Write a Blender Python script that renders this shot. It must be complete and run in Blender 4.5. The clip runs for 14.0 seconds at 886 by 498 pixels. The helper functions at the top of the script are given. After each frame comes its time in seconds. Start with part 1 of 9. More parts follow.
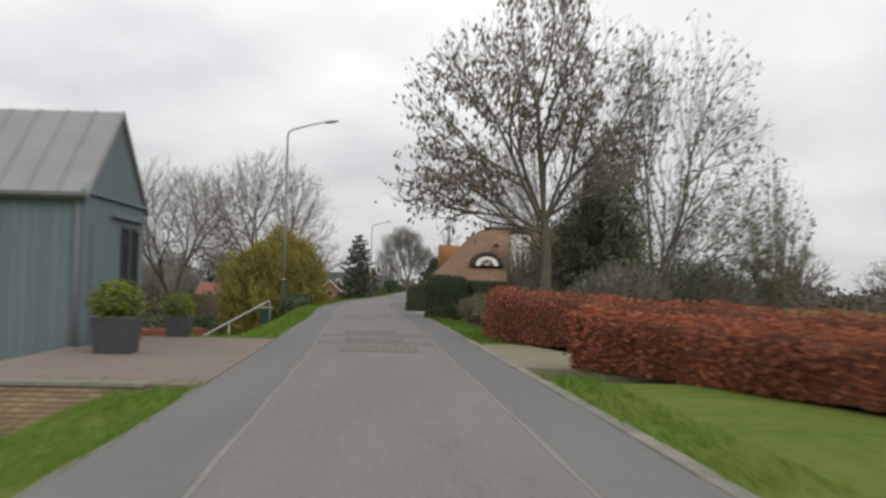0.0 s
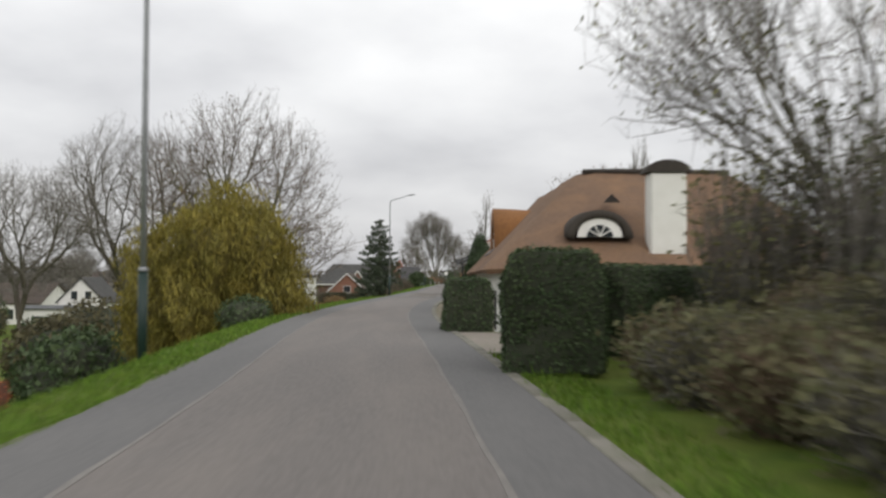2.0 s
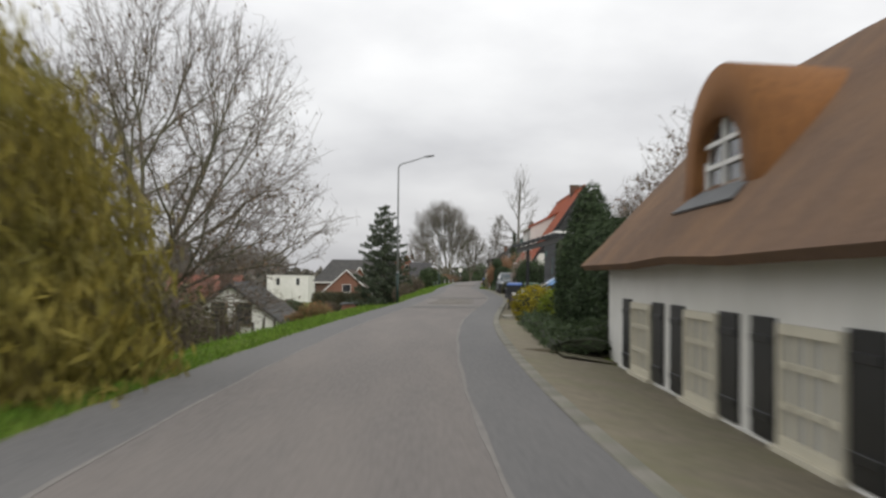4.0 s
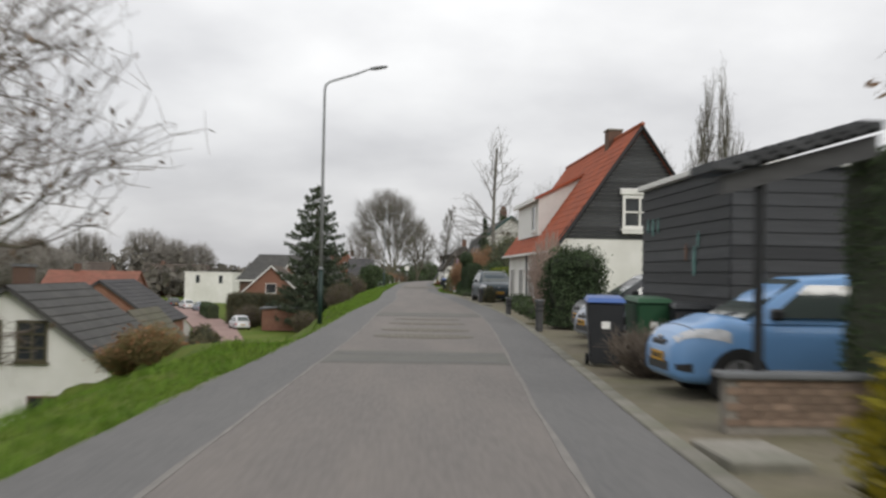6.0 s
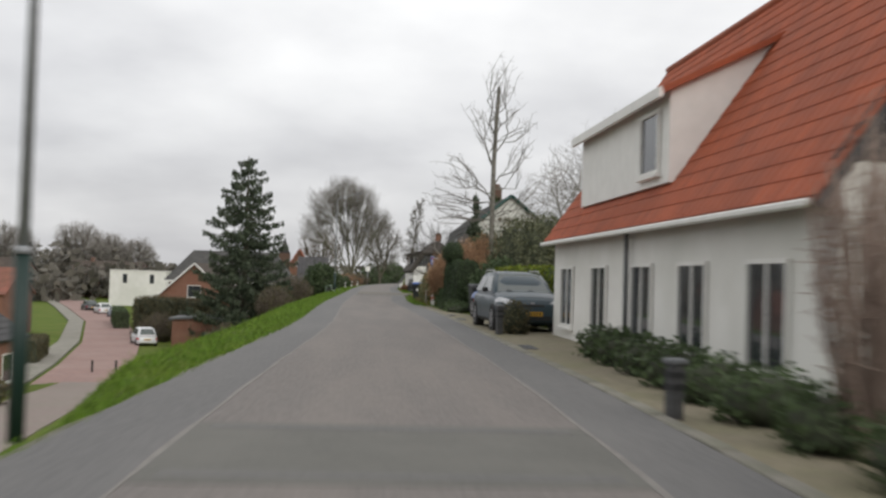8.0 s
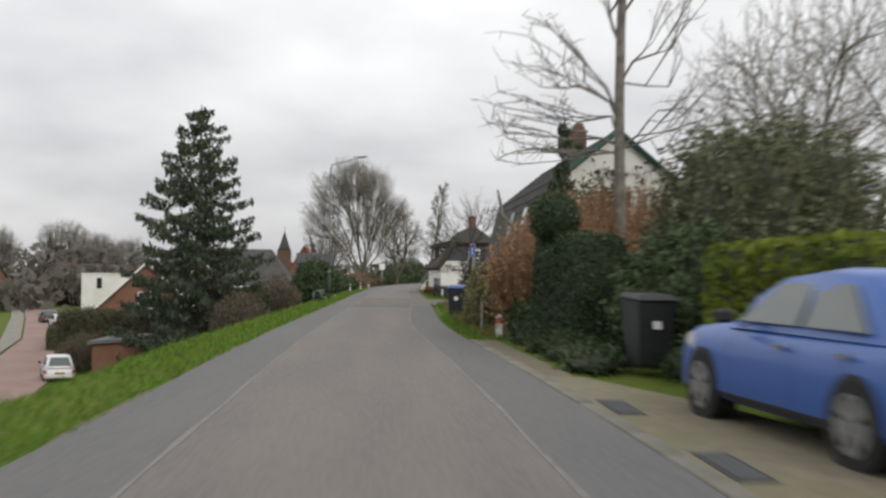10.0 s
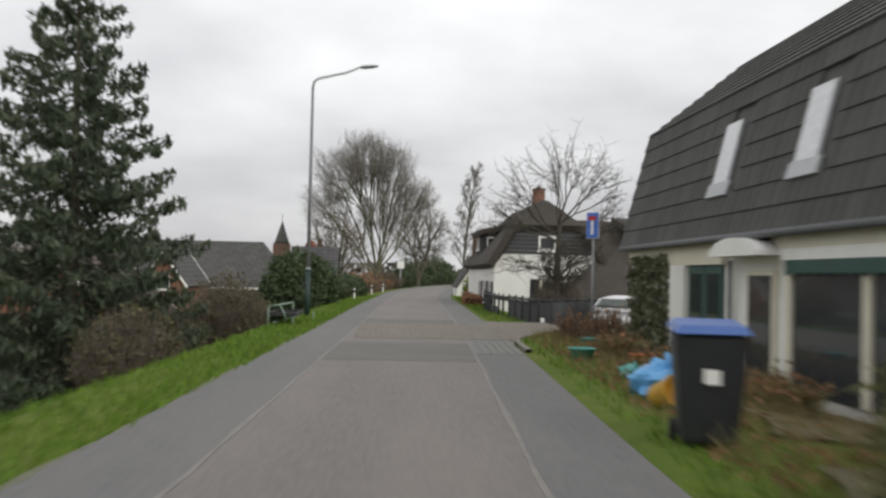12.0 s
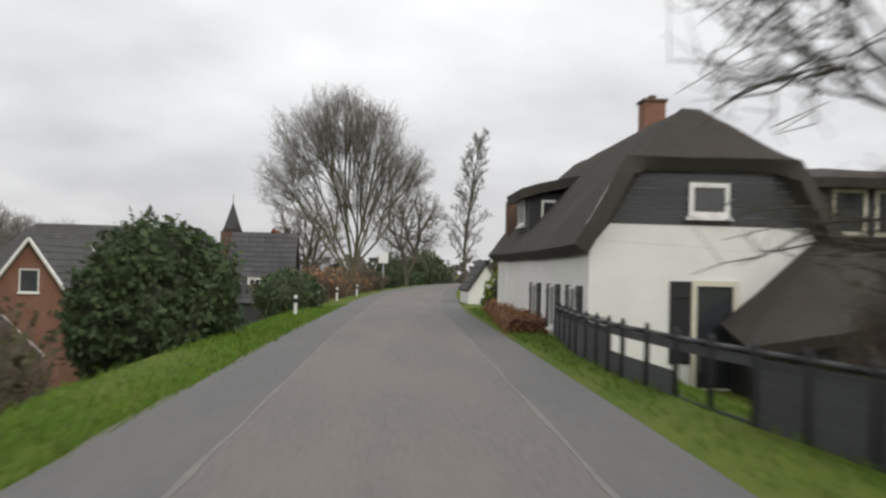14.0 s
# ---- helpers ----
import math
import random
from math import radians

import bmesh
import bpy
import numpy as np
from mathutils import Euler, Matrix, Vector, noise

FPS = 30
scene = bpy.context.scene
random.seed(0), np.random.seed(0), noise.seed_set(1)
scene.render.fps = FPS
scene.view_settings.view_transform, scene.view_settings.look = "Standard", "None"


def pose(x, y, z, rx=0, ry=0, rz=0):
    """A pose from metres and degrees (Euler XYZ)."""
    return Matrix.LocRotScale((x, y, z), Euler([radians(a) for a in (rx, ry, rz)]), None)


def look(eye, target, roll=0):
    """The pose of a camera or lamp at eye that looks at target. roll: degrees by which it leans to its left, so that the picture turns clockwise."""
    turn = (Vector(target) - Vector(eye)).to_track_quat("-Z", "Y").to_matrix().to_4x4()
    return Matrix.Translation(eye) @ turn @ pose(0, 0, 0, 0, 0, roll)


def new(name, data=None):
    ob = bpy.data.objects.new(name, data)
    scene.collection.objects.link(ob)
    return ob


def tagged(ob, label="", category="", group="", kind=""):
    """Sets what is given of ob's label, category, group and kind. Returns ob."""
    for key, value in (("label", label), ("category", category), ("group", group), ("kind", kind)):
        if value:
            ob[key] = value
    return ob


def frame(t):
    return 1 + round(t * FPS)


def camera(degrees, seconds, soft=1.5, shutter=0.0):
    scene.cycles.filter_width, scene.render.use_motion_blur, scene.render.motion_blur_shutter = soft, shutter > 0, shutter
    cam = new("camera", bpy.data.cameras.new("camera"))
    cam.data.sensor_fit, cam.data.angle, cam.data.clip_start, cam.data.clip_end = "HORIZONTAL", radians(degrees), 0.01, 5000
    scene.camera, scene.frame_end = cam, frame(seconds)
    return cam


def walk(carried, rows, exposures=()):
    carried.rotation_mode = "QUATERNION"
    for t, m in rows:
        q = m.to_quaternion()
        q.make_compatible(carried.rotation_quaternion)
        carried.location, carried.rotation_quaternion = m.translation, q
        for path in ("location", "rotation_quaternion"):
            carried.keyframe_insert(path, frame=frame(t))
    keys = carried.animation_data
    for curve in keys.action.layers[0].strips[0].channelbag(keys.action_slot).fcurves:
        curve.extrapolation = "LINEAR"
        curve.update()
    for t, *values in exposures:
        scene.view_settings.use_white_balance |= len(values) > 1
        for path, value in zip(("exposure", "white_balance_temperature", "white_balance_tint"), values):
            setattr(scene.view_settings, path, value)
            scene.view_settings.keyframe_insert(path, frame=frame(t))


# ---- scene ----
cam = camera(47.6, 14.0, soft=2.5, shutter=0.6)

PATH = [
    (0, (1.836, -56.588, 1.295), (1.897, -54.59, 1.369), 1.3),
    (0.5, (1.808, -49.882, 1.297), (1.877, -47.884, 1.355), 1.4),
    (1, (1.754, -43.168, 1.298), (1.806, -41.17, 1.357), 1.3),
    (1.5, (1.586, -36.511, 1.286), (1.619, -34.512, 1.345), 1.0),
    (2, (1.489, -29.808, 1.319), (1.497, -27.809, 1.376), 0.3),
    (2.2, (1.451, -27.143, 1.304), (1.451, -25.144, 1.355), 0.0),
    (4.3, (-0.068, 0.414, 1.316), (-0.07, 2.413, 1.368), 0.6),
    (4.5, (-0.148, 2.96, 1.291), (-0.142, 4.959, 1.351), 0.7),
    (5, (-0.393, 9.334, 1.298), (-0.362, 11.333, 1.361), 1.2),
    (5.5, (-0.522, 15.665, 1.299), (-0.458, 17.663, 1.356), 1.0),
    (6, (-0.493, 21.938, 1.304), (-0.381, 23.934, 1.355), 1.1),
    (6.5, (-0.278, 28.094, 1.294), (-0.126, 30.088, 1.348), 1.5),
    (7, (-0.036, 34.268, 1.319), (0.141, 36.26, 1.373), 1.9),
    (7.2, (0.063, 36.737, 1.286), (0.243, 38.728, 1.345), 2.0),
    (9.3, (1.377, 63.332, 1.303), (1.55, 65.324, 1.357), 1.0),
    (9.5, (1.498, 65.855, 1.304), (1.663, 67.847, 1.371), 0.9),
    (10, (1.583, 72.194, 1.299), (1.728, 74.188, 1.352), 0.8),
    (10.5, (1.685, 78.522, 1.298), (1.81, 80.517, 1.357), 0.9),
    (11, (1.693, 84.882, 1.296), (1.799, 86.879, 1.35), 0.8),
    (11.5, (1.771, 91.141, 1.278), (1.872, 93.138, 1.327), 1.0),
    (12, (1.837, 97.383, 1.314), (1.946, 99.38, 1.367), 1.3),
    (12.5, (1.946, 103.47, 1.295), (2.063, 105.466, 1.347), 1.3),
    (13, (2.085, 109.581, 1.29), (2.216, 111.576, 1.345), 1.8),
    (13.2, (2.146, 112.016, 1.321), (2.284, 114.011, 1.37), 1.2),
    (13.5, (2.251, 115.652, 1.311), (2.395, 117.646, 1.364), 1.1),
    (14, (2.39, 121.731, 1.297), (2.527, 123.726, 1.345), 1.4),
]
walk(cam, [(t, look(eye, target, roll)) for t, eye, target, roll in PATH])

# ---- light: an overcast winter day ----
SUN_EL, SUN_AZ = 32.0, 150.0      # degrees; azimuth from +y towards +x


def build_world():
    w = bpy.data.worlds.new("overcast")
    scene.world = w
    w.use_nodes = True
    nt = w.node_tree
    nt.nodes.clear()
    N = nt.nodes.new
    out, bg = N("ShaderNodeOutputWorld"), N("ShaderNodeBackground")
    sky = N("ShaderNodeTexSky")
    sky.sky_type = "NISHITA"
    sky.sun_disc = False
    sky.sun_elevation, sky.sun_rotation = radians(SUN_EL), radians(SUN_AZ)
    sky.air_density, sky.dust_density, sky.ozone_density = 1.0, 4.0, 1.0
    dim = N("ShaderNodeMix"); dim.data_type = "RGBA"; dim.blend_type = "MULTIPLY"; dim.inputs[0].default_value = 1
    dim.inputs[7].default_value = (0.10, 0.10, 0.10, 1)
    nt.links.new(sky.outputs[0], dim.inputs[6])
    # cloud deck: a flat layer of cloud seen in perspective, so it thickens towards the horizon
    tc, sep = N("ShaderNodeTexCoord"), N("ShaderNodeSeparateXYZ")
    nt.links.new(tc.outputs["Generated"], sep.inputs[0])
    zc = N("ShaderNodeMath"); zc.operation = "MAXIMUM"; zc.inputs[1].default_value = 0.0
    nt.links.new(sep.outputs[2], zc.inputs[0])
    za = N("ShaderNodeMath"); za.operation = "ADD"; za.inputs[1].default_value = 0.30
    nt.links.new(zc.outputs[0], za.inputs[0])
    comb = N("ShaderNodeCombineXYZ")
    for k in (0, 1):
        d = N("ShaderNodeMath"); d.operation = "DIVIDE"
        nt.links.new(sep.outputs[k], d.inputs[0]); nt.links.new(za.outputs[0], d.inputs[1])
        nt.links.new(d.outputs[0], comb.inputs[k])
    big, small = N("ShaderNodeTexNoise"), N("ShaderNodeTexNoise")
    for n, s, det in ((big, 0.9, 3.0), (small, 2.4, 5.0)):
        n.inputs["Scale"].default_value, n.inputs["Detail"].default_value, n.inputs["Roughness"].default_value = s, det, 0.5
        nt.links.new(comb.outputs[0], n.inputs["Vector"])
    mixn = N("ShaderNodeMath"); mixn.operation = "MULTIPLY_ADD"; mixn.inputs[1].default_value = 0.35
    half = N("ShaderNodeMath"); half.operation = "MULTIPLY"; half.inputs[1].default_value = 0.65
    nt.links.new(big.outputs[0], half.inputs[0]); nt.links.new(small.outputs[0], mixn.inputs[0]); nt.links.new(half.outputs[0], mixn.inputs[2])
    ramp = N("ShaderNodeValToRGB")
    e = ramp.color_ramp.elements
    e[0].position, e[0].color = 0.34, (0.70, 0.70, 0.715, 1)
    e[1].position, e[1].color = 0.60, (1.12, 1.12, 1.11, 1)
    m = ramp.color_ramp.elements.new(0.46); m.color = (0.90, 0.90, 0.905, 1)
    nt.links.new(mixn.outputs[0], ramp.inputs[0])
    # brightness by height: dull lilac grey near the horizon, brighter above
    hr = N("ShaderNodeValToRGB")
    h = hr.color_ramp.elements
    h[0].position, h[0].color = 0.0, (0.57, 0.57, 0.582, 1)
    h[1].position, h[1].color = 0.34, (1.0, 1.0, 1.0, 1)
    q = hr.color_ramp.elements.new(0.12); q.color = (0.77, 0.77, 0.78, 1)
    nt.links.new(zc.outputs[0], hr.inputs[0])
    mul = N("ShaderNodeMix"); mul.data_type = "RGBA"; mul.blend_type = "MULTIPLY"; mul.inputs[0].default_value = 1
    nt.links.new(ramp.outputs[0], mul.inputs[6]); nt.links.new(hr.outputs[0], mul.inputs[7])
    mix = N("ShaderNodeMix"); mix.data_type = "RGBA"; mix.inputs[0].default_value = 0.93
    nt.links.new(dim.outputs[2], mix.inputs[6]); nt.links.new(mul.outputs[2], mix.inputs[7])
    nt.links.new(mix.outputs[2], bg.inputs[0])
    bg.inputs[1].default_value = 1.11
    nt.links.new(bg.outputs[0], out.inputs[0])


build_world()
sun = new("sun", bpy.data.lights.new("sun", "SUN"))
sun.data.energy, sun.data.angle, sun.data.color = 1.0, radians(25), (1.0, 0.97, 0.92)
_a, _e = radians(SUN_AZ), radians(SUN_EL)
sun.matrix_world = look((0, 0, 60), (-math.sin(_a) * math.cos(_e), -math.cos(_a) * math.cos(_e), 60 - math.sin(_e)))

# ---- materials ----
def material(name, base, rough=0.8, second=None, scale=4.0, amount=0.5, third=None, scale3=0.6, bump=0.0, bump_scale=40.0,
             metal=0.0, vary=0.0, island=0.0, spec=0.4, stretch=(1, 1, 1), coat=0.0):
    """A surface with a base colour, a second colour in fine blotches, a third in broad ones, relief, and variation piece by piece."""
    mt = bpy.data.materials.new(name)
    mt.use_nodes = True
    nt = mt.node_tree
    b = nt.nodes["Principled BSDF"]
    N = nt.nodes.new
    b.inputs["Roughness"].default_value = rough
    b.inputs["Metallic"].default_value = metal
    b.inputs["Specular IOR Level"].default_value = spec
    b.inputs["Coat Weight"].default_value = coat
    rgb = N("ShaderNodeRGB"); rgb.outputs[0].default_value = (*base, 1)
    col = rgb.outputs[0]
    tc, mp = N("ShaderNodeTexCoord"), N("ShaderNodeMapping")
    mp.inputs["Scale"].default_value = stretch
    nt.links.new(tc.outputs["Object"], mp.inputs[0])

    def blotch(col, other, sc, amt, lo, hi):
        n = N("ShaderNodeTexNoise")
        n.inputs["Scale"].default_value, n.inputs["Detail"].default_value, n.inputs["Roughness"].default_value = sc, 5.0, 0.6
        nt.links.new(mp.outputs[0], n.inputs["Vector"])
        r = N("ShaderNodeMapRange")
        r.inputs[1].default_value, r.inputs[2].default_value, r.inputs[4].default_value = lo, hi, amt
        nt.links.new(n.outputs[0], r.inputs[0])
        mx = N("ShaderNodeMix"); mx.data_type = "RGBA"
        mx.inputs[7].default_value = (*other, 1)
        nt.links.new(r.outputs[0], mx.inputs[0]); nt.links.new(col, mx.inputs[6])
        return mx.outputs[2]

    if second:
        col = blotch(col, second, scale, amount, 0.38, 0.66)
    if third:
        col = blotch(col, third, scale3, 0.6, 0.42, 0.68)
    if vary or island:
        src = N("ShaderNodeObjectInfo").outputs["Random"] if vary else N("ShaderNodeNewGeometry").outputs["Random Per Island"]
        r = N("ShaderNodeMapRange")
        k = vary or island
        r.inputs[3].default_value, r.inputs[4].default_value = 1 - k, 1 + k
        nt.links.new(src, r.inputs[0])
        hs = N("ShaderNodeHueSaturation")
        nt.links.new(r.outputs[0], hs.inputs["Value"]); nt.links.new(col, hs.inputs["Color"])
        col = hs.outputs[0]
    nt.links.new(col, b.inputs["Base Color"])
    if bump:
        n = N("ShaderNodeTexNoise")
        n.inputs["Scale"].default_value, n.inputs["Detail"].default_value = bump_scale, 4.0
        nt.links.new(mp.outputs[0], n.inputs["Vector"])
        bp = N("ShaderNodeBump"); bp.inputs["Strength"].default_value = min(bump, 1); bp.inputs["Distance"].default_value = 0.02
        nt.links.new(n.outputs[0], bp.inputs["Height"]); nt.links.new(bp.outputs[0], b.inputs["Normal"])
    return mt


def foliage(name, a, b2, light=0.35):
    """Leaves: colour varies leaf by leaf, a little light passes through."""
    mt = material(name, a, 0.65, b2, 1.3, 0.9, island=0.45, spec=0.25)
    nt = mt.node_tree
    b = nt.nodes["Principled BSDF"]
    out = nt.nodes["Material Output"]
    tr, mx = nt.nodes.new("ShaderNodeBsdfTranslucent"), nt.nodes.new("ShaderNodeMixShader")
    src = b.inputs["Base Color"].links[0].from_socket
    nt.links.new(src, tr.inputs[0])
    mx.inputs[0].default_value = light
    nt.links.new(b.outputs[0], mx.inputs[1]); nt.links.new(tr.outputs[0], mx.inputs[2]); nt.links.new(mx.outputs[0], out.inputs[0])
    return mt


def glass_dark(name, tint=(0.03, 0.035, 0.04)):
    return material(name, tint, 0.06, (0.06, 0.065, 0.07), 1.5, 0.4, spec=0.9)


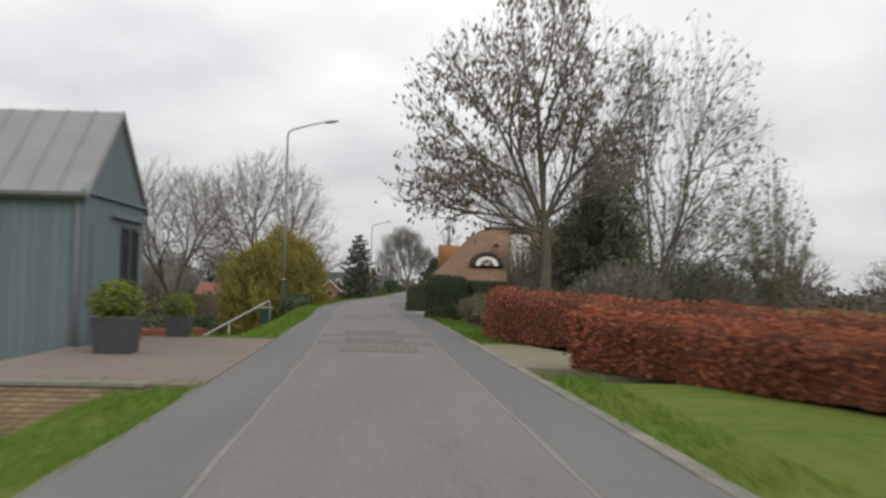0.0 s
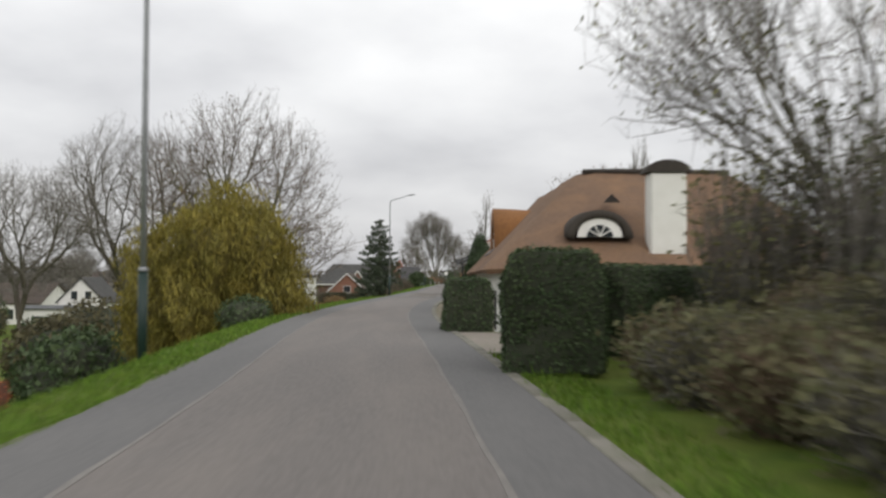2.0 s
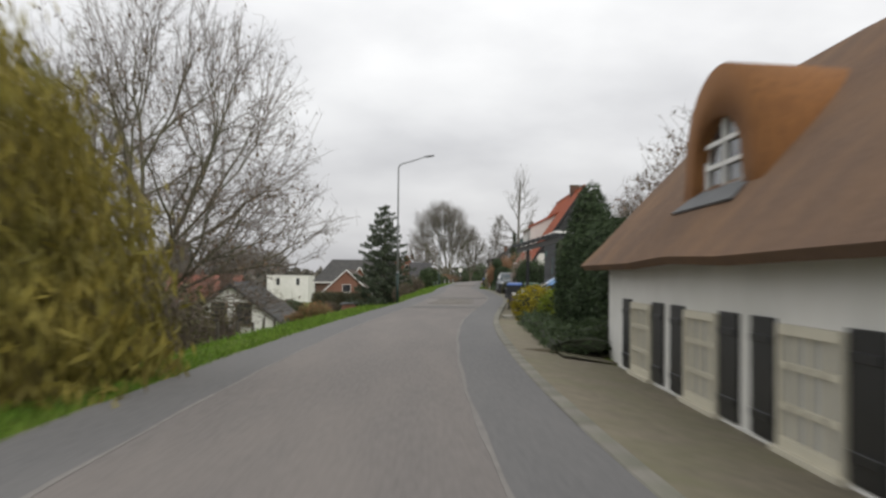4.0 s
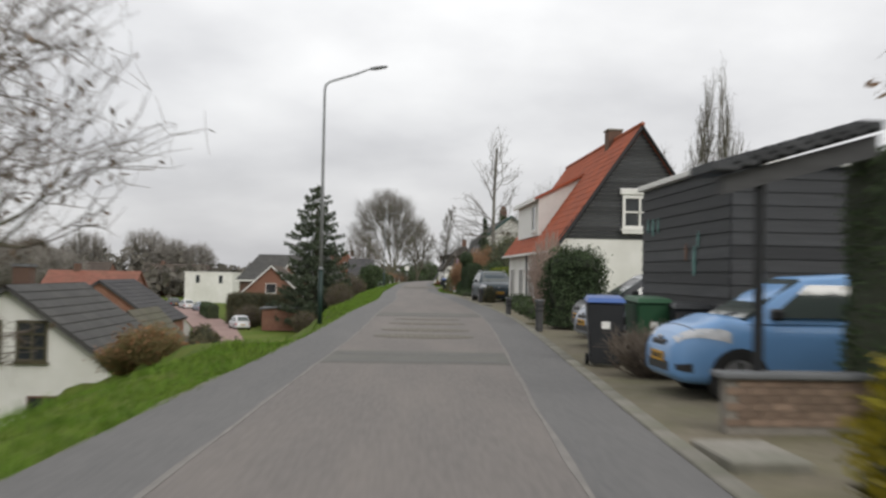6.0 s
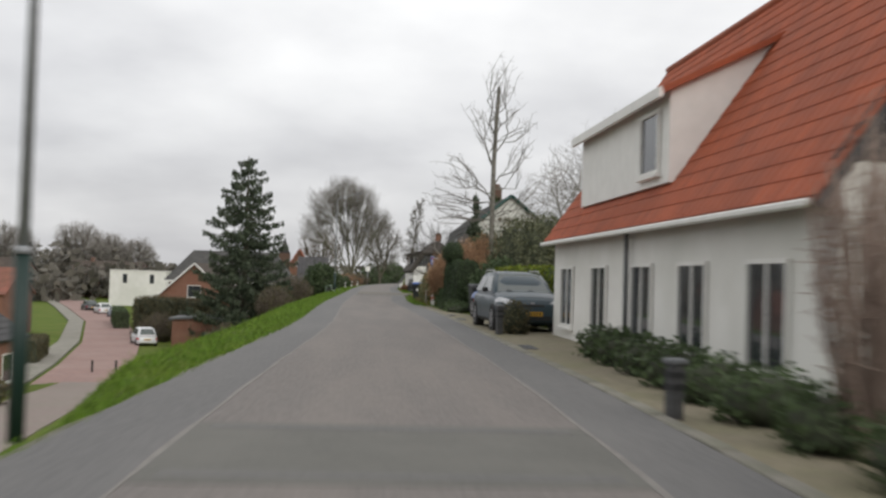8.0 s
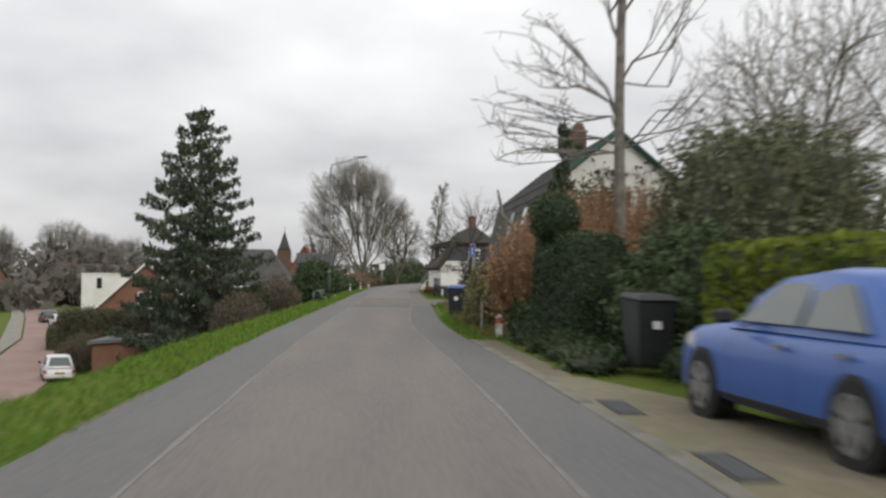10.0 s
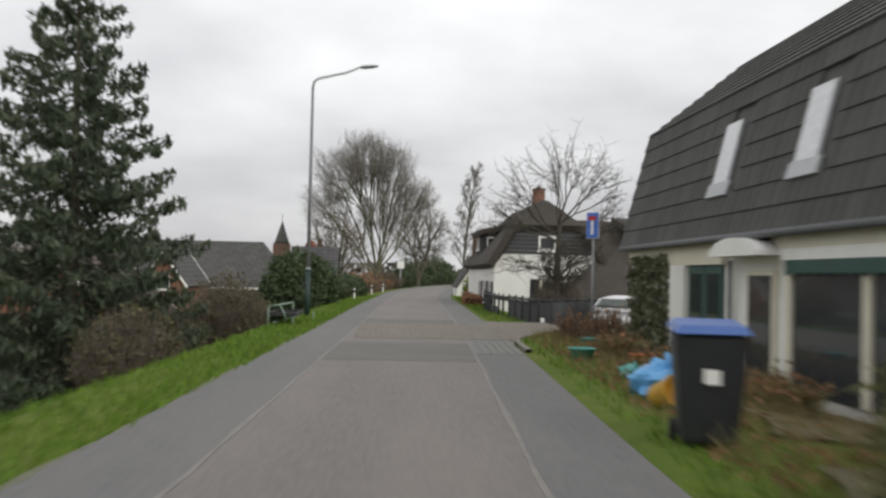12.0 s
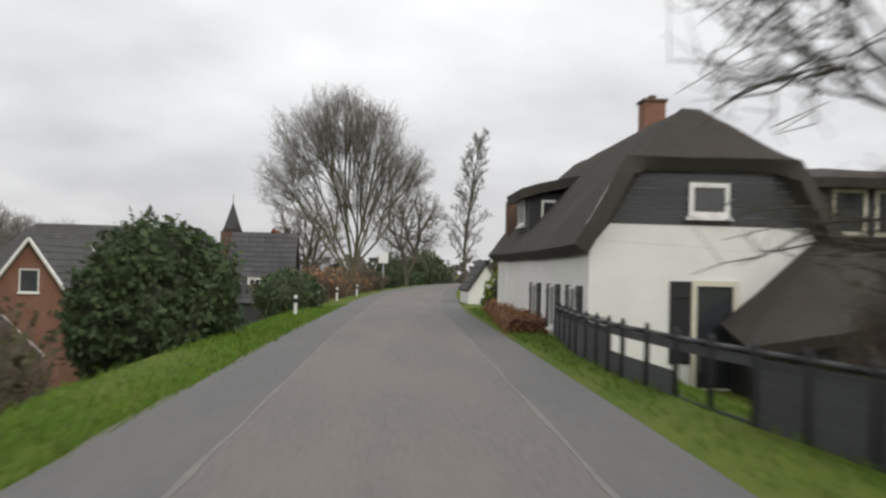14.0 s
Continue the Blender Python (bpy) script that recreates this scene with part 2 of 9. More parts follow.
M = dict(
    asphalt=material("asphalt_lane", (0.176, 0.160, 0.150), 0.85, (0.128, 0.116, 0.108), 22, 0.75, (0.212, 0.188, 0.17), 1.1, 0.35, 120, stretch=(1, 0.13, 1)),
    strip=material("asphalt_strip", (0.142, 0.139, 0.137), 0.85, (0.104, 0.103, 0.103), 20, 0.7, (0.165, 0.16, 0.155), 1.0, 0.35, 120, stretch=(1, 0.13, 1)),
    seam=material("worn_edge_line", (0.235, 0.222, 0.205), 0.9, (0.145, 0.135, 0.128), 6, 0.9, (0.19, 0.18, 0.17), 1.1, 0.2, 60),
    concrete=material("pale_concrete", (0.29, 0.27, 0.235), 0.9, (0.19, 0.18, 0.155), 9, 0.8, (0.15, 0.155, 0.115), 0.8, 0.3, 70, vary=0.08),
    patch=material("dark_band", (0.13, 0.127, 0.115), 0.85, (0.10, 0.10, 0.09), 14, 0.7, (0.16, 0.155, 0.14), 1.0, 0.3, 90),
    klinker=material("road_brick", (0.168, 0.152, 0.125), 0.85, (0.125, 0.114, 0.095), 12, 0.7, vary=0.1, bump=0.2, bump_scale=60),
    klinker_j=material("road_bricks", (0.168, 0.152, 0.125), 0.85, (0.125, 0.114, 0.095), 12, 0.7, island=0.1, bump=0.2, bump_scale=60),
    moss_joint=material("mossy_joint", (0.138, 0.129, 0.102), 0.95, (0.115, 0.109, 0.084), 14, 0.8, bump=0.3, bump_scale=60),
    edge_dirt=material("worn_dirty_edge", (0.18, 0.17, 0.14), 0.95, (0.11, 0.115, 0.075), 5, 0.9, (0.09, 0.10, 0.05), 1.4, 0.3, 60),
    side_brick=material("brown_side_brick", (0.185, 0.162, 0.135), 0.88, (0.135, 0.118, 0.098), 9, 0.8, (0.16, 0.152, 0.11), 0.8, 0.3, 60),
    bark_dark=material("dark_bark", (0.07, 0.06, 0.05), 0.95, (0.045, 0.04, 0.033), 9, 0.8, (0.075, 0.08, 0.05), 1.2, 0.6, 30, stretch=(1, 1, 0.3)),
    klinker_grey=material("grey_paving_brick", (0.168, 0.168, 0.158), 0.85, (0.13, 0.13, 0.122), 8, 0.7, (0.19, 0.185, 0.165), 1.2, 0.25, 60),
    klinker_red=material("red_road_brick", (0.30, 0.19, 0.165), 0.9, (0.22, 0.15, 0.14), 3, 0.7, (0.34, 0.25, 0.22), 0.3, 0.2, 50, vary=0.12),
    path_brick=material("worn_path_brick", (0.25, 0.20, 0.18), 0.9, (0.19, 0.155, 0.14), 5, 0.7, (0.21, 0.20, 0.16), 0.6, 0.25, 50),
    # orange roof tiles dulled for a far roof: haze painted into the colour
    tile_hazed_j=material("haze_dulled_red_tiles", (0.25, 0.10, 0.07), 0.8, (0.19, 0.08, 0.06), 6, 0.7, (0.17, 0.09, 0.06), 0.8, 0.2, 40, island=0.12),
    drive=material("driveway_paving", (0.27, 0.235, 0.20), 0.9, (0.19, 0.165, 0.14), 5, 0.8, (0.21, 0.205, 0.15), 0.7, 0.3, 50, vary=0.12),
    moss_pave=material("mossy_brown_paving", (0.205, 0.178, 0.128), 0.92, (0.14, 0.122, 0.085), 6, 0.8, (0.15, 0.15, 0.075), 0.9, 0.35, 50, vary=0.12),
    weathered_board=material("weathered_grey_board", (0.085, 0.085, 0.086), 0.85, (0.055, 0.055, 0.056), 5, 0.7, bump=0.2, bump_scale=20, stretch=(0.3, 1, 3)),
    # shrub core: the willow yellow darkened, shade among the twigs put into the colour
    willowcore=material("yellow_twigs_inner_shade", (0.13, 0.105, 0.025), 0.95, (0.085, 0.075, 0.022), 3, 0.8),
    straw=material("dry_straw", (0.26, 0.21, 0.10), 0.95, (0.17, 0.15, 0.06), 3, 0.8, island=0.3),
    yard_brick=material("pinkish_yard_brick", (0.205, 0.158, 0.132), 0.92, (0.14, 0.11, 0.092), 8, 0.8, (0.20, 0.175, 0.13), 0.8, 0.35, 60),
    kerb=material("grey_kerb", (0.23, 0.215, 0.185), 0.9, (0.15, 0.145, 0.12), 9, 0.8, (0.13, 0.135, 0.09), 0.8, 0.3, 70, vary=0.12),
    grass=material("grass", (0.105, 0.150, 0.024), 0.95, (0.06, 0.10, 0.02), 3.0, 0.8, (0.16, 0.165, 0.045), 0.35, 0.5, 25, spec=0.1),
    blade=foliage("grass_blades", (0.11, 0.20, 0.025), (0.15, 0.215, 0.035)),
    soil=material("garden_soil", (0.115, 0.098, 0.068), 0.95, (0.15, 0.125, 0.085), 8, 0.8, (0.105, 0.12, 0.055), 1.0, 0.6, 20),
    bark=material("bark", (0.13, 0.112, 0.088), 0.95, (0.07, 0.06, 0.048), 9, 0.8, (0.10, 0.11, 0.06), 1.2, 0.6, 30, stretch=(1, 1, 0.3)),
    bark_green=material("mossy_bark", (0.145, 0.13, 0.09), 0.95, (0.09, 0.08, 0.06), 9, 0.8, (0.11, 0.12, 0.06), 1.0, 0.6, 30, stretch=(1, 1, 0.3)),
    bark_pale=material("pale_birch_bark", (0.22, 0.205, 0.185), 0.9, (0.07, 0.062, 0.055), 5, 0.8, (0.16, 0.155, 0.11), 1.5, 0.4, 30),
    twig=material("twigs", (0.17, 0.14, 0.112), 0.95, (0.13, 0.105, 0.085), 2, 0.7, island=0.25),
    twig_grey=material("grey_twigs", (0.21, 0.195, 0.172), 0.95, (0.16, 0.145, 0.128), 2, 0.7, island=0.25),
    # grey twigs made paler: haze put into the base colour
    twig_hazed=material("haze_pale_twigs", (0.30, 0.28, 0.255), 0.95, (0.24, 0.22, 0.2), 2, 0.7, island=0.25),
    green_metal=material("pale_green_metal", (0.20, 0.27, 0.21), 0.55, (0.15, 0.20, 0.16), 6, 0.7),
    reed=material("pale_rust_stems", (0.33, 0.205, 0.125), 0.95, (0.25, 0.15, 0.09), 2, 0.7, island=0.25),
    reedleaf=foliage("pale_rust_leaves", (0.40, 0.25, 0.145), (0.30, 0.18, 0.10), 0.35),
    twig_red=material("reddish_twigs", (0.21, 0.115, 0.07), 0.95, (0.15, 0.085, 0.058), 2, 0.7, island=0.25),
    deadleaf=foliage("dead_brown_leaves", (0.19, 0.125, 0.085), (0.145, 0.125, 0.085), 0.35),
    copper=foliage("copper_beech_leaves", (0.375, 0.125, 0.064), (0.24, 0.088, 0.052), 0.35),
    bramble=material("bramble_stems", (0.23, 0.165, 0.115), 0.95, (0.17, 0.12, 0.085), 2, 0.7, island=0.3),
    bramble_leaf=foliage("bramble_leaves", (0.17, 0.175, 0.09), (0.18, 0.145, 0.085), 0.35),
    rust=foliage("rust_brown_leaves", (0.33, 0.175, 0.09), (0.24, 0.135, 0.075), 0.35),
    yew=foliage("dark_hedge_leaves", (0.058, 0.09, 0.04), (0.084, 0.112, 0.05), 0.2),
    ivy_leaf=foliage("grey_green_ivy", (0.15, 0.155, 0.092), (0.11, 0.12, 0.07), 0.3),
    # ivy and hedge cores: darker than their leaves, inner shade put into the colour
    ivycore=material("ivy_inner_shade", (0.06, 0.062, 0.04), 0.95, (0.08, 0.08, 0.05), 5, 0.7),
    yewcore=material("hedge_inner_shade", (0.045, 0.052, 0.033), 0.95, (0.058, 0.064, 0.04), 5, 0.7),
    # copper leaf colour darkened: the shade within the hedge is painted in
    coppercore=material("beech_hedge_inner_shade", (0.12, 0.05, 0.032), 0.95, (0.075, 0.036, 0.025), 5, 0.7),
    cypress=foliage("dark_cypress_leaves", (0.046, 0.072, 0.034), (0.062, 0.09, 0.04), 0.2),
    # cypress core: leaf green darkened to paint the shade inside the foliage
    cypresscore=material("cypress_inner_shade", (0.028, 0.036, 0.022), 0.95, (0.038, 0.046, 0.028), 5, 0.7),
    spruce=foliage("spruce_needles", (0.07, 0.092, 0.06), (0.09, 0.108, 0.068), 0.3),
    laurel=foliage("laurel_leaves", (0.08, 0.112, 0.05), (0.055, 0.082, 0.04), 0.3),
    lime=foliage("lime_green_leaves", (0.17, 0.20, 0.02), (0.11, 0.16, 0.02), 0.3),
    gold=foliage("golden_leaves", (0.29, 0.235, 0.018), (0.13, 0.15, 0.02), 0.3),
    willow=foliage("yellow_willow_twigs", (0.25, 0.205, 0.045), (0.19, 0.175, 0.045), 0.35),
    thuja=foliage("feathery_conifer_sprays", (0.19, 0.20, 0.095), (0.21, 0.18, 0.095), 0.4),
    olive=foliage("olive_shrub_leaves", (0.115, 0.105, 0.055), (0.095, 0.082, 0.048), 0.3),
    steel=material("galvanised_steel", (0.30, 0.31, 0.32), 0.5, (0.22, 0.23, 0.24), 6, 0.6, metal=0.4),
    zinc_pale=material("pale_zinc", (0.42, 0.43, 0.44), 0.5, (0.32, 0.33, 0.34), 6, 0.6, metal=0.2),
    green_paint=material("dark_green_paint", (0.014, 0.035, 0.03), 0.5, (0.022, 0.04, 0.035), 3, 0.6),
    white_wall=material("white_render", (0.78, 0.77, 0.74), 0.9, (0.68, 0.67, 0.63), 1.2, 0.6, (0.60, 0.60, 0.55), 0.35, 0.15, 45),
    white_paint=material("white_paint", (0.78, 0.77, 0.74), 0.55, (0.66, 0.65, 0.62), 3, 0.5),
    cream=material("cream_paint", (0.66, 0.62, 0.50), 0.6, (0.56, 0.53, 0.43), 3, 0.5),
    black_board=material("black_boards", (0.044, 0.046, 0.049), 0.75, (0.058, 0.06, 0.063), 5, 0.7, bump=0.3, bump_scale=20, stretch=(0.2, 0.2, 3), vary=0.3),
    black_paint=material("black_paint", (0.012, 0.013, 0.014), 0.45, (0.02, 0.02, 0.021), 3, 0.5),
    barn=material("blue_grey_boards", (0.125, 0.165, 0.18), 0.75, (0.095, 0.13, 0.145), 4, 0.6, bump=0.2, bump_scale=20, stretch=(3, 3, 0.3), vary=0.07),
    barn_roof=material("zinc_roof", (0.27, 0.265, 0.265), 0.5, (0.21, 0.21, 0.21), 1.2, 0.6, metal=0.3),
    thatch_red=material("red_brown_thatch", (0.185, 0.115, 0.075), 0.95, (0.12, 0.075, 0.05), 16, 0.85, (0.26, 0.15, 0.08), 0.9, 0.9, 60, stretch=(1, 1, 0.25)),
    thatch_orange=material("orange_thatch", (0.27, 0.125, 0.045), 0.95, (0.19, 0.085, 0.035), 14, 0.8, bump=0.9, bump_scale=60, stretch=(1, 1, 0.25)),
    thatch_dark=material("dark_thatch", (0.055, 0.047, 0.04), 0.95, (0.036, 0.031, 0.027), 14, 0.8, (0.075, 0.066, 0.055), 0.6, 0.9, 60, stretch=(1, 1, 0.25)),
    tile_red=material("orange_roof_tile", (0.34, 0.10, 0.045), 0.75, (0.25, 0.075, 0.04), 6, 0.7, (0.22, 0.06, 0.03), 1.0, 0.2, 40, vary=0.12),
    tile_red_j=material("orange_roof_tiles", (0.38, 0.085, 0.03), 0.7, (0.28, 0.065, 0.03), 6, 0.7, (0.22, 0.06, 0.03), 1.0, 0.2, 40, island=0.12),
    tile_grey=material("grey_roof_tile", (0.065, 0.064, 0.062), 0.75, (0.045, 0.044, 0.043), 7, 0.7, (0.085, 0.082, 0.07), 0.8, 0.2, 40, vary=0.18),
    tile_grey_j=material("grey_roof_tiles", (0.07, 0.069, 0.067), 0.75, (0.05, 0.049, 0.048), 7, 0.7, (0.09, 0.087, 0.08), 0.8, 0.2, 40, island=0.15),
    tile_slate_j=material("dark_slate_tiles", (0.062, 0.06, 0.064), 0.75, (0.045, 0.044, 0.048), 7, 0.7, (0.085, 0.082, 0.08), 0.5, 0.2, 40, island=0.15),
    tile_moss_j=material("mossy_grey_tiles", (0.125, 0.112, 0.09), 0.85, (0.09, 0.083, 0.066), 7, 0.7, (0.115, 0.12, 0.075), 0.6, 0.25, 40, island=0.15),
    tile_brown_j=material("brown_roof_tiles", (0.075, 0.057, 0.046), 0.8, (0.055, 0.043, 0.036), 7, 0.7, (0.10, 0.08, 0.06), 0.5, 0.2, 40, island=0.15),
    brick=material("red_brick", (0.22, 0.105, 0.07), 0.9, (0.15, 0.075, 0.055), 8, 0.8, (0.26, 0.15, 0.11), 1.0, 0.3, 40, vary=0.18),
    brick_dark=material("brown_brick", (0.14, 0.085, 0.062), 0.9, (0.10, 0.062, 0.05), 8, 0.8, (0.17, 0.11, 0.08), 1.0, 0.3, 40, vary=0.18),
    brick_yellow=material("yellow_brown_brick", (0.33, 0.235, 0.15), 0.9, (0.24, 0.165, 0.105), 8, 0.8, (0.28, 0.21, 0.15), 1.0, 0.3, 40, vary=0.2),
    brick_tan=material("tan_brick", (0.23, 0.165, 0.12), 0.9, (0.15, 0.10, 0.075), 8, 0.8, (0.26, 0.2, 0.15), 1.0, 0.3, 40, vary=0.3),
    mortar=material("mortar", (0.24, 0.22, 0.19), 0.95, (0.17, 0.155, 0.135), 10, 0.7),
    glass=glass_dark("window_glass"),
    car_glass=material("car_glass", (0.06, 0.075, 0.07), 0.05, (0.075, 0.09, 0.085), 1.5, 0.5, spec=1.0),
    curtain=material("net_curtain", (0.42, 0.42, 0.40), 0.9, (0.3, 0.3, 0.29), 6, 0.7, stretch=(5, 5, 0.4)),
    olive_frame=material("olive_brown_paint", (0.085, 0.075, 0.04), 0.6, (0.065, 0.058, 0.032), 4, 0.6),
    teal=material("teal_green_trim", (0.028, 0.075, 0.062), 0.6, (0.02, 0.055, 0.047), 3, 0.6),
    teal_paint=material("pale_teal_paint", (0.13, 0.27, 0.25), 0.7, (0.08, 0.17, 0.16), 7, 0.8),
    pot_grey=material("dark_grey_pot", (0.055, 0.058, 0.062), 0.7, (0.04, 0.042, 0.045), 5, 0.7),
    lead=material("grey_lead", (0.12, 0.125, 0.13), 0.7, (0.16, 0.165, 0.17), 3, 0.6),
    rubber=material("tyre_rubber", (0.018, 0.018, 0.018), 0.85, (0.028, 0.028, 0.027), 10, 0.6),
    alloy=material("alloy_rim", (0.34, 0.34, 0.35), 0.35, (0.25, 0.25, 0.26), 6, 0.5, metal=0.7),
    plastic=material("black_plastic", (0.02, 0.02, 0.021), 0.55, (0.03, 0.03, 0.03), 6, 0.5),
    bin_grey=material("dark_grey_bin", (0.025, 0.027, 0.03), 0.5, (0.035, 0.037, 0.04), 5, 0.6),
    bin_green=material("green_bin", (0.02, 0.075, 0.035), 0.5, (0.03, 0.09, 0.045), 5, 0.6),
    bin_blue=material("blue_lid", (0.055, 0.12, 0.34), 0.45, (0.075, 0.14, 0.36), 5, 0.6),
    plate=material("yellow_number_plate", (0.62, 0.33, 0.02), 0.5, (0.55, 0.29, 0.02), 6, 0.5),
    lamp_clear=material("lamp_lens", (0.56, 0.57, 0.59), 0.1, (0.38, 0.39, 0.4), 9, 0.6, spec=1.0),
    lamp_red=material("red_lamp_lens", (0.5, 0.02, 0.03), 0.15, (0.36, 0.015, 0.02), 9, 0.6, spec=0.8),
    sign_blue=material("blue_sign", (0.06, 0.15, 0.52), 0.45, (0.07, 0.17, 0.54), 4, 0.5),
    sign_red=material("red_sign", (0.45, 0.02, 0.025), 0.45, (0.4, 0.03, 0.03), 4, 0.5),
    rose=material("bare_rose", (0.16, 0.10, 0.08), 0.9, (0.11, 0.08, 0.06), 6, 0.7),
    rose_pale=material("pale_pinkish_stems", (0.34, 0.26, 0.22), 0.9, (0.26, 0.19, 0.16), 6, 0.7),
)


def car_paint(name, base):
    return material(name, base, 0.34, tuple(c * 0.85 for c in base), 1.5, 0.4, spec=0.5, coat=0.25)

# ---- tools for building ----
def mesh_of(verts, faces, name="mesh"):
    me = bpy.data.meshes.new(name)
    me.from_pydata([tuple(v) for v in verts], [], [tuple(f) for f in faces])
    me.update()
    return me


def quads_mesh(V, name="mesh"):
    """Many loose four-cornered faces from an array (n, 4, 3)."""
    n = len(V)
    me = bpy.data.meshes.new(name)
    me.vertices.add(n * 4); me.loops.add(n * 4); me.polygons.add(n)
    me.vertices.foreach_set("co", np.asarray(V, dtype=np.float32).ravel())
    me.loops.foreach_set("vertex_index", np.arange(n * 4, dtype=np.int32))
    me.polygons.foreach_set("loop_start", np.arange(0, n * 4, 4, dtype=np.int32))
    me.update(calc_edges=True)
    return me


def put(name, me, mat, parent=None, label="", smooth=False):
    ob = new(name, me)
    if mat is not None:
        me.materials.append(mat)
    if smooth:
        me.polygons.foreach_set("use_smooth", [True] * len(me.polygons))
    if parent is not None:
        ob.parent = parent
    if label:
        ob["label"] = label
    return ob


def part(name, bm, mat, parent=None, label="", smooth=False):
    me = bpy.data.meshes.new(name)
    bm.to_mesh(me); bm.free()
    return put(name, me, mat, parent, label, smooth)


def thing(name, x, y, z, rz=0.0, label="", category="", group="", kind=""):
    ob = new(name)
    ob.empty_display_size = 0.2
    ob.matrix_basis = pose(x, y, z, 0, 0, rz)
    return tagged(ob, label, category, group, kind)


def box_bm(x0, y0, z0, x1, y1, z1, bevel=0.0, bm=None):
    own = bm is None
    bm = bm or bmesh.new()
    r = bmesh.ops.create_cube(bm, size=1.0, matrix=Matrix.Translation(((x0 + x1) / 2, (y0 + y1) / 2, (z0 + z1) / 2)) @ Matrix.Diagonal((abs(x1 - x0), abs(y1 - y0), abs(z1 - z0), 1)))
    if bevel and own:
        bmesh.ops.bevel(bm, geom=list(bm.edges), offset=bevel, segments=1, affect="EDGES", profile=0.7)
    return bm


def box(name, x0, y0, z0, x1, y1, z1, mat, parent=None, bevel=0.0, label=""):
    return part(name, box_bm(x0, y0, z0, x1, y1, z1, bevel), mat, parent, label)


def prism(name, outline, axis, a, b, mat, parent=None, label=""):
    """An outline of (u, v) drawn out along an axis from a to b: axis 'x' takes (y, z), 'y' takes (x, z), 'z' takes (x, y)."""
    def at(u, v, w):
        return {"x": (w, u, v), "y": (u, w, v), "z": (u, v, w)}[axis]
    n = len(outline)
    vs = [at(u, v, a) for u, v in outline] + [at(u, v, b) for u, v in outline]
    fs = [tuple(range(n)), tuple(range(n, 2 * n))] + [(i, (i + 1) % n, n + (i + 1) % n, n + i) for i in range(n)]
    bm = bmesh.new()
    bm.from_mesh(mesh_of(vs, fs))
    bmesh.ops.recalc_face_normals(bm, faces=list(bm.faces))
    return part(name, bm, mat, parent, label)


def tube(points, radii, sides=6, caps=True):
    """Vertices and faces of a tapered tube along points."""
    P = [Vector(p) for p in points]
    V, F = [], []
    side = Vector((1, 0.3, 0.1))
    for i, p in enumerate(P):
        d = (P[min(i + 1, len(P) - 1)] - P[max(i - 1, 0)])
        d = d.normalized() if d.length > 1e-9 else Vector((0, 0, 1))
        u = d.cross(side)
        if u.length < 0.05:
            u = d.cross(Vector((0.2, 1, 0.3)))
        u.normalize()
        w = d.cross(u)
        for k in range(sides):
            a = 2 * math.pi * k / sides
            V.append(p + (u * math.cos(a) + w * math.sin(a)) * radii[i])
    for i in range(len(P) - 1):
        for k in range(sides):
            q = (k + 1) % sides
            F.append((i * sides + k, i * sides + q, (i + 1) * sides + q, (i + 1) * sides + k))
    if caps:
        F.append(tuple(reversed(range(sides))))
        F.append(tuple((len(P) - 1) * sides + k for k in range(sides)))
    return V, F


def pipe(name, points, radii, mat, parent=None, sides=8, label=""):
    if not isinstance(radii, (list, tuple)):
        radii = [radii] * len(points)
    V, F = tube(points, radii, sides)
    return put(name, mesh_of(V, F, name), mat, parent, label, smooth=sides > 5)


def sticks_mesh(A, B, ra, rb, name="mesh"):
    """Many thin three-sided tapered sticks from A to B, as arrays."""
    A, B = np.asarray(A, float), np.asarray(B, float)
    n = len(A)
    d = B - A
    d /= np.maximum(np.linalg.norm(d, axis=1, keepdims=True), 1e-6)
    h = np.where(np.abs(d[:, 2:3]) < 0.9, np.array([[0, 0, 1.0]]), np.array([[1.0, 0, 0]]))
    u = np.cross(d, h); u /= np.linalg.norm(u, axis=1, keepdims=True)
    w = np.cross(d, u)
    ra, rb = np.broadcast_to(ra, n)[:, None], np.broadcast_to(rb, n)[:, None]
    V = np.empty((n, 6, 3))
    for k in range(3):
        c, s = math.cos(2.0944 * k), math.sin(2.0944 * k)
        V[:, k] = A + (u * c + w * s) * ra
        V[:, 3 + k] = B + (u * c + w * s) * rb
    base = (np.arange(n) * 6)[:, None, None]
    F = base + np.array([[0, 1, 4, 3], [1, 2, 5, 4], [2, 0, 3, 5]])[None]
    me = bpy.data.meshes.new(name)
    me.vertices.add(n * 6); me.loops.add(n * 12); me.polygons.add(n * 3)
    me.vertices.foreach_set("co", V.astype(np.float32).ravel())
    me.loops.foreach_set("vertex_index", F.astype(np.int32).ravel())
    me.polygons.foreach_set("loop_start", np.arange(0, n * 12, 4, dtype=np.int32))
    me.update(calc_edges=True)
    return me


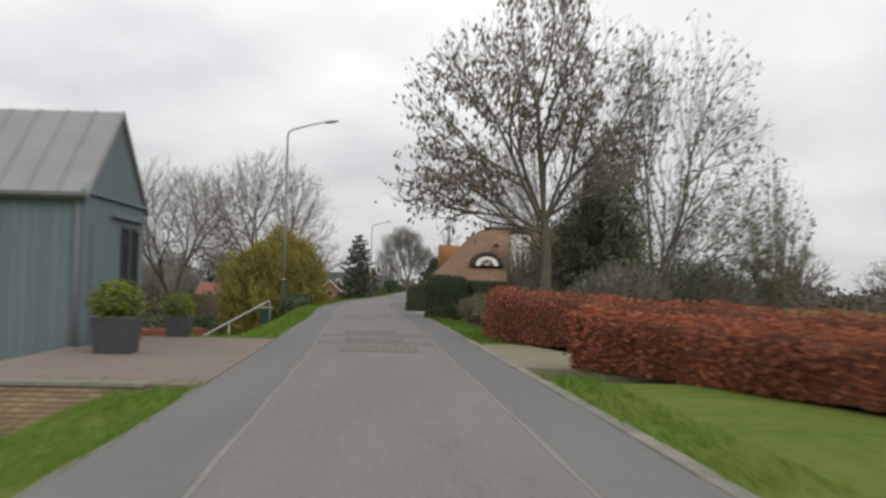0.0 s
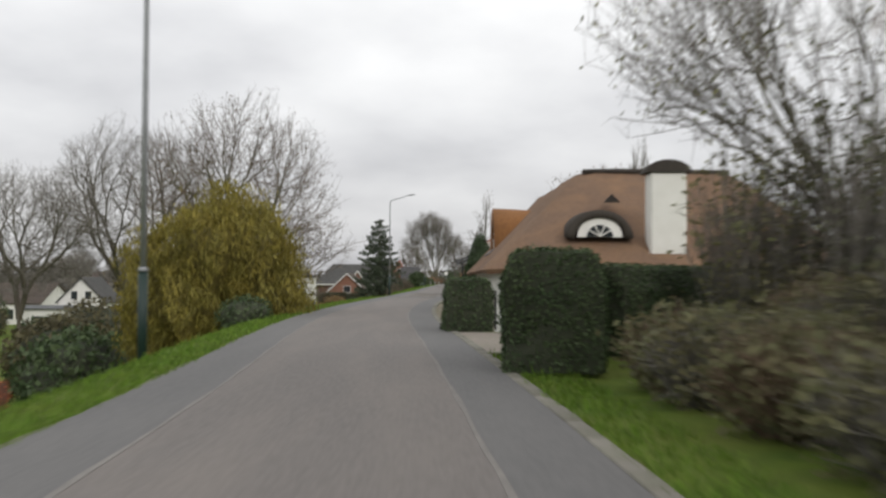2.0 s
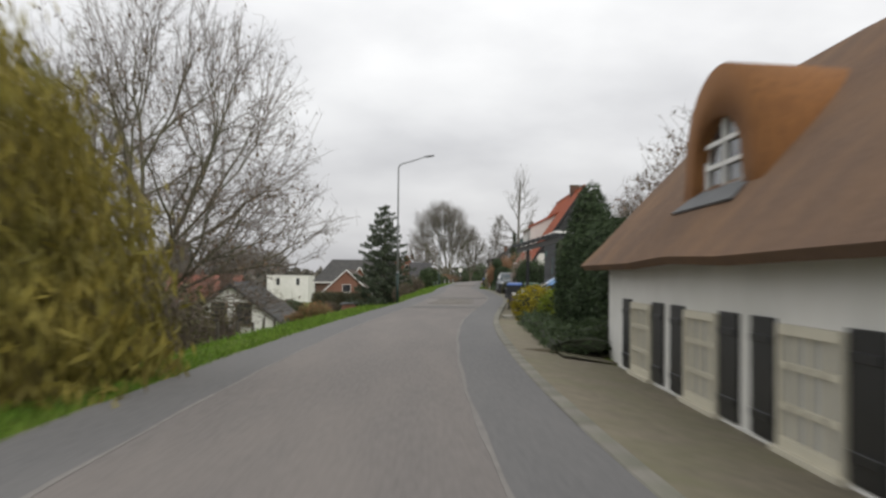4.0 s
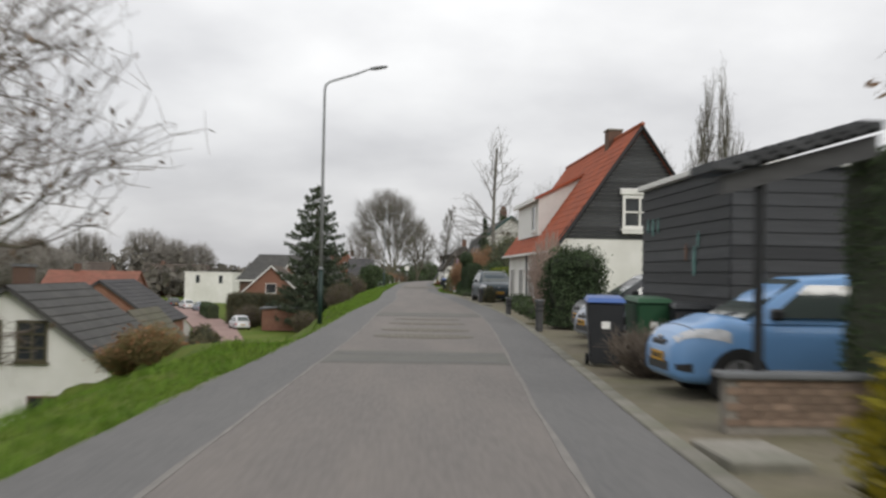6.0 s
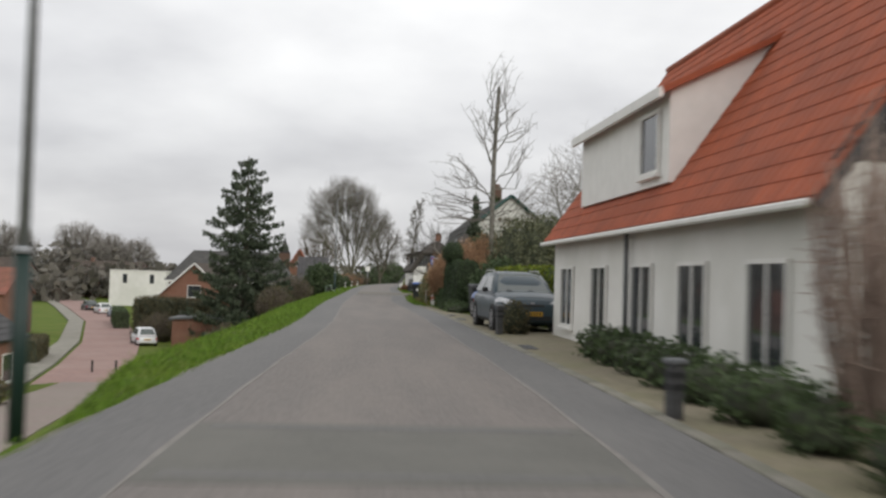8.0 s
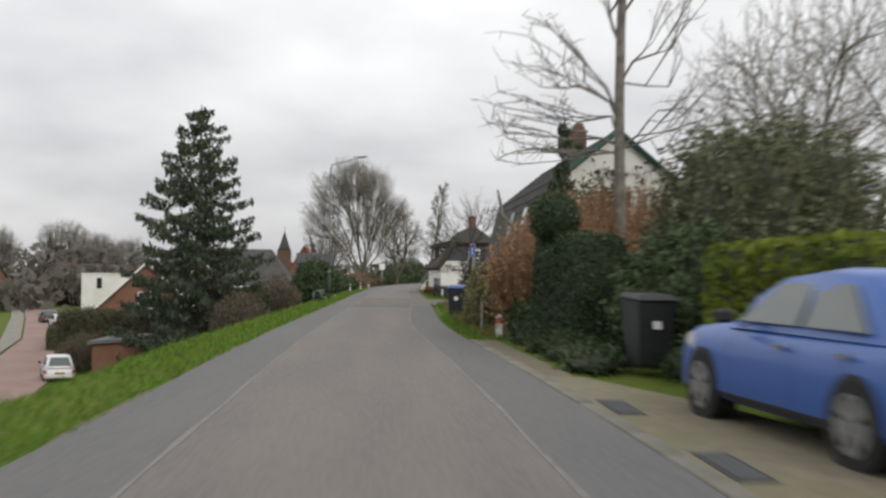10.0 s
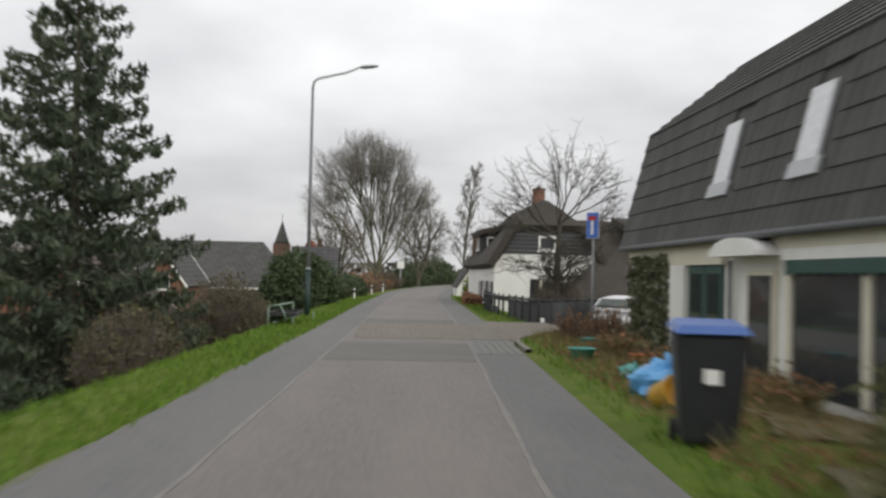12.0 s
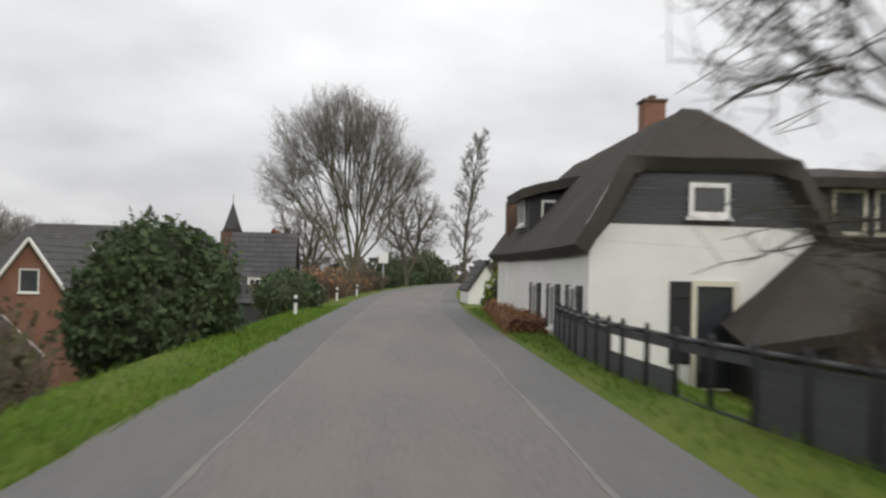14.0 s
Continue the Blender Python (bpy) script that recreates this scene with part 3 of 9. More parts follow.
def leaf_quads(C, size, rng, flat=0.0, long=1.6, normals=None, hang=0.0):
    """Small leaf-shaped faces at the places C, turned at random (or mostly along normals)."""
    C = np.asarray(C, float)
    n = len(C)
    a = rng.normal(size=(n, 3))
    a[:, 2] -= hang * 2
    if normals is not None:
        a = a - normals * np.sum(a * normals, 1, keepdims=True) * flat
    a /= np.maximum(np.linalg.norm(a, axis=1, keepdims=True), 1e-6)
    b = rng.normal(size=(n, 3))
    if normals is not None:
        b = np.cross(a, normals + 0.5 * b)
    b -= a * np.sum(a * b, 1, keepdims=True)
    b /= np.maximum(np.linalg.norm(b, axis=1, keepdims=True), 1e-6)
    s = size * rng.uniform(0.6, 1.35, (n, 1))
    a, b = a * s * long * 0.5, b * s * 0.5
    return np.stack([C - a, C + b * 0.9, C + a, C - b * 0.9], 1)


def edge_at(table, y):
    return np.interp(y, [r[0] for r in table], [r[1] for r in table])


# the road: northing, left edge, right edge
ROAD = [(-140, 3.2, 7.6), (-90, 1.0, 5.3), (-70, 0.3, 4.6), (-57, -0.15, 4.15), (-50, -0.45, 3.9), (-45, -0.68, 3.72), (-40, -0.88, 3.5), (-36, -1.08, 3.32),
        (-30, -1.47, 3.08), (-24, -1.78, 2.82), (-20, -1.92, 2.65), (-16, -2.18, 2.42), (-10, -2.65, 2.1), (-3, -3.08, 1.65),
        (3, -3.32, 1.34), (8, -3.36, 1.2), (15, -3.3, 1.2), (22, -3.1, 1.32), (28, -2.82, 1.6), (36, -2.43, 2.2), (43, -2.04, 2.76),
        (50, -1.85, 3.25), (58, -1.6, 3.6), (66, -1.2, 3.66), (73, -0.86, 3.7), (82, -0.78, 3.78), (90, -0.74, 3.68), (97, -0.58, 3.5),
        (103, -0.4, 3.68), (110, -0.2, 4.02), (118, 0.05, 4.38), (128, 0.33, 4.75), (135, 0.5, 4.96), (142, 0.66, 5.2), (157, 1.25, 5.6),
        (170, 1.75, 6.5), (185, 2.8, 7.6), (199, 4.2, 8.8), (216, 6.2, 10.6), (234, 8.8, 13.0), (255, 13.5, 17.6), (285, 23, 27), (330, 41, 45), (420, 82, 86), (600, 170, 174)]
EL, ER = [(r[0], r[1]) for r in ROAD], [(r[0], r[2]) for r in ROAD]


def smooth_at(table, y):
    """The table's value, rounded off over a few metres."""
    return sum(edge_at(table, y + d) * w for d, w in ((-4, 0.2), (-2, 0.2), (0, 0.2), (2, 0.2), (4, 0.2)))


def left(y):
    return smooth_at(EL, y)


def right(y):
    return smooth_at(ER, y)


def step(a, b, v):
    t = np.clip((v - a) / (b - a), 0, 1)
    return t * t * (3 - 2 * t)


LOW = -5.0      # the land behind the dike
CORNER = [(100, 0.0), (114.5, 4.4), (116.4, 4.55), (118.4, 4.66), (119.8, 5.12), (121.6, 5.8), (123.2, 6.5), (124.5, 7.5)]      # inner side of the kerb at the turning
YARD = [(-200, 0), (100, 0), (108, -0.25), (118, -0.6), (150, -0.85), (175, -0.9), (230, -1.2), (600, -1.5)]
VERGE = [(-200, 1.0), (-20, 1.05), (5, 1.15), (20, 1.4), (60, 1.3), (90, 1.45), (600, 1.6)]
# a paved path that runs down the bank, and the street it meets
PATH_DOWN = [(-2.9, 44.0, -0.22), (-3.15, 45.6, -0.34), (-3.45, 48.2, -0.52), (-4.2, 53.4, -1.0), (-6.5, 65.7, -2.0), (-9.5, 82.6, -3.2), (-11.8, 93.5, -4.2), (-13.6, 103.5, -4.96)]
PATH_ARM = [(-2.9, 45.4, -0.33), (-3.5, 47.1, -0.48), (-4.4, 48.4, -0.68), (-6.2, 50.6, -1.2), (-9.0, 52.9, -2.2)]
STREET = [(-13.4, 100, 0), (-15.2, 112, 0), (-18.9, 132, 0), (-27, 165, 0), (-40, 205, 0), (-52, 240, 0), (-75, 300, 0)]


def near_line(x, y, pts):
    """Distance from a line of points, and the height of its nearest place."""
    best, bz = np.full(np.shape(x), 1e9), np.zeros(np.shape(x))
    for (ax, ay, az), (bx, by, bz2) in zip(pts, pts[1:]):
        t = np.clip(((x - ax) * (bx - ax) + (y - ay) * (by - ay)) / ((bx - ax) ** 2 + (by - ay) ** 2), 0, 1)
        d = np.hypot(x - ax - t * (bx - ax), y - ay - t * (by - ay))
        z = az + t * (bz2 - az)
        bz = np.where(d < best, z, bz)
        best = np.minimum(d, best)
    return best, bz


def ground_z(x, y):
    """Height of the ground: the dike with its grass bank falling to the low land on one side and yards on the other."""
    x, y = np.asarray(x, float), np.asarray(y, float)
    l, r = left(y), right(y)
    sl, sr = l - x, x - r
    plat = step(-44.06, -43.96, y) * (1 - step(-33.0, -31.0, y))       # level yard in front of the barn
    verge = edge_at(VERGE, y) + plat * 2.5
    fall = np.clip(sl - verge, 0, 40)
    zl = -0.05 - 0.05 * np.clip(sl, 0, verge) * (1 - plat) - np.minimum(0.64 * fall, -LOW - 0.12) + 0.0
    for way in (PATH_ARM, PATH_DOWN):
        d, pz = near_line(x, y, way)
        k = (1 - step(1.3, 3.2, d)) * step(0.05, 0.4, sl)
        zl = zl * (1 - k) + (pz - 0.04) * k
    yard = edge_at(YARD, y)
    zr = -0.035 + yard * step(0.9, 3.6, sr) - 2.3 * step(16, 34, sr) - 0.26 * step(-5, -1, y) * (1 - step(15.2, 18, y)) * step(0.2, 1.9, sr)
    return np.where(sl > 0, zl, np.where(sr > 0, zr, -0.06))

# ---- ground and road ----
def build_ground():
    ys = np.concatenate([[-2500, -900, -400, -220], np.sort(np.append(np.arange(-140, 260, 1.5), [-44.08, -43.94])), np.arange(260, 420, 8), [450, 520, 650, 900, 1500, 3500]])
    offs_l = [0, 0.3, 0.7, 1.1, 1.5, 2, 2.5, 3, 3.6, 4.3, 5, 6, 7, 8, 9.2, 10.5, 12, 14, 18, 30, 60, 150, 500, 3000]
    offs_r = [0, 0.4, 0.9, 1.4, 2, 2.7, 3.5, 4.5, 6, 8, 11, 15, 18, 22, 27, 35, 60, 150, 500, 3000]
    V, cols = [], len(offs_l) + len(offs_r)
    for y in ys:
        yc = float(np.clip(y, -140, 600))
        l, r = float(left(yc)), float(right(yc))
        xs = [l - o for o in reversed(offs_l)] + [r + o for o in offs_r]
        zs = ground_z(np.array(xs), np.full(len(xs), yc))
        calm = np.minimum(*(step(1.2, 2.6, near_line(np.array(xs), np.full(len(xs), yc), way)[0]) for way in (PATH_ARM, PATH_DOWN)))      # even ground beside the paths
        for i, (x, z) in enumerate(zip(xs, zs)):
            rough = 0.035 * noise.noise((x * 0.9, y * 0.9, 0)) + 0.1 * noise.noise((x * 0.15, y * 0.15, 3))
            s = max(l - x, x - r)
            paved = 12 if 28 < y < 51 else 2.9 if (-2 < y < 14.5 or 51 <= y < 86) else 0.9 if 0 < y < 86 else 9 if -42 < y < -33.5 else 2.9 if -12.5 < y < -4.5 else 0
            if x > r + 0.05 and s < paved:
                z = float(z) - 0.17
            V.append((x, y, float(z) + (rough * float(calm[i]) * min(1, max(0, s - 0.3)) if 0 < s < 60 else 0) - (0.02 if s <= 0.01 else 0)))
    F = [(j * cols + i, j * cols + i + 1, (j + 1) * cols + i + 1, (j + 1) * cols + i) for j in range(len(ys) - 1) for i in range(cols - 1)]
    ob = put("ground", mesh_of(V, F, "ground"), M["grass"], smooth=True)
    tagged(ob, "grassy dike bank and low meadows, short green winter grass", "ground", kind="structure")


def ribbon(name, fa, fb, y0, y1, z, mat, parent=None, step_y=1.5, thick=0.1):
    """A strip of the road between two lines, with a little thickness."""
    ys = np.arange(y0, y1 + 1e-6, step_y)
    V, F = [], []
    for y in ys:
        a, b = float(fa(y)), float(fb(y))
        V += [(a, y, z - thick), (a, y, z), (b, y, z), (b, y, z - thick)]
    for j in range(len(ys) - 1):
        for i in range(3):
            F.append((j * 4 + i, j * 4 + i + 1, (j + 1) * 4 + i + 1, (j + 1) * 4 + i))
    F += [(3, 2, 1, 0), tuple(len(V) - 4 + k for k in range(4))]
    return put(name, mesh_of(V, F, name), mat, parent)


LANE_L = lambda y: left(y) + 0.95
LANE_R = lambda y: right(y) - 0.88
road = ribbon("road", LANE_L, LANE_R, -140, 500, 0.0, M["asphalt"])
tagged(road, "worn brownish asphalt dike road with grey side strips", "road", kind="structure")
ribbon("side_strip", lambda y: left(y), LANE_L, -140, 500, -0.004, M["strip"], road)
ribbon("side_strip", LANE_R, lambda y: right(y), -140, 500, -0.004, M["strip"], road)
ribbon("edge_line", lambda y: LANE_L(y) - 0.025 + 0.015 * np.sin(y * 1.7), lambda y: LANE_L(y) + 0.02 + 0.012 * np.sin(y * 2.9 + 1), -140, 260, 0.004, M["seam"], road, 1.0, 0.02)
ribbon("edge_line", lambda y: LANE_R(y) - 0.02 + 0.012 * np.sin(y * 2.1), lambda y: LANE_R(y) + 0.03 + 0.015 * np.sin(y * 1.3 + 1), -140, 260, 0.004, M["seam"], road, 1.0, 0.02)
build_ground()

# ---- plants ----
def branch_tree(seed, height, spread, trunk_r, first=0.25, limbs=11, kids=(6, 5, 4), rise=0.75, leaders=1, fork=0.3, top=0.35, bend=0.16, droop=0.0, twig_r=0.011, fill=0.16):
    """A bare tree: a trunk (or several stems from a fork), limbs sized so that the crown fills a rounded outline, and finer orders
    of branches on them. Returns the thick wood, the thin twigs, and the tips."""
    rng = random.Random(seed)
    thick, twigs, tips = [], [], []
    jit = lambda k: Vector((rng.uniform(-1, 1), rng.uniform(-1, 1), rng.uniform(-1, 1))) * k

    def shoot(p, d, length, r, r_end, lift, n):
        pts, rad, q, dd = [p.copy()], [r], p.copy(), d.normalized()
        for i in range(n):
            dd = (dd + jit(bend) + Vector((0, 0, lift / n))).normalized()
            q = q + dd * (length / n)
            pts.append(q.copy())
            rad.append(r + (r_end - r) * (i + 1) / n)
        if r > 0.03:
            thick.append((pts, rad))
        else:
            twigs.extend((pts[i], pts[i + 1], rad[i], rad[i + 1]) for i in range(n))
        return pts, rad

    def at(pts, rad, f):
        n = len(pts) - 1
        i = min(int(f * n), n - 1)
        return pts[i].lerp(pts[i + 1], f * n - i), (pts[i + 1] - pts[i]).normalized(), rad[i] + (rad[i + 1] - rad[i]) * (f * n - i)

    def branchlets(pts, rad, length, order):
        if order >= len(kids):
            tips.append(pts[-1])
            tips.append(pts[len(pts) // 2])
            return
        k = kids[order]
        for j in range(k):
            f = fill + (0.98 - fill) * (j + rng.uniform(0.1, 0.9)) / k
            s, ax, r = at(pts, rad, f)
            side = jit(1).cross(ax)
            if side.length < 1e-3:
                continue
            ang = rng.uniform(0.5, 1.0)
            d = ax * math.cos(ang) + side.normalized() * math.sin(ang) + Vector((0, 0, 0.18 - droop * (order + 1) * 0.3))
            ln = length * rng.uniform(0.32, 0.6) * (1.25 - 0.7 * f)
            rr = max(min(r * 0.6, ln * 0.016), twig_r)
            q, w = shoot(s, d, ln, rr, max(rr * 0.45, twig_r * 0.7), 0.25 - droop * (order + 1) * 0.5, 3)
            branchlets(q, w, ln, order + 1)

    stems = []
    if leaders == 1:
        stems.append(shoot(Vector((0, 0, 0)), Vector((0, 0, 1)), height * 0.97, trunk_r, trunk_r * 0.12, 0.1, 7))
    else:
        b, w = shoot(Vector((0, 0, 0)), Vector((0, 0, 1)), height * fork, trunk_r, trunk_r * 0.8, 0, 3)
        for j in range(leaders):
            a = 2 * math.pi * (j + rng.uniform(-0.25, 0.25)) / leaders
            lean = rng.uniform(0.14, 0.62) if j else 0.05
            stems.append(shoot(b[-1] - Vector((0, 0, 0.1)), Vector((math.cos(a) * lean, math.sin(a) * lean, 1)), height * (1 - fork) * rng.uniform(0.8, 1.0), trunk_r * rng.uniform(0.4, 0.62), trunk_r * 0.08, 0.1, 6))
    for pts, rad in stems:
        m = limbs if leaders == 1 else max(4, limbs // leaders + 2)
        lo = first if leaders == 1 else 0.12
        turn = rng.uniform(0, 6.3)
        for j in range(m):
            f = lo + (0.96 - lo) * (j + rng.uniform(0.15, 0.85)) / m
            s, ax, r = at(pts, rad, f)
            g = (s.z / height - first) / (1 - first)
            g = min(max(g, 0.0), 1.0)
            prof = math.sqrt(max(0.04, 1 - ((g - top) / (1 - top if g > top else top + 0.35)) ** 2))
            turn += 2.4 + rng.uniform(-0.5, 0.5)
            out = Vector((math.cos(turn), math.sin(turn), 0))
            if leaders > 1 and (s.x * out.x + s.y * out.y) < 0:
                out = out * 0.5 + Vector((s.x, s.y, 0)).normalized() * 0.4
            d = out + Vector((0, 0, rise * (0.55 + 0.9 * g)))
            reach = spread * prof * rng.uniform(0.8, 1.08)
            if leaders > 1:
                reach = max(reach - math.hypot(s.x, s.y) * 0.8, spread * 0.25)
            ln = reach * math.sqrt(1 + (rise * 0.6) ** 2)
            rr = max(min(r * 0.62, ln * 0.022), 0.02)
            q, w = shoot(s, d, ln, rr, max(rr * 0.25, twig_r), 0.35 - droop, 5)
            branchlets(q, w, ln, 0)
        tips.append(pts[-1])
    V, F = [], []
    for pts, rad in thick:
        v, fc = tube(pts, rad, 8 if rad[0] > 0.12 else 5, False)
        o = len(V)
        V += v
        F += [tuple(i + o for i in q) for q in fc]
    trunk = mesh_of(V, F, "trunk")
    A, B = np.array([t[0][:] for t in twigs]), np.array([t[1][:] for t in twigs])
    return trunk, (A, B, np.array([t[2] for t in twigs]), np.array([t[3] for t in twigs])), np.array([t[:] for t in tips])


def bare_tree(seed, x, y, z, height, spread, trunk_r, label, bark="bark", twig="twig", leaves=None, leaf_n=0, leaf_size=0.12, name="tree", hang=0.6, extra=2, group="", **kw):
    trunk, (A, B, ra, rb), tips = branch_tree(seed, height, spread, trunk_r, **kw)
    rng = np.random.default_rng(seed)
    t = thing(name, x, y, z, 0, label, "tree", group)
    put("trunk", trunk, M[bark], t, smooth=True)
    # a spray of fine twigs at every tip
    src = np.repeat(tips, extra, 0)
    way = rng.normal(size=src.shape) * 0.7 + np.array([0, 0, 0.45 - kw.get("droop", 0) * 2.0])
    ln = rng.uniform(0.2, 0.7, (len(src), 1)) * min(1.2, spread / 4)
    way = way / np.linalg.norm(way, axis=1, keepdims=True) * ln
    tr = kw.get("twig_r", 0.012)
    A2, B2 = np.concatenate([A, src]), np.concatenate([B, src + way])
    crown = put("crown", sticks_mesh(A2, B2, np.concatenate([ra, np.full(len(src), tr * 0.8)]), np.concatenate([rb, np.full(len(src), tr * 0.45)]), "crown"), M[twig], t)
    if leaves:
        pick = rng.integers(0, len(B2), leaf_n)
        C = B2[pick] + rng.normal(size=(leaf_n, 3)) * 0.12
        put("foliage", quads_mesh(leaf_quads(C, leaf_size, rng, long=2.2, hang=hang), "foliage"), M[leaves], t)
    return t


def crown_tree(seed, x, y, z, trunk, blobs, label, tip=0.007, bark="bark", twig="twig", leaves=None, leaf_n=0, leaf_size=0.1, hang=0.6, extra=2, spray=0.45, name="tree", group="", step=0.3, power=0.42, wander=0.13):
    """A bare tree that fills a given crown. trunk: height and radius; blobs: where the boughs leave the trunk, and the middle,
    half-widths and number of twig ends of the crown part that they carry. Boughs part again and again towards their twig ends."""
    rng = np.random.default_rng(seed)
    paths, sticks, tips = [], [], []
    high, wide = trunk
    bow = rng.normal(0, 0.012 * high, 2)
    stem = lambda h: np.array([bow[0] * math.sin(math.pi * h / high), bow[1] * math.sin(math.pi * h / high), h])
    paths.append([(stem(high * k / 6), wide * (1.25 if k == 0 else 1 - 0.45 * k / 6)) for k in range(7)])

    def grow(p, d, T, path, r_in):
        n = len(T)
        if n <= 2:
            for q in T:
                m = (p + q) / 2 + d * 0.12 * np.linalg.norm(q - p) + rng.normal(0, 0.05, 3) * np.linalg.norm(q - p)
                r = tip * 1.2
                sticks.append((p, m, min(r_in, r * 1.3), r)); sticks.append((m, q, r, tip * 0.6))
                tips.append(q); tips.append(m)
            return
        u = T - p
        u = u / np.linalg.norm(u, axis=1, keepdims=True)
        u = u - u.mean(0)
        ax = np.linalg.eigh(u.T @ u)[1][:, 2]
        s = u @ ax
        cut = np.quantile(s, rng.uniform(0.28, 0.72))
        both = sorted((T[s <= cut], T[s > cut]), key=len, reverse=True)
        for i, part_t in enumerate(both):
            if not len(part_t):
                continue
            v = part_t.mean(0) - p
            ln = np.linalg.norm(v)
            w = 0.72 * v / ln + 0.28 * d + rng.normal(0, wander, 3)
            w /= np.linalg.norm(w)
            q = p + w * ln * step * rng.uniform(0.75, 1.3)
            r = min(tip * len(part_t) ** power, r_in)
            if r > 0.02:
                if i == 0 and path is not None:
                    path.append((q, r)); nxt = path
                else:
                    nxt = [(p, r * 1.08), (q, r)]; paths.append(nxt)
            else:
                sticks.append((p, q, min(r * 1.25, r_in), r)); nxt = None
            grow(q, w, part_t, nxt, r)

    for h, cx, cy, cz, rx, ry, rz, n in blobs:
        g = rng.normal(size=(n, 3))
        g /= np.linalg.norm(g, axis=1, keepdims=True)
        lump = np.array([1 + 0.22 * noise.noise(Vector(k) * 2.1 + Vector((seed, 0, 0))) for k in g])
        T = g * (lump * rng.uniform(0.08, 1, n) ** 0.42)[:, None] * np.array([rx, ry, rz]) + np.array([cx, cy, cz])
        p = stem(min(h, high))
        T = T[T[:, 2] > p[2] - 0.35 * rz]
        r = min(tip * n ** power, wide * 0.75)
        path = [(p - np.array([0, 0, 0.05]), r)]
        paths.append(path)
        v = T.mean(0) - p
        grow(p, v / np.linalg.norm(v), T, path, r)
    t = thing(name, x, y, z, 0, label, "tree", group)
    V, F = [], []
    for path in paths:
        if len(path) < 2:
            continue
        v, fc = tube([k[0] for k in path], [k[1] for k in path], 9 if path[0][1] > 0.12 else 5, False)
        o = len(V)
        V += v
        F += [tuple(i + o for i in q) for q in fc]
    put("trunk", mesh_of(V, F, "trunk"), M[bark], t, smooth=True)
    src = np.repeat(np.array(tips), extra, 0)
    way = rng.normal(size=src.shape) * 0.7 + np.array([0, 0, 0.3])
    way = way / np.linalg.norm(way, axis=1, keepdims=True) * rng.uniform(0.35, 1, (len(src), 1)) * spray
    A = np.concatenate([np.array([k[0] for k in sticks]), src]); B = np.concatenate([np.array([k[1] for k in sticks]), src + way])
    ra = np.concatenate([np.array([k[2] for k in sticks]), np.full(len(src), tip * 0.7)]); rb = np.concatenate([np.array([k[3] for k in sticks]), np.full(len(src), tip * 0.4)])
    put("crown", sticks_mesh(A, B, ra, rb, "crown"), M[twig], t)
    if leaves:
        k = rng.integers(0, len(B), leaf_n)
        k = k[rng.permutation(len(k))]
        C = B[k] + rng.normal(0, 0.09, (leaf_n, 3)) - np.array([0, 0, 0.06])
        put("foliage", quads_mesh(leaf_quads(C, leaf_size, rng, long=2.2, hang=hang), "foliage"), M[leaves], t)
    return t


def round_tree(seed, x, y, z, h, r, label, n=900, start=0.16, girth=None, **kw):
    """A crown tree with one rounded crown from a low fork to height h."""
    lo = h * start
    return crown_tree(seed, x, y, z, (lo, girth or h * 0.018), ((lo, 0, 0, lo + (h - lo) * 0.56, r, r, (h - lo) * 0.46, n),), label, **kw)


def blob(seed, rx, ry, rz, lump=0.22, n=3, flat=False):
    bm = bmesh.new()
    bmesh.ops.create_icosphere(bm, subdivisions=n, radius=1.0)
    for v in bm.verts:
        k = 1 + lump * noise.noise(v.co * 2.3 + Vector((seed * 7.1, seed, 0))) + lump * 0.5 * noise.noise(v.co * 5.5 + Vector((seed, 3, 1)))
        v.co = Vector((v.co.x * rx * k, v.co.y * ry * k, v.co.z * rz * k))
        if flat and v.co.z < -rz * 0.85:
            v.co.z = -rz * 0.85
    return bm


def leafy_from(bm, n, size, rng, push=0.03, long=1.6, flat=0.5, hang=0.0):
    """Leaves spread over a mesh's surface, by area."""
    bm.faces.ensure_lookup_table()
    bmesh.ops.triangulate(bm, faces=list(bm.faces))
    T = np.array([[v.co[:] for v in f.verts] for f in bm.faces])
    nr = np.cross(T[:, 1] - T[:, 0], T[:, 2] - T[:, 0])
    ar = np.linalg.norm(nr, axis=1)
    nr = nr / np.maximum(ar[:, None], 1e-9)
    k = rng.choice(len(T), n, p=ar / ar.sum())
    u, v = rng.uniform(size=(2, n, 1))
    sw = (u + v) > 1
    u, v = np.where(sw, 1 - u, u), np.where(sw, 1 - v, v)
    P = T[k, 0] + (T[k, 1] - T[k, 0]) * u + (T[k, 2] - T[k, 0]) * v + nr[k] * rng.normal(push, push * 0.9 + 0.01, (n, 1))
    return leaf_quads(P, size, rng, flat, long, nr[k], hang)


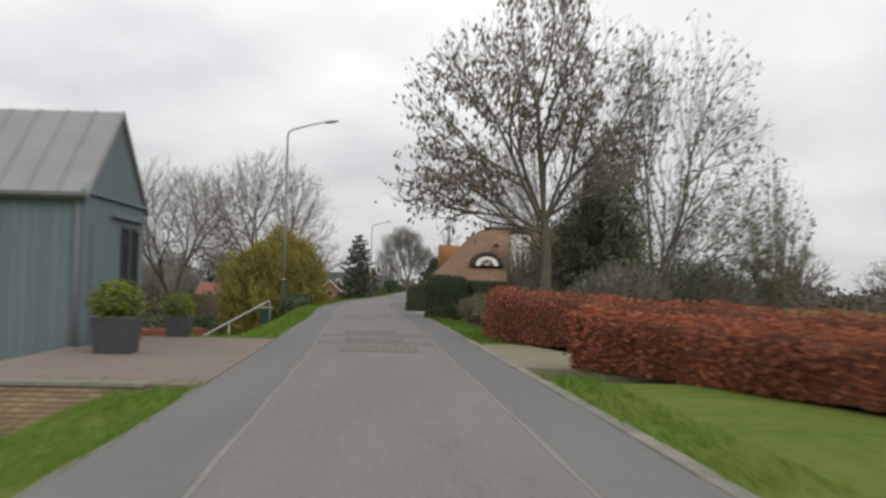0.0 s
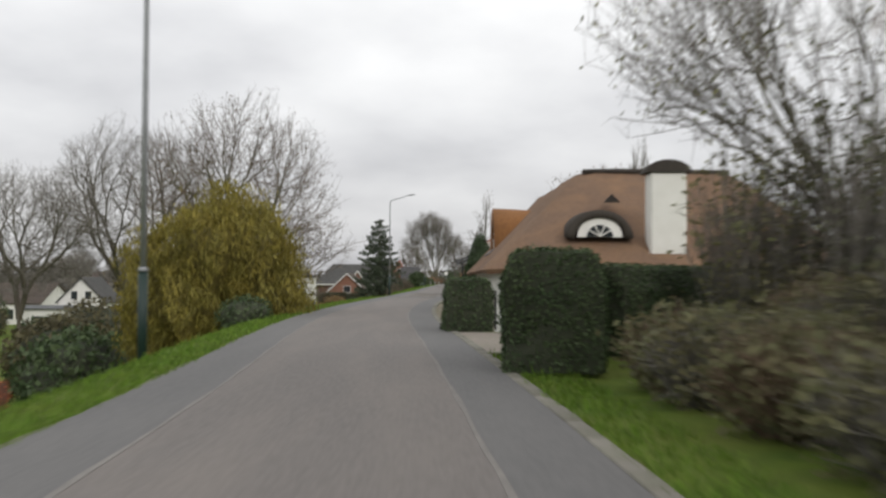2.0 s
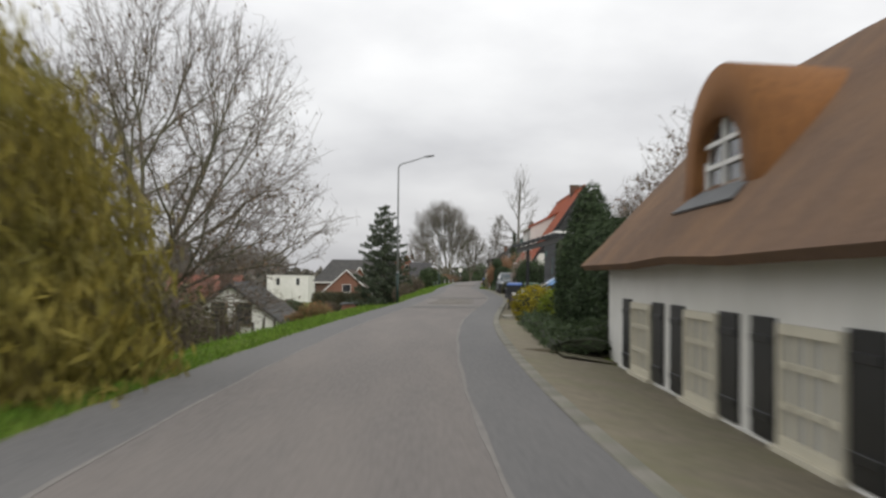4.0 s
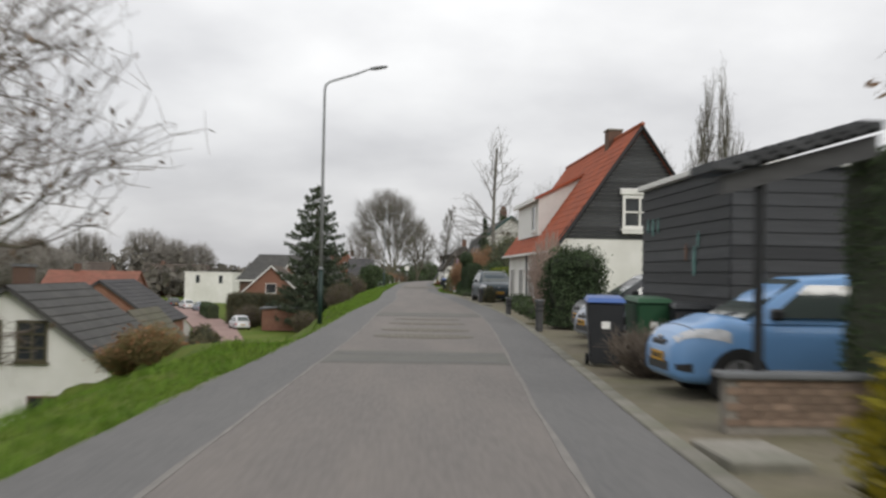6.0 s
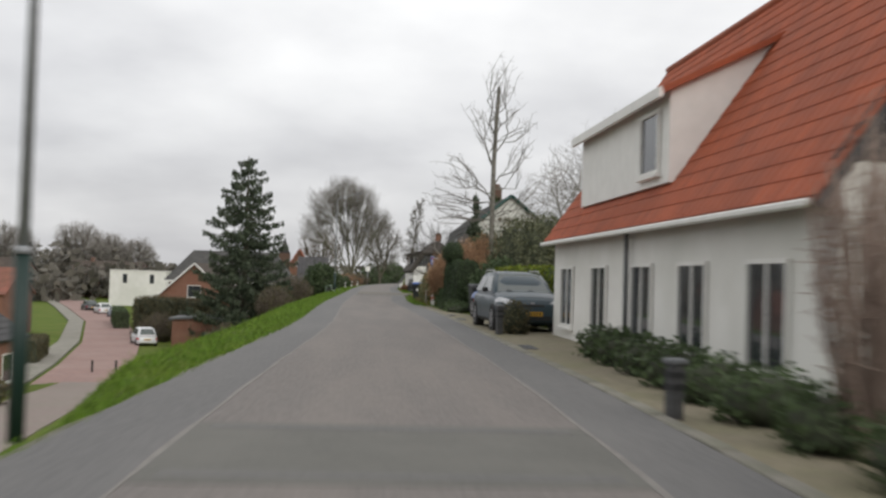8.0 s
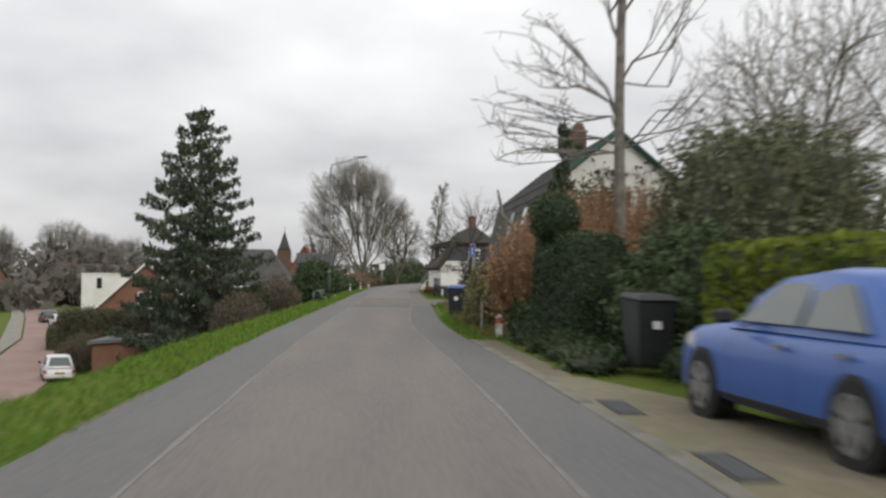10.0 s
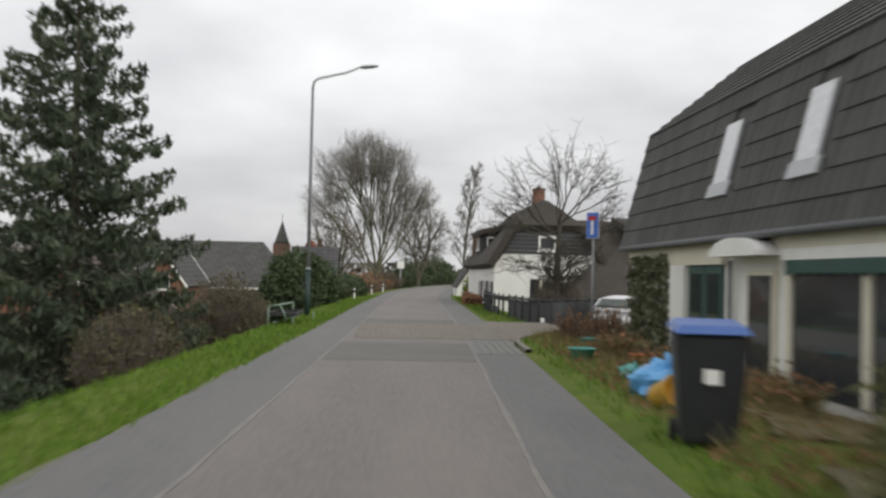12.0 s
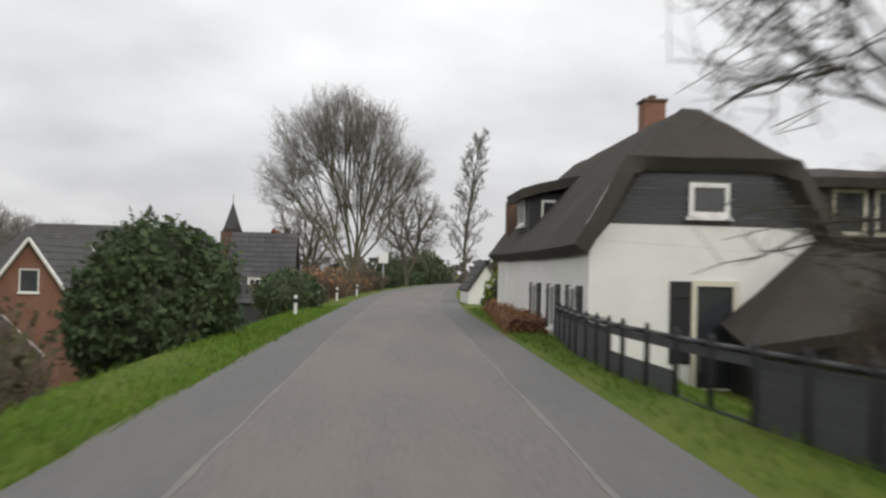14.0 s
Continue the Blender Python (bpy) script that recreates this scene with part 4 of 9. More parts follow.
def shrub(seed, x, y, z, rx, ry, rz, leaves, label, n=2500, size=0.06, name="shrub", core="yewcore", lump=0.25, push=0.05, group="", hang=0.0, category="shrub", long=1.6, taper=0.0):
    """A bushy plant: a lumpy inside, its dark colour painted as inner shade, covered and fringed with small leaves."""
    rng = np.random.default_rng(seed)
    t = thing(name, x, y, z, 0, label, category, group)
    bm = blob(seed, rx, ry, rz, lump)
    for v in bm.verts:
        v.co.z += rz * 0.8
        v.co.z = max(v.co.z, 0.0)
        if taper:
            k = max(0.04, 1.25 - v.co.z / (rz * 1.85)) ** taper
            v.co.x *= min(k, 1.05); v.co.y *= min(k, 1.05)
    Q = leafy_from(bm.copy(), n, size, rng, push, long, 0.3, hang)
    inner = bm.copy()
    bm.free()
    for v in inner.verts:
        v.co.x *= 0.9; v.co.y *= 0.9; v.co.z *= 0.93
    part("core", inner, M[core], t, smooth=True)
    put("foliage", quads_mesh(Q, "foliage"), M[leaves], t)
    return t


def hedge(seed, pts, z, width, height, leaves, core, label, n_m2=260, size=0.06, name="hedge", bump=0.06, push=0.02, round_top=0.12, long=1.5):
    """A clipped hedge along points (x, y), or (x, y, height): a bumpy block with leaves all over."""
    rng = np.random.default_rng(seed)
    t = thing(name, pts[0][0], pts[0][1], z, 0, label, "hedge")
    o = Vector((pts[0][0], pts[0][1], 0))
    P = [Vector((p[0], p[1], 0)) - o for p in pts]
    line = [P[0]]
    for a, b in zip(P, P[1:]):
        k = max(1, int((b - a).length / 0.35))
        line += [a.lerp(b, (i + 1) / k) for i in range(k)]
    tops = np.interp(np.cumsum([0] + [(b - a).length for a, b in zip(line, line[1:])]), np.cumsum([0] + [(b - a).length for a, b in zip(P, P[1:])]), [p[2] if len(p) > 2 else height for p in pts])
    prof = [(-0.5, 0), (-0.5, 0.25), (-0.5, 0.5), (-0.5, 0.75), (-0.49, 1 - round_top), (-0.40, 1), (-0.15, 1.0), (0.15, 1.0), (0.40, 1), (0.49, 1 - round_top), (0.5, 0.75), (0.5, 0.5), (0.5, 0.25), (0.5, 0)]
    V, F, m = [], [], len(prof)
    for i, p in enumerate(line):
        d = (line[min(i + 1, len(line) - 1)] - line[max(i - 1, 0)]).normalized()
        s = Vector((d.y, -d.x, 0))
        for u, v in prof:
            c = p + s * (u * width) + Vector((0, 0, v * float(tops[i])))
            g = noise.noise_vector(c * 1.7 + Vector((seed, 0, 0))) * bump + noise.noise_vector(c * 5 + Vector((seed, 9, 0))) * bump * 0.5
            V.append(c + (g if v > 0 else Vector((g.x, g.y, 0))))
    for i in range(len(line) - 1):
        for k in range(m - 1):
            F.append((i * m + k, i * m + k + 1, (i + 1) * m + k + 1, (i + 1) * m + k))
    F += [tuple(reversed(range(m))), tuple((len(line) - 1) * m + k for k in range(m))]
    bm = bmesh.new()
    bm.from_mesh(mesh_of(V, F))
    bmesh.ops.recalc_face_normals(bm, faces=list(bm.faces))
    area = sum(f.calc_area() for f in bm.faces)
    Q = leafy_from(bm.copy(), int(min(area * n_m2, 40000)), size, rng, push, long, 0.35)
    # the block's darker colour paints the shade behind the leaves
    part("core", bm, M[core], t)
    put("foliage", quads_mesh(Q, "foliage"), M[leaves], t)
    return t


def conifer(seed, x, y, z, height, radius, label, leaves="spruce", name="spruce_tree", rings=26, per=13, gap=0.0, skirt=0.0, droop=0.35, shape=0.8):
    """A spruce: a straight trunk and tiers of drooping branches hung with needle sprays."""
    rng = np.random.default_rng(seed)
    t = thing(name, x, y, z, 0, label, "tree")
    pipe("trunk", [(0, 0, 0), (0.03, 0, height * 0.5), (0, 0, height)], [height * 0.018, height * 0.011, 0.02], M["bark"], t)
    A, B, C = [], [], []
    for i in range(rings):
        f = (i + 0.4) / rings
        rr = radius * (1 - f) ** shape * (1.0 if f > 0.1 else 0.9) + 0.05
        turn = rng.uniform(0, 6.3)
        for k in range(max(4, int(per * (1 - 0.5 * f)))):
            a = turn + 2 * math.pi * (k + rng.uniform(-0.3, 0.3)) / max(4, int(per * (1 - 0.5 * f)))
            zz = height * (skirt + (1 - skirt) * f) + rng.uniform(-0.3, 0.3)
            r = rr * rng.uniform(0.72, 1.12)
            out = np.array([math.cos(a), math.sin(a), 0])
            p0 = np.array([0, 0, zz])
            p1 = p0 + out * r * 0.6 + np.array([0, 0, -droop * r * 0.62])
            p2 = p0 + out * r + np.array([0, 0, -droop * r * 0.72 + 0.16 * r])
            A += [p0, p1]; B += [p1, p2]
            m = int(14 + r * 46)
            s = rng.uniform(0.08, 1, m)[:, None] ** 0.8
            q = np.where(s < 0.6, p0 + (p1 - p0) * s / 0.6, p1 + (p2 - p1) * (s - 0.6) / 0.4)
            sd = np.array([-out[1], out[0], 0]) * rng.normal(0, 0.15 * r + 0.04, (m, 1)) * (1.1 - s)
            C.append(q + sd + np.array([0, 0, -1]) * rng.uniform(0, 0.34, (m, 1)) + rng.normal(0, 0.03, (m, 3)))
    put("branchwork", sticks_mesh(A, B, 0.028, 0.012, "branchwork"), M["bark"], t)["kind"] = "stuff"
    C = np.concatenate(C)
    put("foliage", quads_mesh(leaf_quads(C, 0.12, rng, long=2.8, hang=0.8), "foliage"), M[leaves], t)
    return t

# ---- houses ----
def window(parent, face, u, z, at, w, h, frame_mat="white_paint", bars=(1, 1), sill=True, name="window", depth=0.06, glass="glass", fw=0.06, label=""):
    """A window on a wall. face: 'y-' (looks south), 'x-' (looks west) or 'y+', 'x+'. u: middle along the wall; z: bottom; at: the wall's plane."""
    e = new(name)
    e.parent = parent
    if label:
        e["label"] = label
    s = -1 if face[1] == "-" else 1
    ax = face[0]

    def bx(nm, u0, z0, u1, z1, d0, d1, mat):
        a, b = at + s * d0, at + s * d1
        if ax == "y":
            return box(nm, u0, min(a, b), z0, u1, max(a, b), z1, M[mat], e)
        return box(nm, min(a, b), u0, z0, max(a, b), u1, z1, M[mat], e)

    bx("pane", u - w / 2 + 0.01, z + 0.01, u + w / 2 - 0.01, z + h - 0.01, 0.004, 0.02, glass)
    bm = bmesh.new()
    rects = [(u - w / 2, z, u - w / 2 + fw, z + h), (u + w / 2 - fw, z, u + w / 2, z + h), (u - w / 2 + fw, z, u + w / 2 - fw, z + fw), (u - w / 2 + fw, z + h - fw, u + w / 2 - fw, z + h)]
    nx, nz = bars
    for i in range(1, nx):
        c = u - w / 2 + w * i / nx
        rects.append((c - fw * 0.4, z + fw, c + fw * 0.4, z + h - fw))
    for j in range(1, nz):
        c = z + h * j / nz
        rects.append((u - w / 2 + fw, c - fw * 0.3, u + w / 2 - fw, c + fw * 0.3))
    a, b = at + s * 0.01, at + s * depth
    for k, (u0, z0, u1, z1) in enumerate(rects):
        k2 = 0.0 if k < 4 else -0.012
        lo, hi = min(a, b + s * k2), max(a, b + s * k2)
        if ax == "y":
            box_bm(u0, lo, z0, u1, hi, z1, bm=bm)
        else:
            box_bm(lo, u0, z0, hi, u1, z1, bm=bm)
    part("frame", bm, M[frame_mat], e)
    if sill:
        bx("sill", u - w / 2 - 0.06, z - 0.07, u + w / 2 + 0.06, z - 0.004, 0.0, depth + 0.05, frame_mat)
    return e


def slab(name, pts, thick, mat, parent, label=""):
    """A flat roof plane through corner points, given thickness along its normal (downwards)."""
    P = [Vector(p) for p in pts]
    n = (P[1] - P[0]).cross(P[2] - P[0]).normalized()
    if n.z < 0:
        n = -n
    k = len(P)
    V = P + [p - n * thick for p in P]
    F = [tuple(range(k)), tuple(range(2 * k - 1, k - 1, -1))] + [(i, (i + 1) % k, k + (i + 1) % k, k + i) for i in range(k)]
    bm = bmesh.new()
    bm.from_mesh(mesh_of(V, F))
    bmesh.ops.recalc_face_normals(bm, faces=list(bm.faces))
    return part(name, bm, mat, parent, label)


def tiled_slab(name, a, b, c, d, mat, parent, row=0.33, col=0.0, lift=0.03, label=""):
    """Roof tiles in courses on the plane a (eave), b (eave), c (ridge over b), d (ridge over a): every course overlaps the one below, in one mesh."""
    a, b, c, d = (Vector(p) for p in (a, b, c, d))
    n = (b - a).cross(d - a).normalized()
    if n.z < 0:
        n = -n
    rows = max(2, int((d - a).length / row))
    V, F = [], []
    for i in range(rows):
        f0, f1 = i / rows, (i + 1.06) / rows
        p0, p1 = a.lerp(d, f0), b.lerp(c, f0)
        q0, q1 = a.lerp(d, f1), b.lerp(c, f1)
        cols = max(1, int((p1 - p0).length / col)) if col else 1
        for j in range(cols):
            s0, s1 = j / cols, (j + 1) / cols
            w = 0.004 if col else 0
            hump = 0.025 if col else 0.0
            e0, e1, t0, t1 = p0.lerp(p1, s0), p0.lerp(p1, s1), q0.lerp(q1, s0), q0.lerp(q1, s1)
            mid, midt = e0.lerp(e1, 0.35), t0.lerp(t1, 0.35)
            o = len(V)
            V += [e0 + n * lift, mid + n * (lift + hump), e1 + n * (lift - w), t1 + n * (0.004 - w), midt + n * hump * 0.8, t0 + n * 0.004, e0 - n * 0.01, e1 - n * 0.01]
            F += [(o, o + 1, o + 4, o + 5), (o + 1, o + 2, o + 3, o + 4), (o + 6, o + 7, o + 2, o + 1, o)]
    return put(name, mesh_of(V, F, name), mat, parent, label)


def simple_house(name, x0, y0, x1, y1, base, eave, ridge, axis, wall, roof, label, chimneys=(), windows=(), trim=None, over=0.25, hip=0.0, col=0.3):
    """A plain pitched-roof house: walls, gables, tiled roof planes, chimneys, windows."""
    t = thing(name, 0, 0, 0, 0, label, "house")
    if axis == "x":
        m = (y0 + y1) / 2
        prism("wall", [(y0, base), (y1, base), (y1, eave), (m, ridge - 0.05), (y0, eave)], "x", x0, x1, M[wall], t)
        k = (ridge - eave) / (m - y0)
        ze = eave - k * over
        h = hip * (x1 - x0) / 2
        for sgn, ya in ((-1, y0 - over), (1, y1 + over)):
            pts = [(x0 - over, ya, ze), (x1 + over, ya, ze), (x1 + over - h, m, ridge), (x0 - over + h, m, ridge)]
            slab("roof", pts, 0.12, M[roof], t)
            tiled_slab("roof_tiles", *[(p[0], p[1], p[2] + 0.012) for p in pts], M[roof], t, 0.4, col)
        if trim:
            for xx in (x0 - over - 0.04, x1 + over + 0.04):
                for ya in (y0 - over, y1 + over):
                    pipe("bargeboard", [(xx, ya, ze - 0.06), (xx, m, ridge - 0.06)], 0.09, M[trim], t, 4)
    else:
        m = (x0 + x1) / 2
        prism("wall", [(x0, base), (x1, base), (x1, eave), (m, ridge - 0.05), (x0, eave)], "y", y0, y1, M[wall], t)
        k = (ridge - eave) / (m - x0)
        ze = eave - k * over
        for xa in (x0 - over, x1 + over):
            pts = [(xa, y0 - over, ze), (xa, y1 + over, ze), (m, y1 + over, ridge), (m, y0 - over, ridge)]
            slab("roof", pts, 0.12, M[roof], t)
            tiled_slab("roof_tiles", *[(p[0], p[1], p[2] + 0.012) for p in pts], M[roof], t, 0.4, col)
        if trim:
            for yy in (y0 - over - 0.04, y1 + over + 0.04):
                for xa in (x0 - over, x1 + over):
                    pipe("bargeboard", [(xa, yy, ze - 0.06), (m, yy, ridge - 0.06)], 0.09, M[trim], t, 4)
    for cx, cy, w, top in chimneys:
        ch = box("chimney", cx - w / 2, cy - w / 2, ridge - 1.0, cx + w / 2, cy + w / 2, top, M["brick_dark"], t, 0.01)
        box("chimney_cap", cx - w / 2 - 0.05, cy - w / 2 - 0.05, top + 0.003, cx + w / 2 + 0.05, cy + w / 2 + 0.05, top + 0.1, M["lead"], ch)
    for w in windows:
        window(t, *w[:6], **(w[6] if len(w) > 6 else {}))
    return t

# ---- the buildings along the dike ----
def thatch(name, V, F, mat, parent, thick=0.3, cuts=3, soft=2, seed=0, label=""):
    """A thatched roof skin: planes made finer, rounded over at ridges and hips, roughened, and given thickness."""
    bm = bmesh.new()
    bm.from_mesh(mesh_of(V, F))
    bmesh.ops.recalc_face_normals(bm, faces=list(bm.faces))
    if sum(f.normal.z * f.calc_area() for f in bm.faces) < 0:
        bmesh.ops.reverse_faces(bm, faces=list(bm.faces))
    bmesh.ops.triangulate(bm, faces=[f for f in bm.faces if len(f.verts) > 4])
    for i in range(cuts):
        bmesh.ops.subdivide_edges(bm, edges=list(bm.edges), cuts=1, use_grid_fill=True)
    for i in range(soft):
        bmesh.ops.smooth_vert(bm, verts=[v for v in bm.verts if not v.is_boundary], factor=0.5, use_axis_x=True, use_axis_y=True, use_axis_z=True)
    for v in bm.verts:
        v.co += Vector((0, 0, 1)) * (0.05 * noise.noise(v.co * 0.8 + Vector((seed, 0, 0))) + 0.02 * noise.noise(v.co * 3.0))
    bmesh.ops.solidify(bm, geom=list(bm.faces), thickness=thick)
    ob = part(name, bm, mat, parent, label, smooth=True)
    ob.data.set_sharp_from_angle(angle=radians(42))
    return ob


def boards(parent, face, at, outline, pitch, mat, name="board", thick=0.035, vertical=False):
    """Separate boards over an outline (u, z) on a wall plane: each one is clipped to the outline, leans out at its lower edge."""
    us = [p[0] for p in outline]
    zs = [p[1] for p in outline]
    s = -1 if face[1] == "-" else 1

    def span(level):
        hit = []
        n = len(outline)
        for i in range(n):
            (u0, z0), (u1, z1) = outline[i], outline[(i + 1) % n]
            a0, a1 = (z0, z1) if not vertical else (u0, u1)
            b0, b1 = (u0, u1) if not vertical else (z0, z1)
            if (a0 - level) * (a1 - level) <= 0 and abs(a1 - a0) > 1e-9:
                hit.append(b0 + (b1 - b0) * (level - a0) / (a1 - a0))
        return (min(hit), max(hit)) if len(hit) > 1 else None

    lo, hi = (min(zs), max(zs)) if not vertical else (min(us), max(us))
    k = max(1, round((hi - lo) / pitch))
    for i in range(k):
        a, b = lo + (hi - lo) * i / k + 0.004, lo + (hi - lo) * (i + 1) / k - 0.004
        p, q = span(a + 0.001), span(b - 0.001)
        if not p or not q:
            continue
        t0, t1 = (thick, thick * 0.5) if not vertical else (thick, thick * 0.9)
        quad = [(p[0], a, t0), (p[1], a, t0), (q[1], b, t1), (q[0], b, t1)]
        V = []
        for w, l, t in quad + [(w, l, 0.002) for w, l, t in quad]:
            u, z = (w, l) if not vertical else (l, w)
            V.append((u, at + s * t, z) if face[0] == "y" else (at + s * t, u, z))
        F = [(0, 1, 2, 3), (7, 6, 5, 4), (0, 4, 5, 1), (1, 5, 6, 2), (2, 6, 7, 3), (3, 7, 4, 0)]
        bm = bmesh.new()
        bm.from_mesh(mesh_of(V, F))
        bmesh.ops.recalc_face_normals(bm, faces=list(bm.faces))
        part(name, bm, mat, parent)


def shutter(parent, face, u, z, at, w, h, mat="black_paint"):
    e = new("shutter"); e.parent = parent
    s = -1 if face[1] == "-" else 1
    def bx(nm, u0, z0, u1, z1, d):
        a, b = sorted((at + s * 0.004, at + s * d))
        if face[0] == "y":
            return box(nm, u0, a, z0, u1, b, z1, M[mat], e, 0.006)
        return box(nm, a, u0, z0, b, u1, z1, M[mat], e, 0.006)
    bx("panel", u - w / 2, z, u + w / 2, z + h, 0.035)
    for f in (0.18, 0.82):
        bx("batten", u - w / 2 + 0.03, z + h * f - 0.04, u + w / 2 - 0.03, z + h * f + 0.04, 0.055)


# -- blue-grey boarded barn with a zinc roof --
def build_barn():
    t = thing("barn", 0, 0, 0, 0, "blue-grey boarded barn with a standing-seam zinc roof", "barn")
    x0, x1, y0, y1, eave, ridge = -13.0, -4.4, -37.46, -33.3, 2.93, 4.75
    m = (y0 + y1) / 2
    prism("wall", [(y0, -3.6), (y1, -3.6), (y1, eave), (m, ridge - 0.05), (y0, eave)], "x", x0, x1, M["barn"], t)
    boards(t, "x+", x1, [(y0, -0.3), (y1, -0.3), (y1, eave - 0.02), (y0, eave - 0.02)], 0.19, M["barn"], vertical=True)
    boards(t, "x+", x1, [(y0, eave + 0.06), (y1, eave + 0.06), (m, ridge - 0.06)], 0.19, M["barn"], vertical=True)
    boards(t, "y-", y0, [(x0, -3.4), (x1, -3.4), (x1, eave - 0.05), (x0, eave - 0.05)], 0.19, M["barn"], vertical=True)
    box("cornice", x1 - 0.02, y0 - 0.05, eave - 0.03, x1 + 0.1, y1 + 0.05, eave + 0.05, M["barn"], t)
    k = (ridge - eave) / (m - y0)
    for ya in (y0 - 0.18, y1 + 0.18):
        slab("roof", [(x0, ya, eave - k * 0.18 + 0.05), (x1 + 0.12, ya, eave - k * 0.18 + 0.05), (x1 + 0.12, m, ridge + 0.05), (x0, m, ridge + 0.05)], 0.07, M["barn_roof"], t)
        for i in range(14):
            xx = x1 + 0.1 - i * 0.58
            pipe("seam", [(xx, ya, eave - k * 0.18 + 0.07), (xx, m, ridge + 0.07)], 0.022, M["barn_roof"], t, 4)
    box("gutter", x0, y0 - 0.3, eave - 0.12, x1 + 0.14, y0 - 0.19, eave - 0.02, M["lead"], t, 0.02)
    pipe("downpipe", [(x1 - 1.65, y0 - 0.12, eave - 0.1), (x1 - 1.65, y0 - 0.1, -3.0)], 0.045, M["lead"], t)
    pipe("downpipe", [(x1 - 0.06, y0 - 0.1, eave - 0.1), (x1 - 0.06, y0 - 0.1, -0.6)], 0.045, M["lead"], t)
    for u in (-34.8, -34.05):
        window(t, "x+", u, 1.15, x1 + 0.036, 0.42, 1.25, "black_paint", (1, 1), False)
    box("door", x1 + 0.036, -37.0, 0.0, x1 + 0.075, -36.15, 2.35, M["barn"], t, 0.01)
    box("door_hood", x1 + 0.036, -35.8, 2.56, x1 + 0.13, -33.5, 2.64, M["barn"], t)


# -- white cottage with a red-brown thatched roof --
def build_cottage():
    t = thing("cottage", 0, 0, 0, 0, "long low white cottage with a reddish-brown thatched roof", "house")
    xw, xe, ys, yn, h = 3.2, 12.9, -3.1, 15.55, 1.58
    prism("wall", [(xw, ys), (xe, ys), (xe, 7.0), (8.9, 7.0), (8.9, yn), (xw, yn)], "z", -0.5, h, M["white_wall"], t)
    prism("gable_wall", [(xw, h), (8.9, h), (6.05, 4.5)], "y", yn - 0.3, yn, M["white_wall"], t)
    o = 0.42
    W, E2, S, Nn = xw - o - 0.06, xe + 0.35, ys - o, yn + 0.45
    V = [(W, S, 1.5), (E2, S, 1.5), (E2, 7.5, 1.5), (9.3, 7.5, 1.5), (9.3, Nn, 1.5), (W, Nn, 1.42), (5.95, 2.4, 4.7), (10.95, 2.4, 4.7), (6.05, Nn, 4.95), (7.4, 4.4, 3.45)]
    F = [(0, 1, 7, 6), (0, 6, 8, 5), (1, 2, 7), (2, 3, 9, 6, 7), (3, 4, 8, 6, 9)]
    thatch("thatched_roof", [(a, b, c + 0.07) for a, b, c in V], F, M["thatch_red"], t, 0.13, 3, 1, 3, "reddish-brown thatch")
    pipe("ridge_roll", [(6.1, 2.4, 4.74), (7.2, 2.4, 4.77), (10.8, 2.4, 4.74)], 0.09, M["thatch_dark"], t, 8)
    # road-side dormer: a rounded hood of thatch over a tall arched window
    yc, hw, xf = 9.42, 0.98, 3.68
    arch = lambda r, n: [(yc + r * 1.0 * math.cos(math.pi * i / n), 2.74 + (r * 0.76) * math.sin(math.pi * i / n) ** 0.85) for i in range(n + 1)]
    outer = [(yc + hw + 0.92, 2.2)] + arch(hw + 0.72, 14) + [(yc - hw - 0.92, 2.2)]
    V, F, n = [], [], len(outer)
    for k, (x, drop) in enumerate(((xf - 0.1, 0.0), (4.6, -0.04), (5.8, -0.12), (6.7, -0.3))):
        V += [(x, u, max(2.0, z + drop * (1 if z > 2.8 else 0))) for u, z in outer]
    for j in range(3):
        for i in range(n - 1):
            F.append((j * n + i, j * n + i + 1, (j + 1) * n + i + 1, (j + 1) * n + i))
    bm = bmesh.new(); bm.from_mesh(mesh_of(V, F))
    bmesh.ops.recalc_face_normals(bm, faces=list(bm.faces))
    bmesh.ops.solidify(bm, geom=list(bm.faces), thickness=0.66)
    part("dormer_hood", bm, M["thatch_orange"], t, "orange-brown thatch of the dormer", smooth=True)
    inner = [(yc + hw + 0.1, 2.4)] + arch(hw + 0.1, 14) + [(yc - hw - 0.1, 2.4)]
    prism("dormer_front", inner, "x", xf + 0.05, xf + 0.2, M["white_paint"], t)
    wi = new("window"); wi.parent = t
    r2 = hw - 0.14
    prism("pane", [(yc + r2, 2.5)] + arch(r2 - 0.02, 12) + [(yc - r2, 2.5)], "x", xf + 0.02, xf + 0.045, M["glass"], wi)
    bm = bmesh.new()
    for u in (-r2, -0.02, 0.02, r2):
        top = 2.74 + (r2 * 0.76) * math.sqrt(max(0, 1 - (u / (r2 + 0.01)) ** 2)) ** 0.85
        box_bm(xf - 0.03, yc + u - 0.035, 2.45, xf + 0.04, yc + u + 0.035, max(top, 2.76), bm=bm)
    for z in (2.47, 2.78, 3.08):
        box_bm(xf - 0.025, yc - r2, z - 0.03, xf + 0.035, yc + r2, z + 0.03, bm=bm)
    part("frame", bm, M["white_paint"], wi)
    slab("lead_apron", [(xf - 0.02, yc - hw - 0.25, 2.5), (xf - 0.02, yc + hw + 0.25, 2.5), (xf - 0.36, yc + hw + 0.5, 2.22), (xf - 0.36, yc - hw - 0.5, 2.22)], 0.03, M["lead"], t)
    # eyebrow window in the south slope
    V, F = [], []
    n = 14
